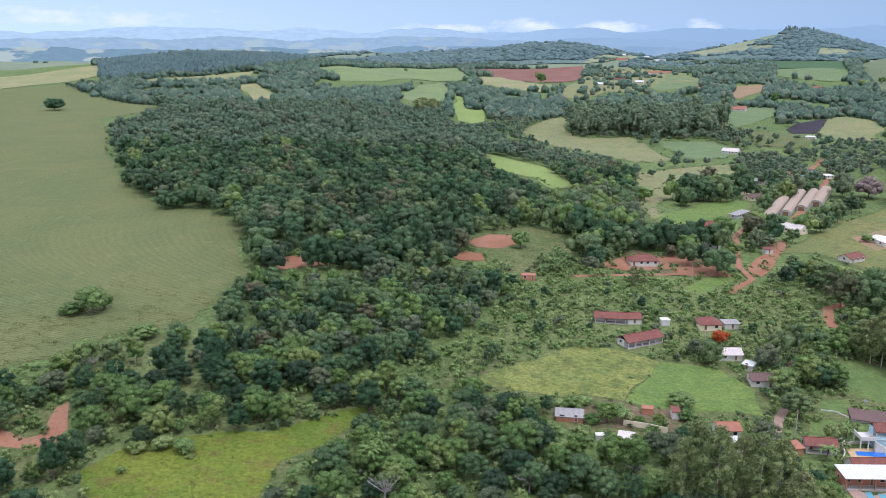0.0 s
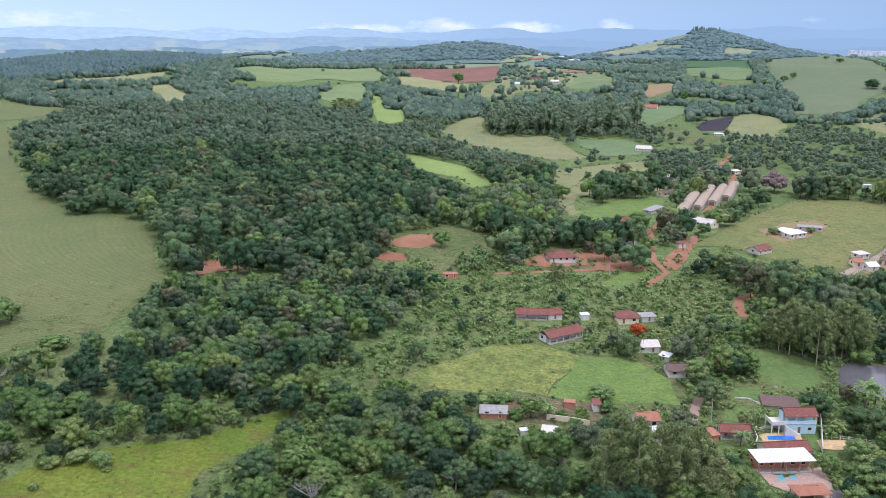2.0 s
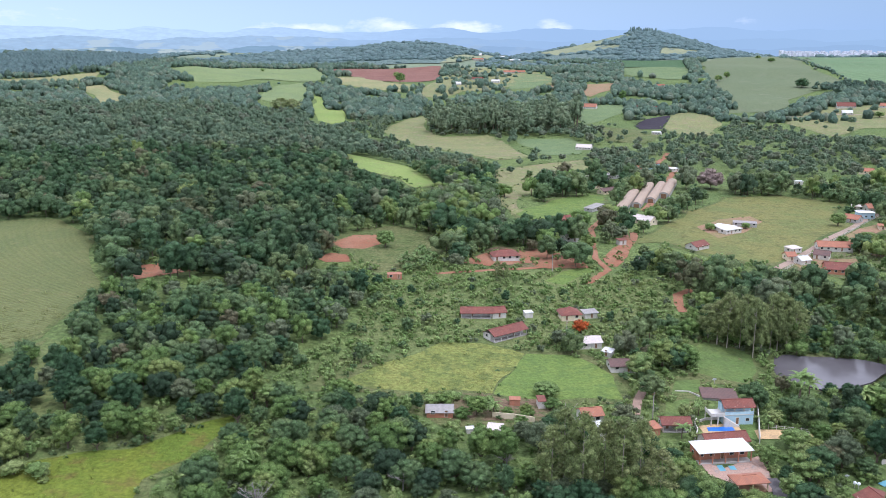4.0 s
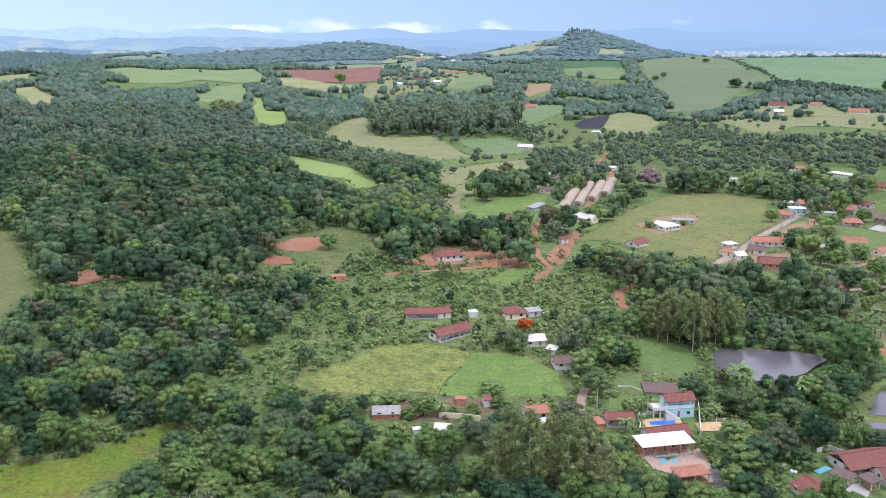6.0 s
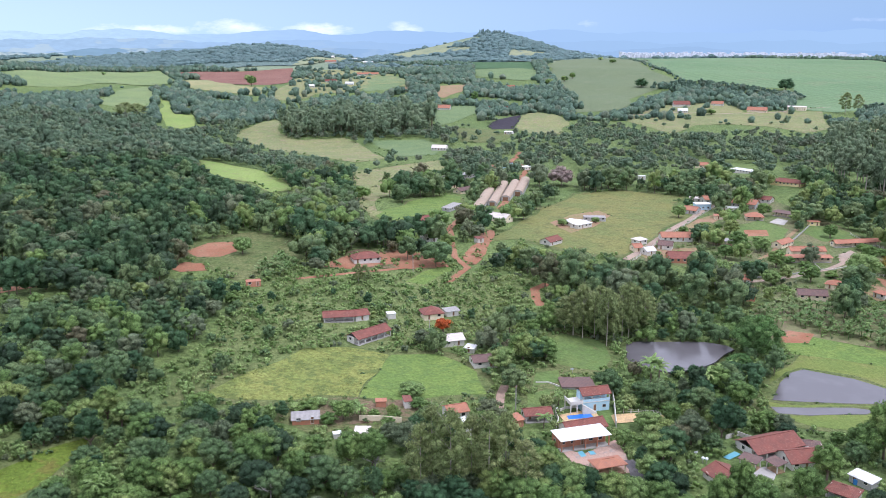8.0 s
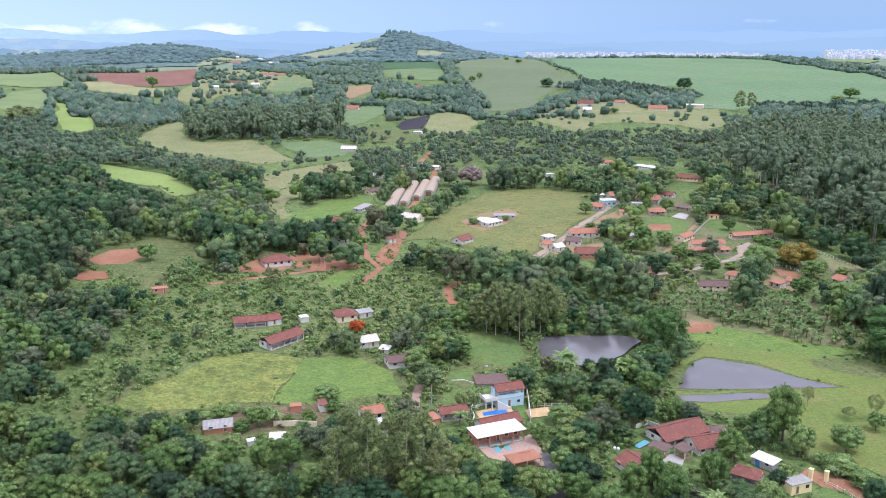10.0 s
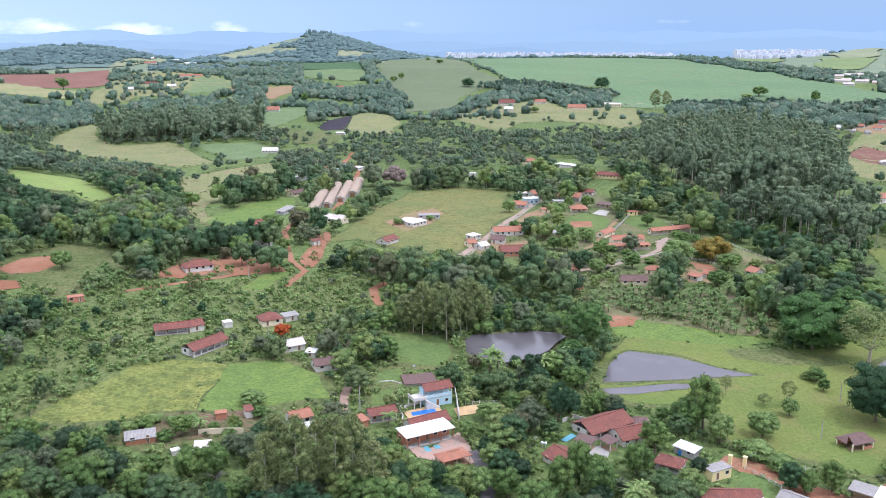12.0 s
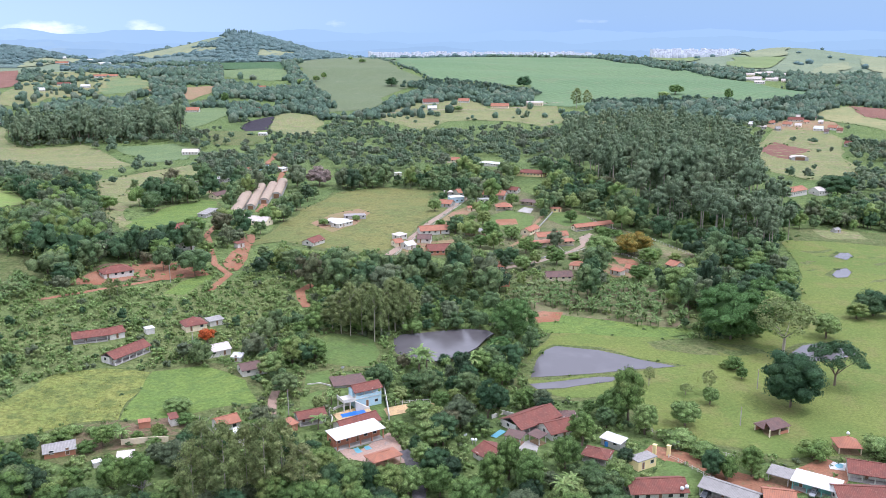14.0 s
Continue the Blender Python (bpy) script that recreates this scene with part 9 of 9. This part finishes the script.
low_wall([(307.6, 336.7), (301.4, 323.3), (308.1, 321.8), (317.8, 323.5)], 0.6, M_WALL_WHITE, 'curved white garden path wall')
low_wall([(255.5, 321.9), (276.7, 321.3), (300.1, 321.8)], 0.8, M_WALL_GREY, 'grey wall along the village lane')
low_wall([(147.8, 187.8), (152.9, 188.9), (155.2, 183.7)], 1.3, M_WALL_WHITE, 'white garden wall behind the farmhouse')
pillar(171.4, 145.7, 0.9, 3.0, M_WALL_YELLOW, 'cream gate pillar')
pillar(174.2, 143.2, 0.9, 3.0, M_WALL_YELLOW, 'cream gate pillar')
# roof tanks: ground stands placed and sized to fit the camera's view
tank(158.0, 125.0, 1.0, 3.3, 'round white water tank on a stand through the roof')
tank(159.5, 124.8, 1.0, 3.4, 'round white water tank on a stand through the roof')
tank(132.8, 177.3, 0.9, 1.2, 'small white water tank beside the red roof')
tank(133.5, 176.7, 0.9, 1.2, 'small white water tank beside the red roof')
tank(223.5, 120.7, 1.0, 2.9, 'white tank ball behind the pavilion, seen over its roof')
dish(132.2, 179.6, 1.2, 'white satellite dish in the garden')
pole(207.5, 144.8, 6.0, 'pale wooden pole in the pasture')
pole(235.7, 159.3, 7.0, 'pale wooden pole in the pasture')
dish(126.5, 240.8, 1.3, 'white satellite dish beside the shelter')
pole(96.6, 218.6, 9.0, 'concrete utility pole beside the lane')
pole(88.7, 277.2, 9.0, 'concrete utility pole by the cottages')
pole(107.4, 359.8, 8.0, 'concrete utility pole on the road')
pole(146.6, 356.5, 8.0, 'concrete utility pole on the road')
pole(764.2, 1056.6, 11.0, 'utility pole on the hill farm')
low_wall([(50.8, 225.3), (56.5, 223.5), (62.2, 220.9)], 1.8, M_WALL_CREAM, 'beige garden wall')
low_wall([(131.1, 222.2), (126.2, 212.4), (120.9, 202.1)], 2.2, M_WALL_WHITE, 'tall white boundary wall of the blue house')
low_wall([(109.0, 216.1), (112.5, 217.6), (117.1, 217.5)], 0.8, M_WALL_WHITE, 'white pool terrace balustrade')
low_wall([(103.7, 205.8), (106.7, 210.5), (107.8, 215.0), (109.4, 217.0)], 1.2, M_WALL_WHITE, 'white wall beside the pool stairs')
low_wall([(111.8, 237.5), (115.9, 236.6), (117.9, 232.9)], 0.5, M_WALL_WHITE, 'white garden path edging')

# small things about the yards
M_TYRE = plain_mat("black rubber", (0.025, 0.025, 0.026), (0.035, 0.035, 0.036), 0.3, 0.9)
M_CAR_SILVER = plain_mat("silver car paint", (0.42, 0.43, 0.45), (0.38, 0.39, 0.41), 2.0, 0.3, 0.5)
M_CAR_DARK = plain_mat("dark grey car paint", (0.06, 0.065, 0.075), (0.08, 0.085, 0.095), 2.0, 0.3, 0.3)
M_LAMP_GLASS = plain_mat("clear lamp glass", (0.65, 0.66, 0.66), (0.58, 0.59, 0.60), 0.3, 0.15)
M_BLUEPLASTIC = plain_mat("blue plastic", (0.05, 0.19, 0.46), (0.06, 0.22, 0.50), 0.8, 0.5, stain=(0.10, 0.22, 0.40))


def profile_bm(outline_pts, half):
    """A side outline (y, z) drawn out across x, a little narrower at the top."""
    bm = bmesh.new()
    top = max(z for _, z in outline_pts)
    rows = [[bm.verts.new((sx * half * (1 - 0.14 * z / top), y, z)) for y, z in outline_pts] for sx in (-1, 1)]
    bm.faces.new(rows[0]), bm.faces.new(rows[1][::-1])
    n = len(outline_pts)
    for i in range(n):
        bm.faces.new((rows[0][i], rows[1][i], rows[1][(i + 1) % n], rows[0][(i + 1) % n]))
    bmesh.ops.recalc_face_normals(bm, faces=bm.faces)
    bmesh.ops.bevel(bm, geom=bm.edges[:], offset=0.05, segments=2, affect="EDGES")
    return bm


def car(m, paint, label):
    """A parked hatchback, its nose towards local -y."""
    root = new("car")
    root.matrix_basis = m
    part("body", profile_bm([(-1.95, 0.25), (-1.98, 0.62), (-0.95, 0.86), (1.75, 0.9), (1.92, 0.6), (1.9, 0.25)], 0.8), paint, root)
    part("cabin", profile_bm([(-0.95, 0.85), (-0.35, 1.36), (1.2, 1.4), (1.75, 0.9)], 0.74), M_GLASS, root, "dark windows")
    part("car_roof", profile_bm([(-0.32, 1.37), (-0.1, 1.43), (1.05, 1.45), (1.18, 1.4)], 0.72), paint, root)
    for sx in (-1, 1):
        part("headlight", box_bm(sx * 0.5 - 0.16, -1.99, 0.55, sx * 0.5 + 0.16, -1.9, 0.68), M_LAMP_GLASS, root)
        for sy in (-1.22, 1.22):
            for nm, r, half, mat in (("tyre", 0.31, 0.1, M_TYRE), ("rim", 0.19, 0.11, M_CAR_SILVER)):
                bm = bmesh.new()
                bmesh.ops.create_cone(bm, cap_ends=True, segments=14, radius1=r, radius2=r, depth=2 * half, matrix=pose(sx * 0.74, sy, 0.31, 0, 90, 0))
                ob = part(nm, bm, mat, root if nm == "tyre" else tyre)
                tyre = ob
    return tagged(root, label, "car")


def beside(x, y, turn, ax, ay):
    """A place given in a building's own measures, on the ground."""
    p = pose(x, y, 0, 0, 0, turn) @ Vector((ax, ay, 0))
    return pose(p.x, p.y, float(height(p.x, p.y)) + 0.32, 0, 0, turn)


car(beside(169.0, 119.0, -74.9, -4.99, -3.3), M_CAR_DARK, "dark grey car parked under the garage roof")
car(beside(190.8, 109.6, -70.0, 0.0, -2.9), M_CAR_SILVER, "silver hatchback parked at the shop veranda")


def barrel(x, y, label):
    root = new("barrel")
    root.matrix_basis = pose(x, y, float(height(x, y)) + 0.1)
    bm = bmesh.new()
    rings = [(0.50, -0.2), (0.55, 0.3), (0.58, 0.7), (0.55, 1.1), (0.50, 1.2)]
    vs = [[bm.verts.new((r * math.cos(a), r * math.sin(a), z)) for a in (2 * math.pi * i / 16 for i in range(16))] for r, z in rings]
    for a, b in zip(vs, vs[1:]):
        for i in range(16):
            bm.faces.new((a[i], a[(i + 1) % 16], b[(i + 1) % 16], b[i]))
    bm.faces.new(vs[0][::-1])
    part("drum", bm, M_BLUEPLASTIC, root)
    bm = bmesh.new()
    bmesh.ops.create_cone(bm, cap_ends=True, segments=16, radius1=0.53, radius2=0.40, depth=0.14, matrix=Matrix.Translation((0, 0, 1.27)))
    part("lid", bm, M_BLUEPLASTIC, root)
    return tagged(root, label, "barrel")


barrel(164.0, 156.6, "blue plastic water barrel beside the white shed")


def field_shed(x, y, turn):
    """The old cattle shed in the pasture: sagging dark roof, one walled end, posts at the other."""
    root = new("field_shed")
    w, d, h = 7.6, 5.4, 2.3
    root.matrix_basis = pose(x, y, float(height(x, y)) + lift(x, y, 0), 0, 0, turn)
    bm = bmesh.new()
    X, Y = w / 2 + 0.5, d / 2 + 0.5
    slab(bm, [(-X + 0.5, -Y, h - 0.1), (X, -Y, h - 0.15), (X - 1.4, 0, h + 1.4), (-X + 1.6, 0, h + 1.15)], 0.14)
    slab(bm, [(X, Y, h - 0.15), (-X, Y, h - 0.15), (-X + 1.6, 0, h + 1.15), (X - 1.4, 0, h + 1.4)], 0.14)
    slab(bm, [(X, -Y, h - 0.15), (X, Y, h - 0.15), (X - 1.4, 0, h + 1.4)], 0.14)
    slab(bm, [(-X, Y, h - 0.15), (-X - 0.3, -Y * 0.4, h - 0.3), (-X + 1.6, 0, h + 1.15)], 0.14)
    part("roof", bm, M_TILE_BROWN, root, "dark weathered sagging tile roof")
    for px, py in ((-w / 2, -d / 2), (0.2, -d / 2), (w / 2, -d / 2), (-w / 2, d / 2), (w / 2, d / 2)):
        part("post", box_bm(px - 0.16, py - 0.16, -0.8, px + 0.16, py + 0.16, h), M_WALL_CREAM, root)
    part("wall", box_bm(w / 2 - 0.12, -d / 2 + 0.17, -0.8, w / 2 + 0.06, d / 2 - 0.17, 1.0), M_WALL_CREAM, root, "low cream end wall")
    part("wall", box_bm(0.37, -d / 2 - 0.06, -0.8, w / 2 - 0.17, -d / 2 + 0.1, 0.85), M_WALL_BRICK, root, "low brick front wall")
    part("wall", box_bm(-w / 2 + 0.17, d / 2 - 0.1, -0.8, w / 2 - 0.17, d / 2 + 0.06, h - 0.2), M_WALL_BRICK, root, "brick rear wall")
    part("floor_slab", box_bm(-w / 2 + 0.2, -d / 2 + 0.2, -0.8, w / 2 - 0.2, d / 2 - 0.2, 0.05), M_BARE, root)
    return tagged(root, "old open cattle shed with dark sagging roof in pasture", "shed")


field_shed(*FIELD_SHED)

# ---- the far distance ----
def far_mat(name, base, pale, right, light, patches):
    """Hazy far country that glows: daylight and haze are put into its emitted colour; pale fields on one side, blue
    haze on the other.
    """
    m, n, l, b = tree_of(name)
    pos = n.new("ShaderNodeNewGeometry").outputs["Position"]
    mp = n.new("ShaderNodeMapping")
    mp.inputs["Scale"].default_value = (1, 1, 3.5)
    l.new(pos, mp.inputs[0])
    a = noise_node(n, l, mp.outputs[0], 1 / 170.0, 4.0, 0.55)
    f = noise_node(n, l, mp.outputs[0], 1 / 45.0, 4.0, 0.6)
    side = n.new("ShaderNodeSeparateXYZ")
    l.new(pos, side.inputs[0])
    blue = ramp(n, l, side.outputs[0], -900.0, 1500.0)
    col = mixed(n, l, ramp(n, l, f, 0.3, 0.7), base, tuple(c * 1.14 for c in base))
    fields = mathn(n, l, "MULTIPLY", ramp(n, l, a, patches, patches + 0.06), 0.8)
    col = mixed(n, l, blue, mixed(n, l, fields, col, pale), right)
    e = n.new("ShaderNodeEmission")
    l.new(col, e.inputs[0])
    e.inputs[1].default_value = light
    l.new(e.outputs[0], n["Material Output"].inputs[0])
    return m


def ridge(label, r, foot, crest, bumps, material, seed, az0=-75, az1=45, trees=0.0):
    """A long far range: foot and crest heights, with uneven skyline."""
    verts, faces = [], []
    az = np.arange(az0, az1, 0.25)
    for i, a in enumerate(az):
        x, y = at(a, r)
        x2, y2 = at(a, r - 260)
        top = crest + bumps * noise.fractal(Vector((a / 7.0, seed, 0.0)), 0.8, 2.0, 5) + trees * abs(noise.noise(Vector((a * 3.1, seed, 2.0))))
        verts += [(x2, y2, foot), (x + (x2 - x) * 0.4, y + (y2 - y) * 0.4, foot + (top - foot) * 0.62), (x, y, top), (x * 1.03, y * 1.03, foot)]
        if i:
            k = 4 * i
            faces += [[k - 4, k, k + 1, k - 3], [k - 3, k + 1, k + 2, k - 2], [k - 2, k + 2, k + 3, k - 1]]
    return tagged(mesh_ob("backdrop", verts, faces, material), label, "hills", kind="structure")


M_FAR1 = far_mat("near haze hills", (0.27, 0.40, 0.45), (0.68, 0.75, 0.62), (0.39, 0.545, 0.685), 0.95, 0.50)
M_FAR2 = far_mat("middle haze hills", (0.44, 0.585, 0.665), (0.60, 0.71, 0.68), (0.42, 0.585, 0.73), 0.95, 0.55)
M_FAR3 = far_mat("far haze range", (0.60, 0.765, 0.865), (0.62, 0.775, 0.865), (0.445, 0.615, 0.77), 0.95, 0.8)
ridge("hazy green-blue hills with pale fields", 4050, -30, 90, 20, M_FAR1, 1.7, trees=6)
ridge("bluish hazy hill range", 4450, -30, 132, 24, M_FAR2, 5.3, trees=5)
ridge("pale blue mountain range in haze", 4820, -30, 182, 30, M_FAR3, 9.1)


def town(label, az0, az1, r, n, seed, low, high):
    """A far white town as a mass of small blocks, stretched up from the ground to fit the camera's view."""
    rnd = random.Random(seed)
    bm = bmesh.new()
    for _ in range(n):
        k = rnd.random()
        x, y = at(rnd.uniform(az0, az1), r + (k - 0.5) * 280)
        w, d, h = rnd.uniform(2.5, 7), rnd.uniform(4, 9), rnd.uniform(2, 5)
        z = low + (high - low) * k * rnd.uniform(0.7, 1.0)
        box(bm, x - w, y - d, float(height(x, y)) - 2, x + w, y + d, z + h)
    ob = part("town", bm, M_TOWN, None)
    return tagged(ob, label, "town", kind="stuff")


M_TOWN = plain_mat("bluish white far walls", (0.672, 0.697, 0.740), (0.528, 0.549, 0.602), 14.0, 0.9, stain=(0.416, 0.410, 0.447))
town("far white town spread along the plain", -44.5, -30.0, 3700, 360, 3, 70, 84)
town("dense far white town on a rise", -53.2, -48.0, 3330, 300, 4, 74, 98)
